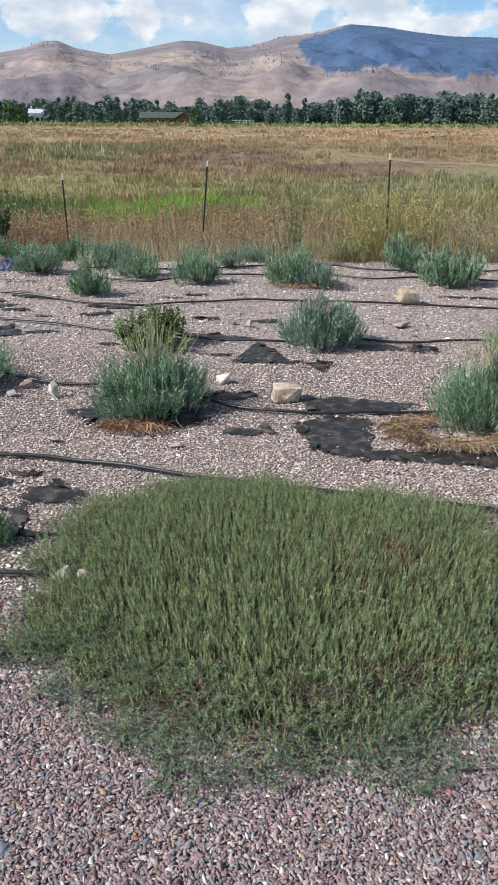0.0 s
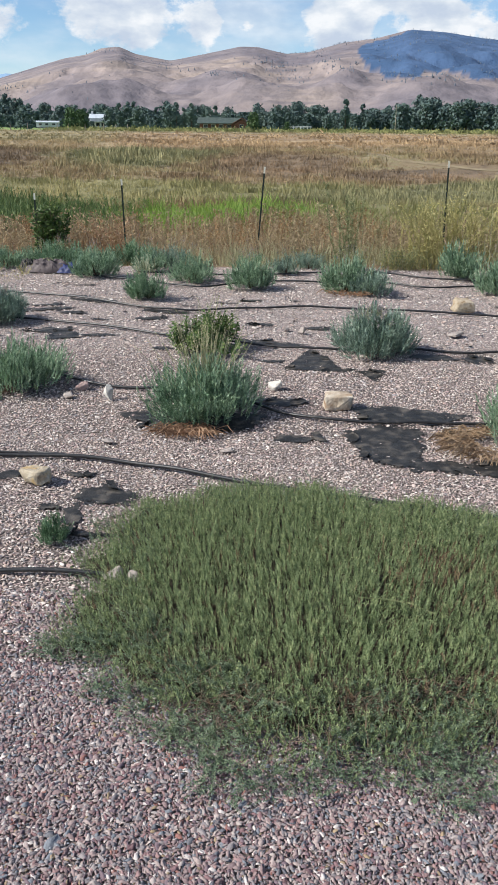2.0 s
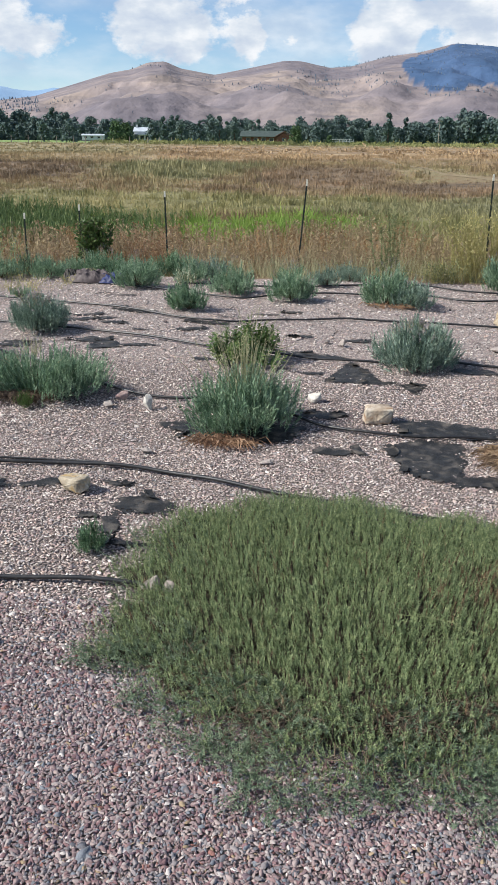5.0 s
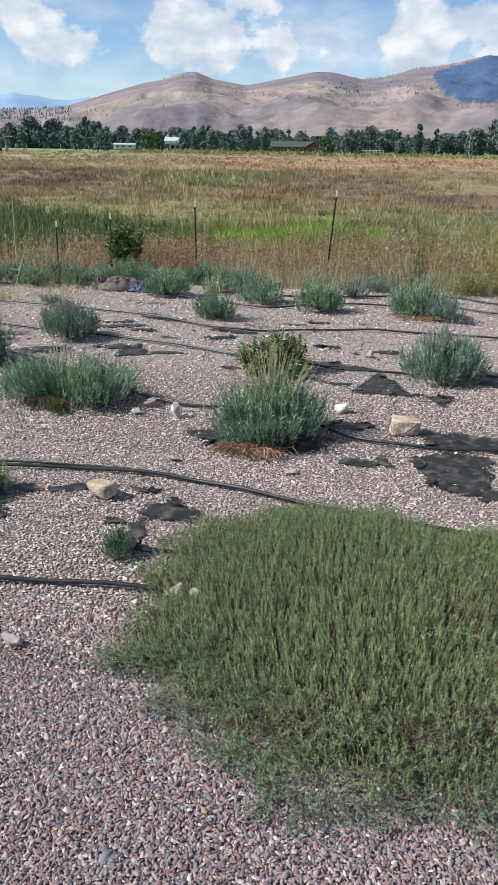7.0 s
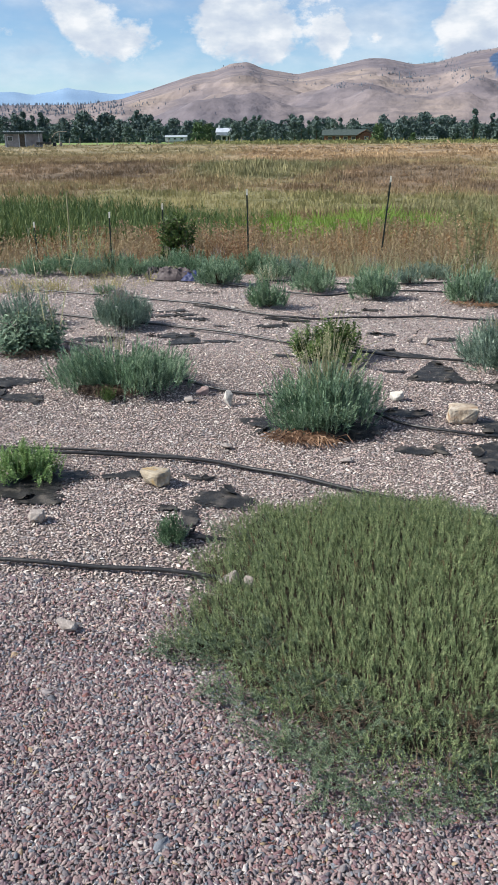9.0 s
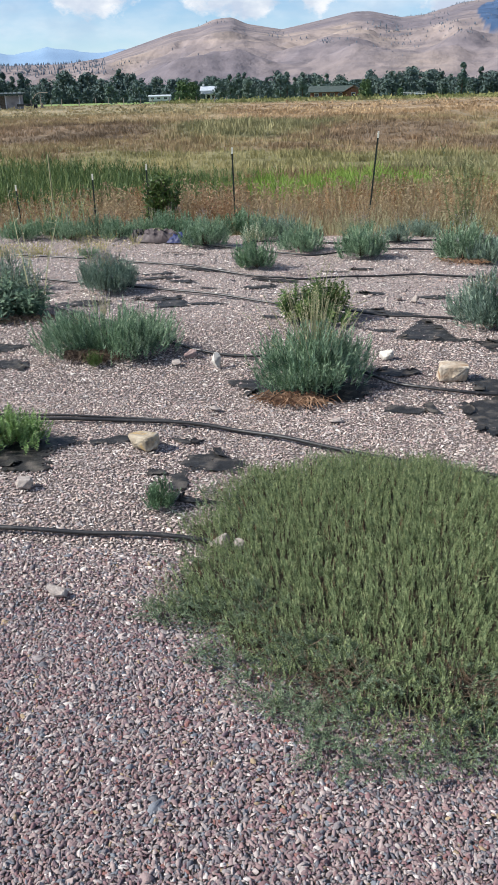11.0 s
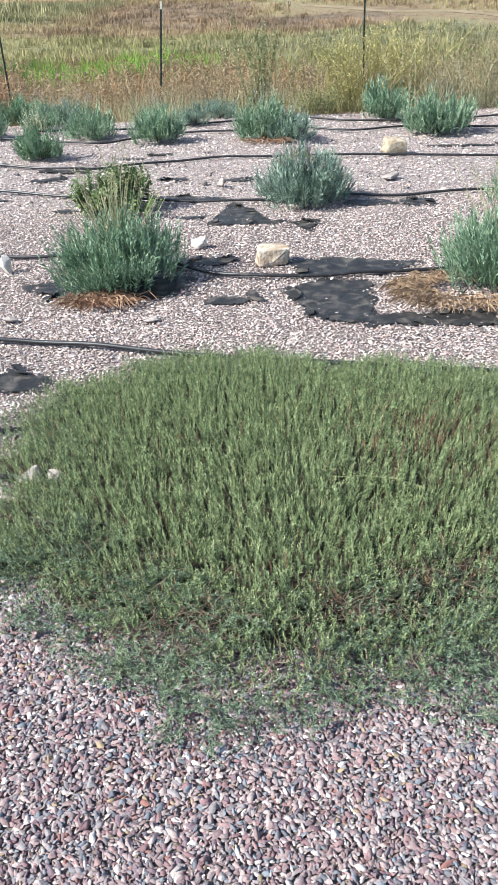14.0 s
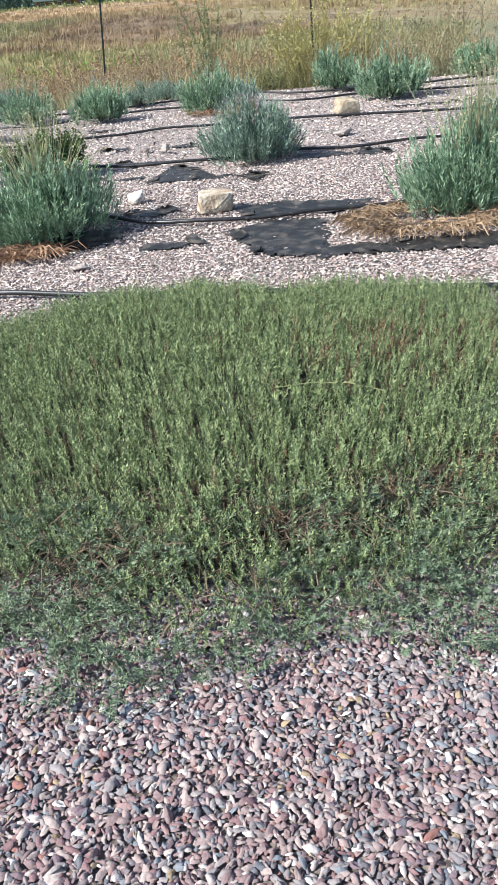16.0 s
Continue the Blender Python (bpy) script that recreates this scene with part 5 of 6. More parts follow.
def build_fabric():
    rng = np.random.default_rng(515)
    for name, blobs in PATCHES.items():
        torn = [p for q in TORN.get(name, ()) for p in q]
        x0 = min(b[0] - b[2] * 1.5 - b[3] for b in blobs)
        x1 = max(b[0] + b[2] * 1.5 + b[3] for b in blobs)
        y0 = min(b[1] - b[2] - b[3] for b in blobs)
        y1 = max(b[1] + b[2] + b[3] for b in blobs)
        x0, x1 = min([x0] + [p[0] - 0.1 for p in torn]), max([x1] + [p[0] + 0.1 for p in torn])
        y0, y1 = min([y0] + [p[1] - 0.1 for p in torn]), max([y1] + [p[1] + 0.1 for p in torn])
        s = 0.012
        X, Y = np.arange(x0, x1, s), np.arange(y0, y1, s)
        xx, yy = np.meshgrid(X, Y, indexing="ij")
        f = fabric_field(xx, yy, name)
        ins = (f[:-1, :-1] > -0.12) & (f[1:, 1:] > -0.12)
        n = len(Y)
        wr = 0.0022 * np.sin(xx * 23 + 3 * np.sin(yy * 17)) + 0.001 * np.sin(yy * 47 + xx * 12)
        V = np.stack([xx, yy, gz(xx, yy) + np.maximum(wr, -0.003)], -1).reshape(-1, 3)
        # every separate piece of cloth is a thing of its own
        left = {(int(p), int(q)) for p, q in zip(*np.nonzero(ins))}
        i, ob = np.nonzero(ins)[0], None
        most = 0
        while left:
            todo, cells = [left.pop()], []
            while todo:
                p, q = todo.pop()
                cells.append(p * n + q)
                for k in ((p + 1, q), (p - 1, q), (p, q + 1), (p, q - 1)):
                    if k in left:
                        left.remove(k)
                        todo.append(k)
            if len(cells) < 14:
                continue
            a = np.array(sorted(cells))
            used, F = np.unique(np.stack([a, a + n, a + n + 1, a + 1], 1), return_inverse=True)
            piece = obj_np("landscape_fabric", V[used], np.asarray(F).reshape(-1, 4), M["fabric"], smooth=True)
            tagged(piece, "torn black landscape fabric bared in the gravel" if len(cells) > 150 else "small black scrap of landscape fabric in the gravel", "fabric", "bare fabric patches")
            if len(cells) > most:
                most, ob = len(cells), piece
        if ob is None:
            continue
        # curled scraps along the torn edge
        gxx, gyy = np.gradient(f)
        ei, ej = np.nonzero((np.abs(f) < 0.12) & (np.hypot(gxx, gyy) > 1e-4))
        big = len(i) * s * s
        for e in rng.choice(len(ei), min(len(ei), int(big / 0.05) + (big > 0.012)), replace=False) if len(ei) else ():
            n2 = np.array([gxx[ei[e], ej[e]], gyy[ei[e], ej[e]]])
            n2 = n2 / np.linalg.norm(n2)
            t2 = np.array([-n2[1], n2[0]])
            w, L, up = rng.uniform(0.03, 0.08), rng.uniform(0.03, 0.07), rng.uniform(0.006, 0.018)
            base = np.array([xx[ei[e], ej[e]], yy[ei[e], ej[e]]])
            u, k = np.meshgrid(np.linspace(-1, 1, 7), np.linspace(0, 1, 6), indexing="ij")
            width = w * (1 - 0.75 * k) * (1 + 0.15 * np.sin(u * 5 + e))
            q = base + n2 * (L * np.sin(k * 2.0) - 0.01)[..., None] + t2 * (u * width + 0.02 * k * np.sin(e))[..., None]
            z = gz(q[..., 0], q[..., 1]) + 0.005 + up * k ** 1.3 + 0.005 * np.sin(u * 4 + k * 3 + e)
            P = np.concatenate([q, z[..., None]], -1).reshape(-1, 3)
            G = np.array([[a * 6 + r, (a + 1) * 6 + r, (a + 1) * 6 + r + 1, a * 6 + r + 1] for a in range(6) for r in range(5)])
            obj_np("curled_scrap", P, G, M["fabric"], ob, smooth=True)


build_fabric()


# ---- creeping thyme ----
TC = (0.16, 2.42)
BARE = ((0.42, 1.81, 0.085, 0.05), (-0.18, 1.735, 0.10, 0.045), (0.21, 1.745, 0.07, 0.03))
WORN = ((0.55, 2.45, 0.20, 0.16), (0.62, 1.86, 0.14, 0.05)) + BARE


def thyme_edge(a):
    """Reach of the mat in the direction a."""
    r = 1.0 / np.sqrt((np.cos(a) / 1.0) ** 2 + (np.sin(a) / 0.92) ** 2)
    return r * (1 + 0.035 * np.sin(3 * a + 0.6) + 0.035 * np.sin(7 * a + 2) + 0.03 * np.sin(13 * a) + 0.022 * np.sin(23 * a + 1)
                + 0.06 * np.exp(-((a + 1.15) / 0.35) ** 2) - 0.05 * np.exp(-((a + 2.25) / 0.35) ** 2)
                - 0.09 * np.exp(-((a - 1.22) / 0.55) ** 2) + 0.07 * np.exp(-((a - 2.15) / 0.25) ** 2))


def thyme_rim(x, y):
    dx, dy = x - TC[0], y - TC[1]
    return np.hypot(dx, dy) / thyme_edge(np.arctan2(dy, dx))


def thyme_z(x, y):
    q = np.clip(thyme_rim(x, y), 0, 1)
    return gz(x, y) + 0.075 * (1 - q ** 3) + 0.012 * bumps(x, y, 4) * (1 - q)


def thyme_limit(x, y):
    """Where the matted base ends and the stones begin, as a share of the reach."""
    front = smooth(-0.45, -0.85, y - TC[1])
    return 0.93 - 0.22 * front + 0.05 * np.sin(x * 23 + 2 * np.sin(y * 19)) * (0.4 + front) + 0.03 * np.sin(x * 51 + y * 43)


def build_thyme():
    rng = np.random.default_rng(31)
    mat_ob = new("creeping_thyme")
    mat_ob.location = (TC[0], TC[1], 0)
    off = np.array([TC[0], TC[1], 0])
    # matted base of litter, coloured near black as shade between the sprigs
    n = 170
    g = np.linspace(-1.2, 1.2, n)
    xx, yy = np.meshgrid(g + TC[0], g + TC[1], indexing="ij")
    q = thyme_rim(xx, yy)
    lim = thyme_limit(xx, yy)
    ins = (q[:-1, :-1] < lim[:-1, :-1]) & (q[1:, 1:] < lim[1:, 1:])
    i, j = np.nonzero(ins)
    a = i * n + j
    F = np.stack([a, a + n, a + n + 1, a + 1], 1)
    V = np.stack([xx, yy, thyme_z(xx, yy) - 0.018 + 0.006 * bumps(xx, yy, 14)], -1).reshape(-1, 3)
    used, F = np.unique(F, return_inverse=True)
    obj_np("matted_base", V[used] - off, np.asarray(F).reshape(-1, 4), M["litter"], mat_ob, "brown woody litter, darkened as shade between the sprigs", smooth=True)
    # upright sprigs
    sprigs = [shoot(rng, 1.0, 30, 0.15, 0.072, rise=28, start=0.12, bend=rng.uniform(0, 0.28), stem=0.014, spiky=True) for _ in range(12)]
    s = 0.0112
    gx, gy = np.meshgrid(np.arange(-1.2, 1.2, s) + TC[0], np.arange(-1.1, 1.1, s) + TC[1], indexing="ij")
    x = (gx + rng.uniform(-1.1, 1.1, gx.shape) * s).ravel()
    y = (gy + rng.uniform(-1.1, 1.1, gx.shape) * s).ravel()
    q = thyme_rim(x, y)
    fr = smooth(-0.68, -0.99, y - TC[1] + 0.07 * np.sin(x * 9) + 0.05 * np.sin(x * 23 + y * 17))
    dens = np.where(q < 0.86, 1.0, np.clip((1.04 - q) / 0.18, 0, 1)) * (1 - 0.9 * fr)
    for cx, cy, rx, ry in BARE:
        dens = dens * np.clip(np.hypot((x - cx) / rx, (y - cy) / ry) - 0.35, 0.15, 1)
    clump = 0.5 * bumps(x, y, 58) + 0.5 * bumps(x + 3.1, y + 1.7, 91) + 0.35 * bumps(x, y, 17)
    k = rng.random(len(x)) < dens * np.clip(0.80 + 0.45 * clump, 0.25, 1)
    x, y, q, fr, clump = x[k], y[k], q[k], fr[k], clump[k]
    P = np.column_stack([x, y, thyme_z(x, y) - 0.015]) - off
    h = rng.uniform(0.030, 0.070, len(x)) * (1.05 + 0.46 * clump) * (1 - 0.35 * q ** 4) * (1 - 0.25 * fr)
    out = np.arctan2(y - TC[1], x - TC[0])
    phi, lean = out + rng.normal(0, 0.9, len(x)), np.abs(rng.normal(0.12, 0.16, len(x))) + 0.35 * q ** 5
    # dry brown sprigs gather in a few worn places
    dead = rng.random(len(x)) < 0.035 + sum(0.4 * np.exp(-((x - cx) / rx) ** 2 - ((y - cy) / ry) ** 2) for cx, cy, rx, ry in WORN)
    for w, nm, mt, lab in ((~dead, "sprig_carpet", "thyme", "dense upright green thyme sprigs"), (dead, "dry_sprig_patch", "deadthyme", "dry reddish-brown thyme sprigs")):
        V, F = spread(sprigs, P[w], phi[w], lean[w], h[w] * (1.0 if mt == "thyme" else 0.9), rng)
        tagged(obj_np(nm, V, F, M[mt], mat_ob, lab), kind="stuff")
    # thin creeping fringe over the stones in front and at the sides
    run = [shoot(rng, 1.0, 26, 0.15, 0.060, rise=24, start=0.03, bend=rng.uniform(0.1, 0.3), stem=0.014, spiky=True) for _ in range(8)]
    m = 7600
    a = rng.uniform(0, 2 * np.pi, m)
    a = np.where(rng.random(m) < 0.62, rng.uniform(-2.75, -0.35, m), a)
    rr = rng.uniform(0.64, 1.02, m)
    clump = np.sin(a * 9 + 1) + np.sin(a * 17 + rr * 11) + np.sin(rr * 25 + a * 5)
    k = clump > rng.uniform(-2.4, 2.6, m)
    a, rr = a[k], rr[k]
    x, y = TC[0] + np.cos(a) * thyme_edge(a) * rr, TC[1] + np.sin(a) * thyme_edge(a) * rr
    P = np.column_stack([x, y, np.maximum(thyme_z(x, y) - 0.01, gz(x, y) + 0.008)]) - off
    V, F = spread(run, P, a + rng.normal(0, 1.0, len(a)), rng.uniform(0.7, 1.45, len(a)), rng.uniform(0.034, 0.080, len(a)), rng)
    tagged(obj_np("runner_fringe", V, F, M["thymefront"], mat_ob, "sparse grey-green runners over the stones"), kind="stuff")
    # bare twigs
    ch = []
    for _ in range(420):
        if rng.random() < 0.4:
            cx, cy, rx, ry = BARE[rng.integers(0, 3)]
            c = np.array([cx + rng.normal(0, rx * 0.6), cy + rng.normal(0, ry * 0.6)])
        else:
            b = rng.uniform(-2.7, -0.4)
            c = np.array([TC[0] + math.cos(b) * thyme_edge(b) * rng.uniform(0.6, 0.92), TC[1] + math.sin(b) * thyme_edge(b) * rng.uniform(0.6, 0.92)])
        d, L = rng.uniform(0, 6.28), rng.uniform(0.04, 0.09)
        e = c + np.array([math.cos(d), math.sin(d)]) * L
        mid = (c + e) / 2 + rng.normal(0, 0.01, 2)
        lift = rng.uniform(0.012, 0.035)
        ch.append(stick([(*p, float(thyme_z(*p)) + z) for p, z in ((c, 0.004), (mid, lift), (e, 0.012))] - off, 0.0012, 3))
    V, F = joined(ch)
    tagged(obj_np("woody_stem", V, F, M["twig"], mat_ob, "bare brown woody stems"), kind="stuff")
    # one long pale runner lying over the leaves
    line = np.array([(0.22, 2.185, 0.122), (0.30, 2.165, 0.134), (0.38, 2.14, 0.136), (0.45, 2.105, 0.125)])
    ch = [stick(line - off, 0.0014, 4)]
    for k in range(14):
        u = 0.55 + 0.45 * k / 14
        c = np.array([np.interp(u, np.linspace(0, 1, 4), line[:, i]) for i in range(3)]) - off
        d = rng.normal(size=3) + (0.4, -0.1, 0.6)
        ch.append((leaf(c, d, np.cross(d, rng.normal(size=3)), 0.012, 0.005), np.array([[0, 1, 2, 3]])))
    V, F = joined(ch)
    obj_np("runner", V, F, M["weedgreen"], mat_ob, "single long pale runner")
    tagged(mat_ob, "wide low mat of creeping green thyme on gravel", "plant")


build_thyme()


# ---- lavender ----
def bush(x, y, R, H, seed, leafmat="lav", shoots=230, spikes=20, spike_h=0.16, spikemat="spike", name="lavender_bush", label="", cat="shrub",
         leafL=0.22, leafW=0.046, leaves=26, group="lavender bushes in the gravel", lean=0.0, open_centre=False, squash=1.0, rise=64, notch=None):
    rng = np.random.default_rng(seed)
    R *= 0.98
    shoots = int(shoots * 1.1)
    root = new(name)
    root.location = (x, y, float(gz(x, y)))
    temps = [shoot(rng, 1.0, leaves, leafL, leafW, rise=rise, start=0.02, bend=rng.uniform(0.0, 0.25), stem=0.010, spiky=leafW < 0.10) for _ in range(9)]
    # leafy shoots grow in tufts from the woody limbs and turn upright
    limbs = max(22, shoots // 12)
    lp = rng.uniform(0, 2 * np.pi, limbs)
    lu = rng.random(limbs) ** 0.55 if not open_centre else 0.5 + 0.5 * rng.random(limbs) ** 0.6
    lk = rng.uniform(0.80, 1.12, limbs)
    pick = rng.integers(0, limbs, shoots)
    phi = lp[pick] + rng.normal(0, 0.25, shoots)
    u = np.clip(lu[pick] + rng.normal(0, 0.08, shoots), 0, 1.0)
    th = u * radians(88)
    reach = lk[pick] / np.sqrt((np.cos(th) / H) ** 2 + (np.sin(th) / R) ** 2)
    d = np.column_stack([np.sin(th) * np.cos(phi), np.sin(th) * np.sin(phi) * squash, np.cos(th)])
    f = rng.uniform(0.05, 0.82, shoots) ** 0.7
    P = d * (reach * f)[:, None] * np.array([1.0, 1.0, 0.72])
    L = np.maximum(H * rng.uniform(0.28, 0.46, shoots) * (1 + 0.08 * u), 0.05)
    th = np.clip(th * 0.40 + rng.normal(0, 0.11, shoots), -0.2, 1.2)
    if notch:
        k = np.hypot(P[:, 0] - notch[0], P[:, 1] - notch[1]) > notch[2] * rng.uniform(0.7, 1.1, shoots)
        P, L, th, phi = P[k], L[k], th[k], phi[k]
    sc = np.column_stack([L * 1.4, L * 1.4, L])
    V, F = spread(temps, P, phi + lean, th, sc, rng, spin=False)
    V[:, 2] = np.maximum(V[:, 2], 0.004)
    tagged(obj_np("foliage", V, F, M[leafmat], root), kind="stuff")
    ch = []
    k = min(1.0, R / 0.3)
    for _ in range(int(26 * k)):
        a, t = rng.uniform(0, 6.28), rng.uniform(0.2, 1.2)
        d = np.array([math.cos(a) * math.sin(t), math.sin(a) * math.sin(t) * squash, math.cos(t)])
        ch.append(stick([d * 0.0 + (0, 0, 0.0), d * H * 0.18 + (0, 0, 0.01), d * H * 0.34 + (0, 0, 0.02)], np.array([0.007, 0.005, 0.003]) * k, 4))
    V, F = joined(ch)
    obj_np("woody_base", V, F, M["twig"], root, "gnarled brown woody stems")
    if spikes:
        ch, hd = [], []
        for _ in range(spikes):
            a, t = rng.uniform(0, 6.28), abs(rng.normal(0.2, 0.35))
            d = np.array([math.cos(a) * math.sin(t), math.sin(a) * math.sin(t), math.cos(t)])
            r0 = 0.8 / math.sqrt((math.cos(t) / H) ** 2 + (math.sin(t) / R) ** 2)
            s0, s1 = d * r0, d * (r0 + spike_h * rng.uniform(0.5, 1.3)) + rng.normal(0, 0.015, 3)
            ch.append(stick([s0, (s0 + s1) / 2 + rng.normal(0, 0.004, 3), s1], [0.0016, 0.0014, 0.0010], 3))
            ax = (s1 - s0) / np.linalg.norm(s1 - s0)
            for k in range(9):
                c = s1 + ax * (k - 5) * 0.006
                v = rng.normal(size=3)
                hd.append((leaf(c, v + ax * 0.6, np.cross(v, ax), 0.010, 0.007), np.array([[0, 1, 2, 3]])))
        V, F = joined(ch)
        tagged(obj_np("flower_stalk", V, F, M["stalk"], root, "thin dry flower stalks"), kind="stuff")
        V, F = joined(hd)
        tagged(obj_np("flower_head", V, F, M[spikemat], root, "spent flower heads"), kind="stuff")
    tagged(root, label or "rounded grey-green lavender bush in the gravel", cat, group)
    return root


def build_lavender():
    # middle rows
    bush(-0.53, 4.26, 0.38, 0.35, 101, "lav", 880, 95, 0.20, "stalk", label="large grey-green lavender with dry flower stalks on bare fabric")
    bush(-0.67, 5.66, 0.31, 0.31, 102, "broad", 280, 24, 0.14, "stalk", name="leafy_perennial", label="dark green leafy perennial with pale seed heads", cat="plant", leafL=0.24, leafW=0.13, leaves=14, group="", rise=25)
    bush(-1.92, 4.72, 0.55, 0.31, 103, "lav", 1300, 40, 0.10, notch=(-0.04, -0.26, 0.17), label="wide sprawling lavender with an open brown centre", open_centre=True, squash=0.75)
    bush(-2.58, 6.45, 0.30, 0.32, 104, "lavgrey", 700, 130, 0.05, label="compact blue-grey lavender dome with short flower heads")
    bush(0.52, 5.74, 0.34, 0.36, 105, "lavgrey", 760, 120, 0.06, label="blue-grey lavender dome beside the drip line")
    bush(1.31, 4.03, 0.37, 0.36, 106, "lav", 780, 90, 0.24, "stalk", label="grey-green lavender with long stalks over a ring of dead stems")
    bush(1.92, 5.36, 0.33, 0.34, 107, "lavgreen", 420, 70, 0.24, "stalk", label="green lavender with long thin flower stalks")
    bush(-0.94, 2.69, 0.062, 0.14, 108, "seedling", 190, 0, name="lavender_seedling", label="small green lavender seedling in the gravel", group="")
    bush(-1.90, 4.42, 0.09, 0.09, 118, "broad", 90, 0, name="lavender_sprout", label="small olive-green sprout in the brown centre of a lavender", group="")
    bush(-1.80, 3.16, 0.18, 0.20, 109, "fresh", 300, 0, 0.08, "pale", name="yellow_green_plant", label="low yellow-green leafy plant on bare fabric", cat="plant", group="", leafW=0.085, leafL=0.16, leaves=26, rise=35)
    bush(-2.95, 5.50, 0.28, 0.34, 110, "thistle", 200, 8, 0.1, name="thistle", label="spreading green thistle beside the drip line", cat="weed", group="", leafW=0.13, leafL=0.36, leaves=11, rise=22)
    bush(-3.45, 6.35, 0.36, 0.36, 111, "lavgrey", 260, 30, 0.1)
    # back rows
    names = {"lav": "grey-green lavender bush in the back rows", "lavgrey": "blue-grey lavender bush in the back rows", "lavgreen": "greener lavender bush in the back rows"}

    def back(x, y, R, H, kind, shoots, spikes, spike_h, heads="spike"):
        bush(x, y, R, H, int(4000 + 100 * x + 10 * y), kind, int(shoots * 1.35), spikes, spike_h, heads, label=names[kind], leafL=0.25, leafW=0.066, leaves=20)

    back(-1.48, 7.52, 0.2, 0.34, "lavgreen", 170, 46, 0.1, "pale")
    back(-1.2, 8.55, 0.27, 0.33, "lav", 210, 20, 0.1, "spike")
    back(-2.28, 8.72, 0.29, 0.34, "lav", 220, 14, 0.1, "spike")
    back(-0.55, 8.2, 0.28, 0.34, "lav", 220, 24, 0.12, "spike")
    back(0.42, 8.14, 0.33, 0.38, "lav", 250, 24, 0.12, "spike")
    back(0.66, 7.98, 0.22, 0.3, "lavgrey", 160, 8, 0.08, "spike")
    back(-2.05, 9.75, 0.34, 0.34, "lavgreen", 200, 10, 0.1, "spike")
    back(-1.55, 9.45, 0.3, 0.28, "lavgrey", 180, 16, 0.12, "spike")
    back(-3.45, 9.15, 0.32, 0.24, "lav", 220, 10, 0.08, "spike")
    back(-4, 9.05, 0.34, 0.24, "lav", 200, 10, 0.08, "spike")
    back(-4.65, 9, 0.36, 0.26, "lavgreen", 200, 14, 0.1, "pale")
    back(-5.3, 8.95, 0.36, 0.28, "lav", 200, 10, 0.1, "spike")
    back(0.04, 9.65, 0.26, 0.22, "lavgrey", 170, 10, 0.08, "spike")
    back(-0.22, 9.1, 0.2, 0.24, "lavgrey", 140, 10, 0.08, "spike")
    back(1.7, 9.1, 0.29, 0.38, "lav", 230, 14, 0.12, "spike")
    back(2.02, 8.18, 0.37, 0.42, "lav", 290, 30, 0.14, "spike")
    back(-2.85, 9.45, 0.36, 0.3, "lavgreen", 200, 12, 0.12, "spike")
    back(3.2, 9.2, 0.34, 0.36, "lavgreen", 200, 14, 0.1, "spike")
    back(2.9, 7.2, 0.3, 0.34, "lav", 200, 14, 0.1, "spike")
    back(-3.3, 7.85, 0.16, 0.16, "lavgreen", 70, 4, 0.08, "spike")
    back(-3.75, 9.3, 0.33, 0.27, "lav", 200, 10, 0.08, "spike")
    back(-4.3, 9.2, 0.34, 0.26, "lavgreen", 200, 8, 0.1, "pale")
    back(-3.15, 9.6, 0.36, 0.28, "lav", 200, 10, 0.1, "spike")
    back(-2.5, 9.6, 0.32, 0.28, "lav", 200, 10, 0.1, "spike")
    back(-1.75, 9.15, 0.26, 0.27, "lav", 170, 12, 0.12, "spike")
    back(-0.62, 9.35, 0.22, 0.22, "lavgreen", 130, 8, 0.1, "spike")


build_lavender()


# ---- weeds by the fence ----
def weed(name, label, x, y, H, seed, stems, spread_r, leafmat, stemmat, leaves, leafL, lean=0.25, thick=0.006):
    rng = np.random.default_rng(seed)
    root = new(name)
    root.location = (x, y, float(gz(x, y)))
    ch, lf = [], []
    for _ in range(stems):
        a, t = rng.uniform(0, 6.28), abs(rng.normal(0, lean))
        h = H * rng.uniform(0.55, 1.0)
        b = np.array([rng.normal(0, spread_r), rng.normal(0, spread_r * 0.6), 0])
        d = np.array([math.cos(a) * math.tan(t), math.sin(a) * math.tan(t), 1.0])
        pts = [b, b + d * h * 0.5 + rng.normal(0, 0.02 * H, 3), b + d * h * np.array([1.25, 1.25, 1])]
        ch.append(stick(pts, [thick, thick * 0.7, thick * 0.3], 3))
        for _ in range(leaves):
            u = rng.uniform(0.12, 1.0)
            c = pts[0] + (pts[1] - pts[0]) * u * 2 if u < 0.5 else pts[1] + (pts[2] - pts[1]) * (u * 2 - 1)
            v = rng.normal(size=3) + np.array([0, 0, 0.5])
            e = c + v / np.linalg.norm(v) * rng.uniform(0.2, 1.0) * H * 0.10
            if rng.random() < 0.35:
                ch.append(stick([c, (c + e) / 2 + (0, 0, 0.004), e], [thick * 0.35] * 3, 3))
                c = e
            lf.append((leaf(c, v, np.cross(v, rng.normal(size=3)), leafL * rng.uniform(0.6, 1.2), leafL * 0.4), np.array([[0, 1, 2, 3]])))
    V, F = joined(ch)
    V[:, 2] = np.maximum(V[:, 2], 0)
    tagged(obj_np("stem", V, F, M[stemmat], root), kind="stuff")
    V, F = joined(lf)
    V[:, 2] = np.maximum(V[:, 2], 0.005)
    tagged(obj_np("leafage", V, F, M[leafmat], root), kind="stuff")
    tagged(root, label, "weed")
    return root


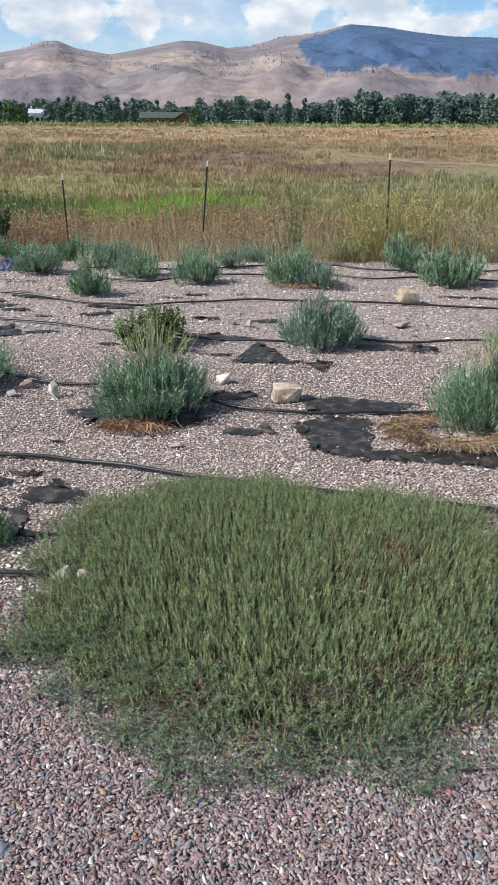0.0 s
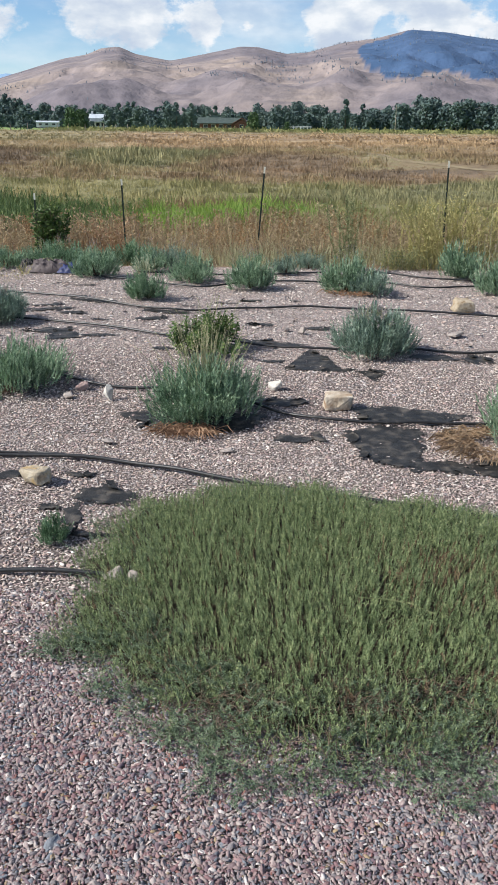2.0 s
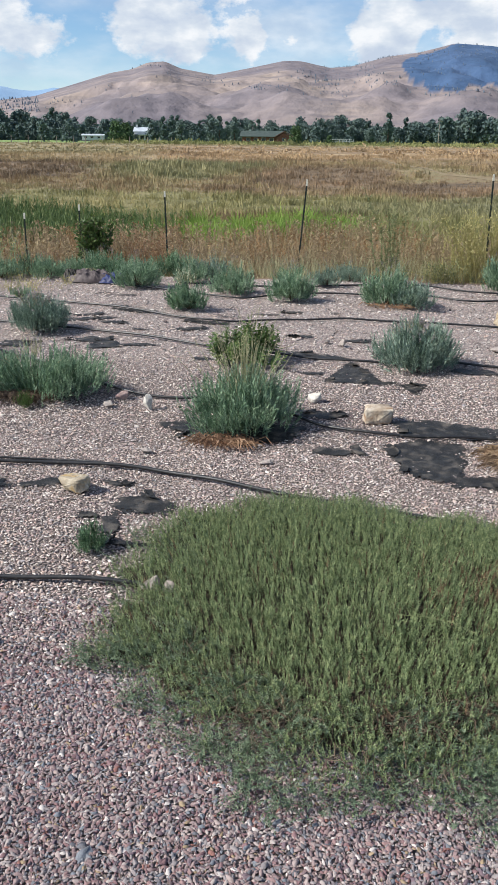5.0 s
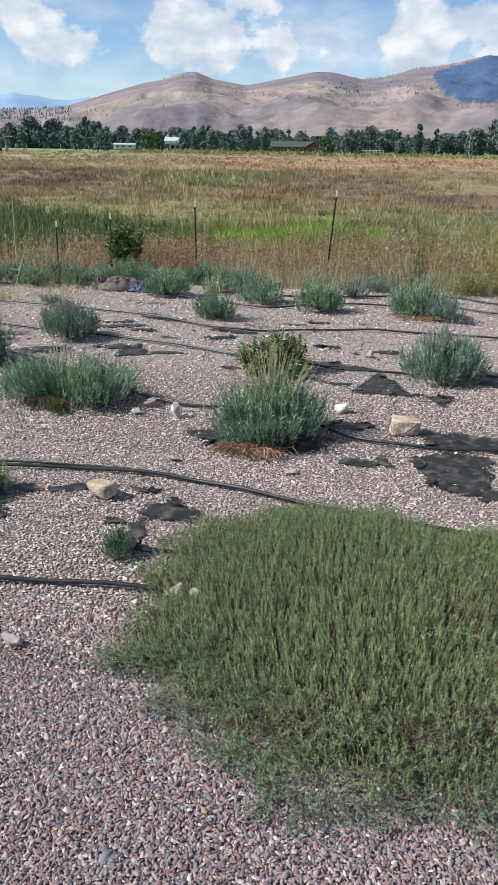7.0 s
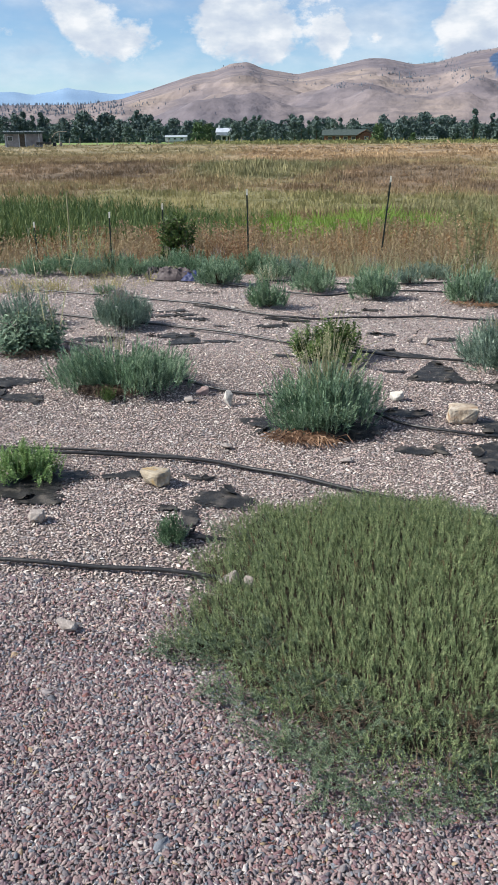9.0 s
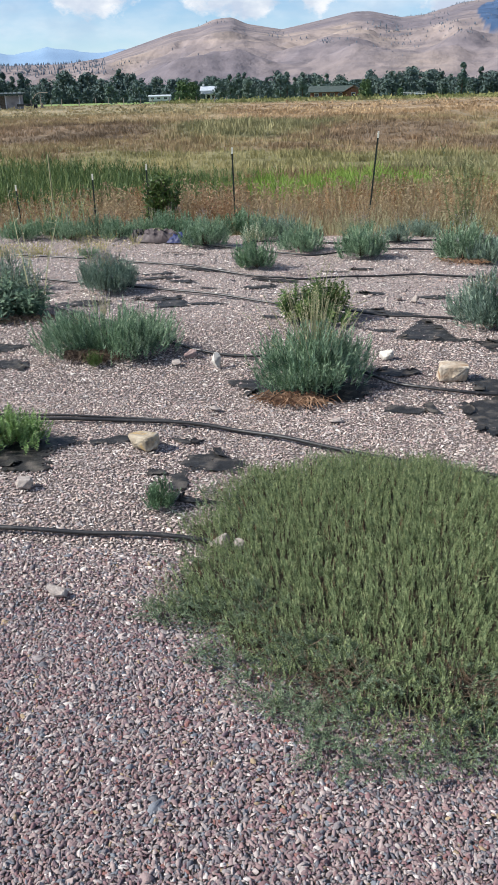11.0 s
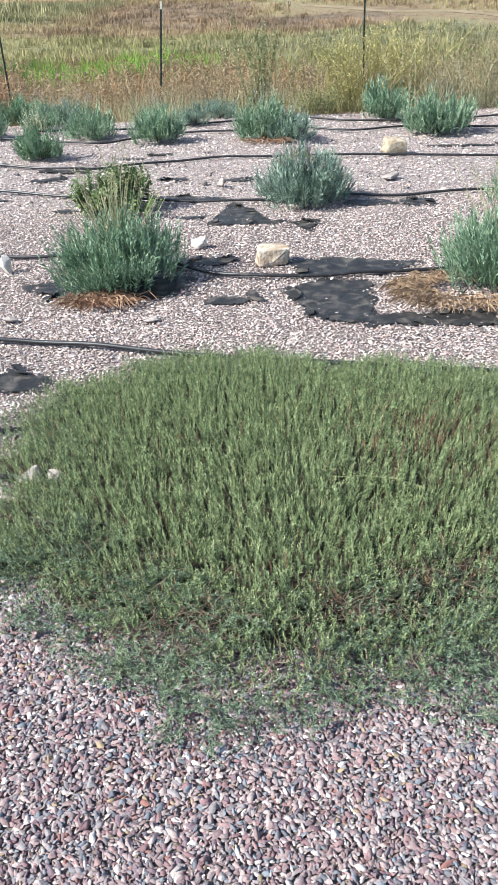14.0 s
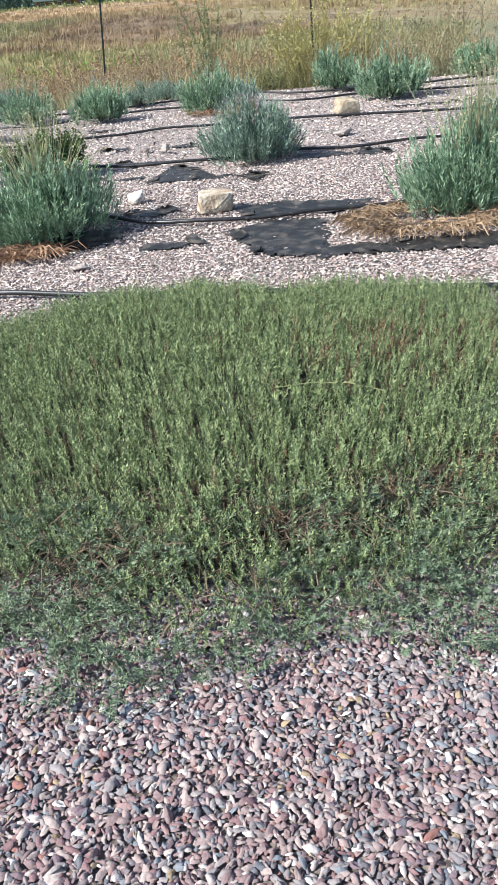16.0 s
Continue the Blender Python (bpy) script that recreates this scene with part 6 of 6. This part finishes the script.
def build_weeds():
    weed("tall_weed", "tall thin branching weed behind the lavender", 0.45, 9.35, 1.05, 301, 8, 0.06, "weedgreen", "weedgreen", 150, 0.028, 0.14, 0.006)
    weed("tall_weed", "tall thin branching weed behind the lavender", 0.62, 9.5, 0.85, 302, 4, 0.05, "olive", "stalk", 50, 0.024, 0.16, 0.005)
    weed("yellow_weed", "big airy yellow-green weed by the fence", 1.50, 10.0, 0.84, 303, 60, 0.17, "mustard", "mustard", 44, 0.032, 0.32, 0.005)
    weed("yellow_weed", "big airy yellow-green weed by the fence", 1.90, 10.15, 0.92, 304, 60, 0.20, "mustard", "mustard", 44, 0.032, 0.32, 0.005)
    weed("low_green_weed", "bushy green weed at the bed edge", 1.10, 9.75, 0.28, 305, 50, 0.2, "weedgreen", "mustard", 22, 0.03, 0.45, 0.004)
    weed("dark_shrub", "small dark green shrub by the fence", -3.36, 10.7, 0.92, 306, 34, 0.085, "broad", "twig", 150, 0.07, 0.10, 0.006)
    weed("dry_weed_clump", "rust-coloured dry weed clump by the fence", -2.6, 10.9, 0.7, 307, 60, 0.18, "straw", "straw", 22, 0.035, 0.3, 0.004)
    weed("dry_weed_clump", "rust-coloured dry weed clump by the fence", -3.95, 10.5, 0.5, 308, 40, 0.14, "straw", "straw", 22, 0.03, 0.3, 0.004)
    weed("dry_weed_clump", "tall brown dry weed clump by the fence", 2.6, 9.9, 0.85, 309, 50, 0.3, "weed", "stalk", 22, 0.035, 0.25, 0.005)
    weed("dry_weed_clump", "tall brown dry weed clump by the fence", 3.3, 10.1, 0.9, 310, 50, 0.3, "weed", "stalk", 22, 0.035, 0.25, 0.005)
    weed("thistle_stalk", "tall dry yellow branching stalk over the thistle", -2.80, 5.60, 0.95, 311, 3, 0.03, "pale", "stalk", 30, 0.022, 0.35, 0.006)
    weed("flowering_weed", "green weed with small yellow flowers at the bed edge", -4.25, 9.35, 0.55, 312, 30, 0.2, "mustard", "lavgreen", 22, 0.03, 0.3, 0.004)
    weed("dry_sprig", "single dry stalk standing in the gravel", -0.86, 5.6, 0.32, 313, 1, 0.01, "stalk", "stalk", 10, 0.012, 0.05, 0.003)

    rng = np.random.default_rng(321)
    p = np.column_stack([rng.uniform(-5.2, -3.0, 260), rng.uniform(7.6, 9.2, 260)])
    p = p[bumps(p[:, 0], p[:, 1], 2.0) > rng.uniform(-0.6, 0.9, 260)]
    meadow("gravel_weeds", "sparse low yellow-green weeds in the gravel", "weeds", M["mustard"], [tuft(rng, 8, 0.13, 0.10, 0.004, seeds=3, head=0.014) for _ in range(4)], p, rng.uniform(0.5, 1.2, len(p)), 322, 0.4)


build_weeds()


# ---- drip tubes ----
def catmull(pts, n=10):
    P = np.asarray(pts, float)
    P = np.concatenate([[2 * P[0] - P[1]], P, [2 * P[-1] - P[-2]]])
    out = []
    for i in range(1, len(P) - 2):
        for t in np.arange(n) / n:
            a, b, c, d = P[i - 1:i + 3]
            out.append(0.5 * (2 * b + (c - a) * t + (2 * a - 5 * b + 4 * c - d) * t * t + (3 * b - a - 3 * c + d) * t ** 3))
    out.append(P[-2])
    return np.array(out)


def tube(pts, r=0.0092, lift=0.0):
    c = catmull(pts)
    z = gz(c[:, 0], c[:, 1]) + r + 0.004 + lift + 0.004 * np.sin(np.arange(len(c)) * 0.37)
    V, F = stick(np.column_stack([c, z]), r, 8)
    ob = obj_np("drip_tube", V, F, M["tube"], smooth=True)
    tagged(ob, "black plastic drip irrigation tube on the gravel", "hose", "drip irrigation tubes")
    return ob


def build_tubes():
    tube([(-3.0, 2.28), (-2.2, 2.36), (-1.47, 2.40), (-1.15, 2.43), (-0.80, 2.45), (-0.3, 2.42)], 0.0090)
    tube([(-3.4, 3.30), (-2.4, 3.44), (-1.8, 3.47), (-1.38, 3.53), (-1.0, 3.53), (-0.7, 3.47), (-0.38, 3.37), (0.1, 3.22), (0.55, 3.11), (0.9, 3.01), (1.4, 2.92), (2.4, 2.85)], 0.0100)
    tube([(-3.4, 3.36), (-2.4, 3.50), (-1.8, 3.53), (-1.4, 3.575), (-1.15, 3.56), (-0.95, 3.535)], 0.006)
    tube([(-3.9, 6.3), (-2.9, 5.86), (-2.54, 5.63), (-1.7, 5.03), (-1.34, 4.78), (-0.99, 4.70), (-0.72, 4.70), (-0.36, 4.51), (-0.1, 4.30), (0.17, 4.19), (0.5, 4.17), (0.78, 4.18), (1.3, 4.2), (2.3, 4.0)])
    tube([(-3.9, 6.85), (-3.09, 6.72), (-2.4, 6.54), (-2.03, 6.47), (-1.5, 6.28), (-1.0, 6.07), (-0.38, 5.89), (-0.02, 5.80), (0.40, 5.78), (0.77, 5.83), (1.21, 5.76), (1.78, 5.84), (2.9, 5.8)])
    tube([(-4.2, 8.0), (-2.8, 7.66), (-2.15, 7.43), (-1.5, 7.13), (-1.12, 7.02), (-0.86, 7.06), (-0.45, 7.18), (-0.05, 7.25), (0.36, 7.22), (1.14, 7.10), (2.33, 6.93), (3.6, 6.8)])
    tube([(-2.6, 8.75), (-1.76, 8.52), (-1.3, 8.25), (-1.02, 8.2), (-0.7, 8.40), (-0.37, 8.58), (0.25, 8.55), (0.6, 8.5), (0.9, 8.62), (1.27, 8.40), (1.8, 8.56), (2.6, 8.30), (3.8, 8.2)])
    tube([(-1.9, 9.0), (-0.8, 8.98), (-0.2, 9.05), (0.4, 9.2), (0.93, 9.14), (1.41, 8.93), (2.0, 8.85), (2.6, 8.9), (3.6, 9.1)])


build_tubes()


# ---- rocks ----
def rock(name, label, x, y, sx, sy, sz, material, seed, rz=0.0, boxy=0.5, sink=0.15, flare=0.0):
    """A broken stone: the hull of a few corners, its edges worn and its faces pitted."""
    rng = np.random.default_rng(seed + 900)
    bm = bmesh.new()
    if boxy > 0.45:
        pts = [np.array((a, e, f)) * rng.uniform(0.74 if boxy > 0.55 else 0.5, 0.96, 3) for a in (-1, 1) for e in (-1, 1) for f in (-1, 1)]
        pts += [np.array((a, 0, 0)) + rng.normal(0, 0.12, 3) for a in (-1.02, 1.02)] + [np.array((0, a, 0)) + rng.normal(0, 0.12, 3) for a in (-1, 1)]
    else:
        v = rng.normal(size=(13, 3))
        v /= np.linalg.norm(v, axis=1)[:, None]
        pts = list(v / np.maximum(np.abs(v).max(axis=1)[:, None], 0.72) * rng.uniform(0.82, 1.0, (13, 1)))
    for p in pts:
        bm.verts.new(Vector(p))
    hull = bmesh.ops.convex_hull(bm, input=bm.verts[:])
    bmesh.ops.delete(bm, geom=list({g for g in hull["geom_interior"] if isinstance(g, bmesh.types.BMVert)}), context="VERTS")
    bmesh.ops.dissolve_limit(bm, angle_limit=radians(14), verts=bm.verts[:], edges=bm.edges[:])
    bmesh.ops.bevel(bm, geom=bm.edges[:], offset=0.14 if boxy > 0.45 else 0.24 if boxy < 0.25 else 0.10, segments=3, affect="EDGES", profile=0.5, clamp_overlap=True)
    bmesh.ops.triangulate(bm, faces=bm.faces[:])
    bmesh.ops.subdivide_edges(bm, edges=bm.edges[:], cuts=1, use_grid_fill=True)
    for v in bm.verts:
        p = v.co.copy()
        k = 1.03 + 0.10 * noise.fractal(p * 1.9 + Vector((seed * 3.7, 0, 0)), 0.8, 2.0, 4) + 0.035 * noise.noise(p * 7 + Vector((0, seed, 0)))
        w = k * (1 + flare * p.z)
        v.co = Vector((p.x * w * sx / 2, p.y * w * sy / 2, p.z * k * sz / 2 + sz * (0.5 - sink)))
    ob = part(name, bm, material, smooth=True)
    ob.matrix_world = pose(x, y, float(gz(x, y)), 0, 0, rz)
    tagged(ob, label, "rock")


def build_rocks():
    rock("rock", "blocky buff sandstone rock on the gravel", 0.225, 4.43, 0.175, 0.12, 0.105, M["sandstone"], 1, 6, 0.6)
    rock("rock", "yellow lichen-stained rock beside the drip tube", -1.185, 3.24, 0.15, 0.115, 0.088, M["yellowrock"], 33, -34, 0.5, 0.16, 0.08)
    rock("rock", "upright white stone leaning by the tube", -1.15, 4.50, 0.062, 0.05, 0.105, M["whiterock"], 3, 15, 0.1)
    rock("rock", "rounded white stone on the gravel", -0.155, 4.76, 0.10, 0.08, 0.075, M["whiterock"], 4, 0, 0.2)
    rock("rock", "pale buff boulder beyond the drip tube", 1.42, 7.18, 0.21, 0.15, 0.15, M["dullrock"], 5, 12, 0.5)
    rock("rock", "pink rounded stone under the tube", -1.36, 4.68, 0.085, 0.06, 0.06, M["pinkrock"], 6, 10, 0.2)
    rock("rock", "flat grey stone on the gravel", -1.40, 4.52, 0.075, 0.06, 0.04, M["greyrock"], 7, 0, 0.3)
    rock("rock", "pale stone nestled in the creeping thyme", -0.645, 2.43, 0.085, 0.06, 0.085, M["greyrock"], 12, 0, 0.3)
    rock("rock", "pale stone nestled in the creeping thyme", -0.565, 2.405, 0.06, 0.045, 0.08, M["greyrock"], 9, 0, 0.3)
    rock("rock", "white block stone on the gravel", -1.545, 2.755, 0.07, 0.06, 0.055, M["greyrock"], 10, 12, 0.5)
    rock("rock", "flat grey stone on the gravel", -1.10, 2.06, 0.085, 0.055, 0.035, M["greyrock"], 11, 5, 0.3)
    rock("rock", "small pale stone on the gravel", -0.36, 3.72, 0.07, 0.055, 0.028, M["greyrock"], 12, 20, 0.3)
    rock("rock", "small grey stone on the gravel", -0.98, 3.78, 0.06, 0.05, 0.03, M["greyrock"], 13, 0, 0.3)
    rock("rock", "small pale stone behind the leafy plant", 0.0, 6.32, 0.075, 0.06, 0.07, M["greyrock"], 14, 0, 0.4)
    rock("rock", "flat grey stone beyond the drip line", 1.20, 6.28, 0.15, 0.11, 0.05, M["greyrock"], 15, 10, 0.3)
    rock("rock", "small pale stone behind the leafy plant", -0.13, 6.40, 0.05, 0.04, 0.04, M["greyrock"], 16, 40, 0.4)


build_rocks()


# ---- dead stems ----
def straw_heap(x, y, R, n, seed, material, label, ring=False, flat=0.6):
    rng = np.random.default_rng(seed)
    ch = []
    for _ in range(n):
        a = rng.uniform(0, 6.28)
        r = R * (rng.uniform(0.5, 1.0) if ring else rng.uniform(0, 1.0))
        c = np.array([math.cos(a) * r, math.sin(a) * r * flat])
        d, L = rng.normal(a, 0.7), rng.uniform(0.03, 0.11)
        e = c + np.array([math.cos(d), math.sin(d) * 0.7]) * L
        z0, z1 = rng.uniform(0.01, 0.05), rng.uniform(0.004, 0.03)
        w = rng.uniform(0.6, 1.9)
        ch.append(blade_strip([(*c, z0), (*((c + e) / 2 + rng.normal(0, 0.012, 2)), max(z0, z1) + 0.01), (*e, z1)], [0.003 * w, 0.0045 * w, 0.002 * w]))
    V, F = joined(ch)
    ob = obj_np("dead_stems", V, F, material)
    ob.location = (x, y, float(gz(x, y)))
    tagged(ob, label, "plant litter", kind="stuff")


def build_straw():
    straw_heap(1.08, 3.86, 0.34, 1300, 401, M["tanstraw"], "tan and rust dead stems ringing the green lavender", True, 0.7)
    straw_heap(-0.60, 3.93, 0.17, 300, 402, M["redstraw"], "rust-brown dead stems before the large lavender", False, 0.3)
    straw_heap(-2.80, 5.28, 0.30, 160, 403, M["twig"], "dry brown stems under the thistle", False, 0.5)
    straw_heap(0.42, 7.86, 0.22, 110, 404, M["straw"], "brown dead stems under the back lavender", False, 0.4)
    straw_heap(-1.95, 4.52, 0.16, 520, 405, M["deadbrown"], "brown dead stems in the sprawling lavender", False, 0.4)


build_straw()


# ---- tarp ----
def build_tarp():
    root = new("crumpled_tarp")
    root.location = (-2.88, 8.98, float(gz(-2.88, 8.98)))
    for nm, mt, cx, rx, ry, h, seed in (("brown_sheet", "tarp", -0.02, 0.30, 0.17, 0.13, 5.0), ("blue_sheet", "blue", 0.25, 0.25, 0.18, 0.095, 9.0), ("dark_fold", "fabric", -0.25, 0.10, 0.10, 0.13, 13.0), ("pale_fold", "stalk", -0.02, 0.10, 0.05, 0.145, 17.0)):
        bm = bmesh.new()
        bmesh.ops.create_grid(bm, x_segments=48, y_segments=30, size=1)
        for v in bm.verts:
            q = math.hypot(v.co.x, v.co.y)
            f = max(0.0, 1 - q ** 3)
            p = Vector((v.co.x * 1.9 + v.co.y * 1.0, v.co.y * 1.5 - v.co.x * 0.7, seed))
            crease = abs(noise.noise(p)) + 0.45 * abs(noise.noise(p * 2.1)) + 0.12 * abs(noise.noise(p * 4.3))
            z = h * f ** 0.6 * (1.12 - 0.95 * crease)
            k = 1.0 / q if q > 1 else 1
            v.co = Vector((cx + v.co.x * rx * k, v.co.y * ry * k, max(0.003, z)))
        part(nm, bm, M[mt], root, {"tarp": "faded brown sheet", "blue": "bright blue sheet", "fabric": "dark fold", "stalk": "pale fold along the top"}[mt])
    tagged(root, "crumpled brown and blue tarp heaped on gravel", "tarp")


build_tarp()


# ---- steel posts ----
def tpost(x, y, top, lean_x=0.0, cane=False):
    z0 = float(gz(x, y)) - 0.25
    H = top - z0
    root = new("fence_stake" if cane else "steel_fence_post")
    if cane:
        V, F = stick([(0, 0, 0), (0.006, 0, H * 0.5), (0.0, 0, H)], [0.012, 0.011, 0.009], 6)
        obj_np("cane", V, F, M["cane"], root)
        tagged(root, "thin bamboo stake in the fence line", "stake")
    else:
        bm = bmesh.new()
        box(bm, -0.010, 0.010, 0.0, 0.005, 0, H)
        box(bm, -0.0025, 0.0025, 0.005, 0.030, 0, H)
        part("post_body", bm, M["post"], root)
        bm = bmesh.new()
        box(bm, -0.0112, 0.0112, -0.0015, 0.0065, H - 0.075, H + 0.001)
        box(bm, -0.004, 0.004, 0.0065, 0.0312, H - 0.075, H + 0.001)
        part("painted_tip", bm, M["tip"], root, "cream painted tip")
        for k in range(12):
            part("stud", box(bmesh.new(), -0.006, 0.006, -0.007, -0.0005, H - 0.14 - k * 0.085, H - 0.12 - k * 0.085), M["post"], root)
        tagged(root, "dark green steel T-post with a cream tip", "fence post", "steel posts of the fence")
    root.matrix_world = pose(x, y, z0, 0, lean_x, 8)


def build_posts():
    tpost(-0.66, 10.6, 1.08, 4.5)
    tpost(-2.35, 10.6, 0.91, -1.2)
    tpost(-3.54, 10.6, 0.72, 0.4)
    tpost(-4.30, 10.6, 0.60, 0.6)
    tpost(1.75, 10.6, 1.17, -1.0)
    tpost(-5.38, 10.6, 0.46, -1.2)
    tpost(-4.86, 10.5, 0.86, 0.8, cane=True)
    tpost(4.2, 10.6, 1.2, 0.0)


build_posts()


# ---- gravel ----
def stone_templates(rng, n, sides, cap):
    """Worn chips about 1 long: an uneven belly, a smaller uneven crown and, under the larger ones, a blunt foot."""
    out = []
    for _ in range(n):
        a = (np.arange(sides) + rng.uniform(-0.28, 0.28, sides)) * 2 * math.pi / sides
        r, wide = rng.uniform(0.42, 0.60, sides), rng.uniform(0.42, 0.82)
        belly = np.stack([np.cos(a) * r * 1.25, np.sin(a) * r * wide, rng.normal(-0.02, 0.06, sides)], 1)
        c = (np.arange(cap) + rng.uniform(-0.2, 0.2, cap)) * 2 * math.pi / cap + rng.uniform(0, 6.28)
        h = rng.uniform(0.17, 0.30)
        crown = np.stack([np.cos(c) * rng.uniform(0.20, 0.38, cap) * 1.25, np.sin(c) * rng.uniform(0.20, 0.38, cap) * wide, h + rng.normal(0, 0.06, cap)], 1)
        V = np.concatenate([belly, crown])
        F, i, j = [], 0, int(np.argmin(np.abs(np.angle(np.exp(1j * (c - a[0]))))))
        j0 = j
        di = dj = 0
        while di < sides or dj < cap:
            if dj >= cap or (di < sides and (di + 1) / sides <= (dj + 1) / cap):
                F.append([(i + di) % sides, (i + di + 1) % sides, sides + (j0 + dj) % cap])
                di += 1
            else:
                F.append([(i + di) % sides, sides + (j0 + dj + 1) % cap, sides + (j0 + dj) % cap])
                dj += 1
        F += [[sides, sides + k, sides + k + 1] for k in range(1, cap - 1)]
        out.append((V, np.array(F)))
    return out


def gravel_zone(rng, x0, x1, y0, y1, s, size, templates, thin=1.0, tilt=0.36):
    gx, gy = np.meshgrid(np.arange(x0, x1, s), np.arange(y0, y1, s), indexing="ij")
    x = (gx + rng.uniform(-0.6, 0.6, gx.shape) * s).ravel()
    y = (gy + rng.uniform(-0.6, 0.6, gx.shape) * s).ravel()
    q = thyme_rim(x, y)
    keep = (q > thyme_limit(x, y) - 0.07) & (rng.random(len(x)) < thin)
    f = on_fabric(x, y)
    keep &= (f < 0.02) | (rng.random(len(x)) < 0.07 + 0.16 * (bumps(x, y, 7) > 0.4) + 0.75 * np.exp(-np.clip(f, 0, 2) * 6))
    keep &= np.minimum(y * 0.34 + 0.26 - x, x + 0.54 * y + 0.42) > -0.7 * rng.random(len(x)) ** 2.2
    x, y = x[keep], y[keep]
    sz = size * np.exp(rng.normal(0, 0.28, len(x)))
    z = gz(x, y) - 0.006 + rng.uniform(-0.3, 0.45, len(x)) * size * 0.5
    sc = np.column_stack([sz, sz, sz])
    return spread(templates, np.column_stack([x, y, z]), rng.uniform(0, 6.28, len(x)), np.abs(rng.normal(0, tilt, len(x))), sc, rng)


def build_gravel():
    rng = np.random.default_rng(77)
    fine, coarse, octa = stone_templates(rng, 30, 6, 4), stone_templates(rng, 20, 5, 3), stone_templates(rng, 20, 5, 2)
    near = [gravel_zone(rng, -1.9, 1.5, 0.76, 1.95, 0.0071, 0.0108, fine, tilt=0.42),
            gravel_zone(rng, -1.9, 1.5, 0.76, 1.95, 0.034, 0.0150, fine, 0.6),
            gravel_zone(rng, -2.5, 1.9, 1.95, 2.35, 0.0098, 0.0118, coarse, tilt=0.45)]
    V, F = joined(near)
    tagged(obj_np("gravel", V, F, M["stone"], smooth=True), "mixed pink, grey and white crushed gravel", "gravel", kind="stuff")
    mid = [gravel_zone(rng, -2.5, 1.9, 2.05, 2.8, 0.0112, 0.0114, octa),
           gravel_zone(rng, -2.9, 2.2, 2.8, 3.9, 0.0112, 0.0108, octa),
           gravel_zone(rng, -3.9, 2.7, 3.9, 5.8, 0.0145, 0.0122, octa),
           gravel_zone(rng, -5.6, 4.6, 5.8, 9.8, 0.040, 0.020, octa, tilt=0.3)]
    V, F = joined(mid)
    tagged(obj_np("gravel", V, F, M["chip"], smooth=True), "fine tan and grey gravel between the lavender rows", "gravel", kind="stuff")


build_gravel()
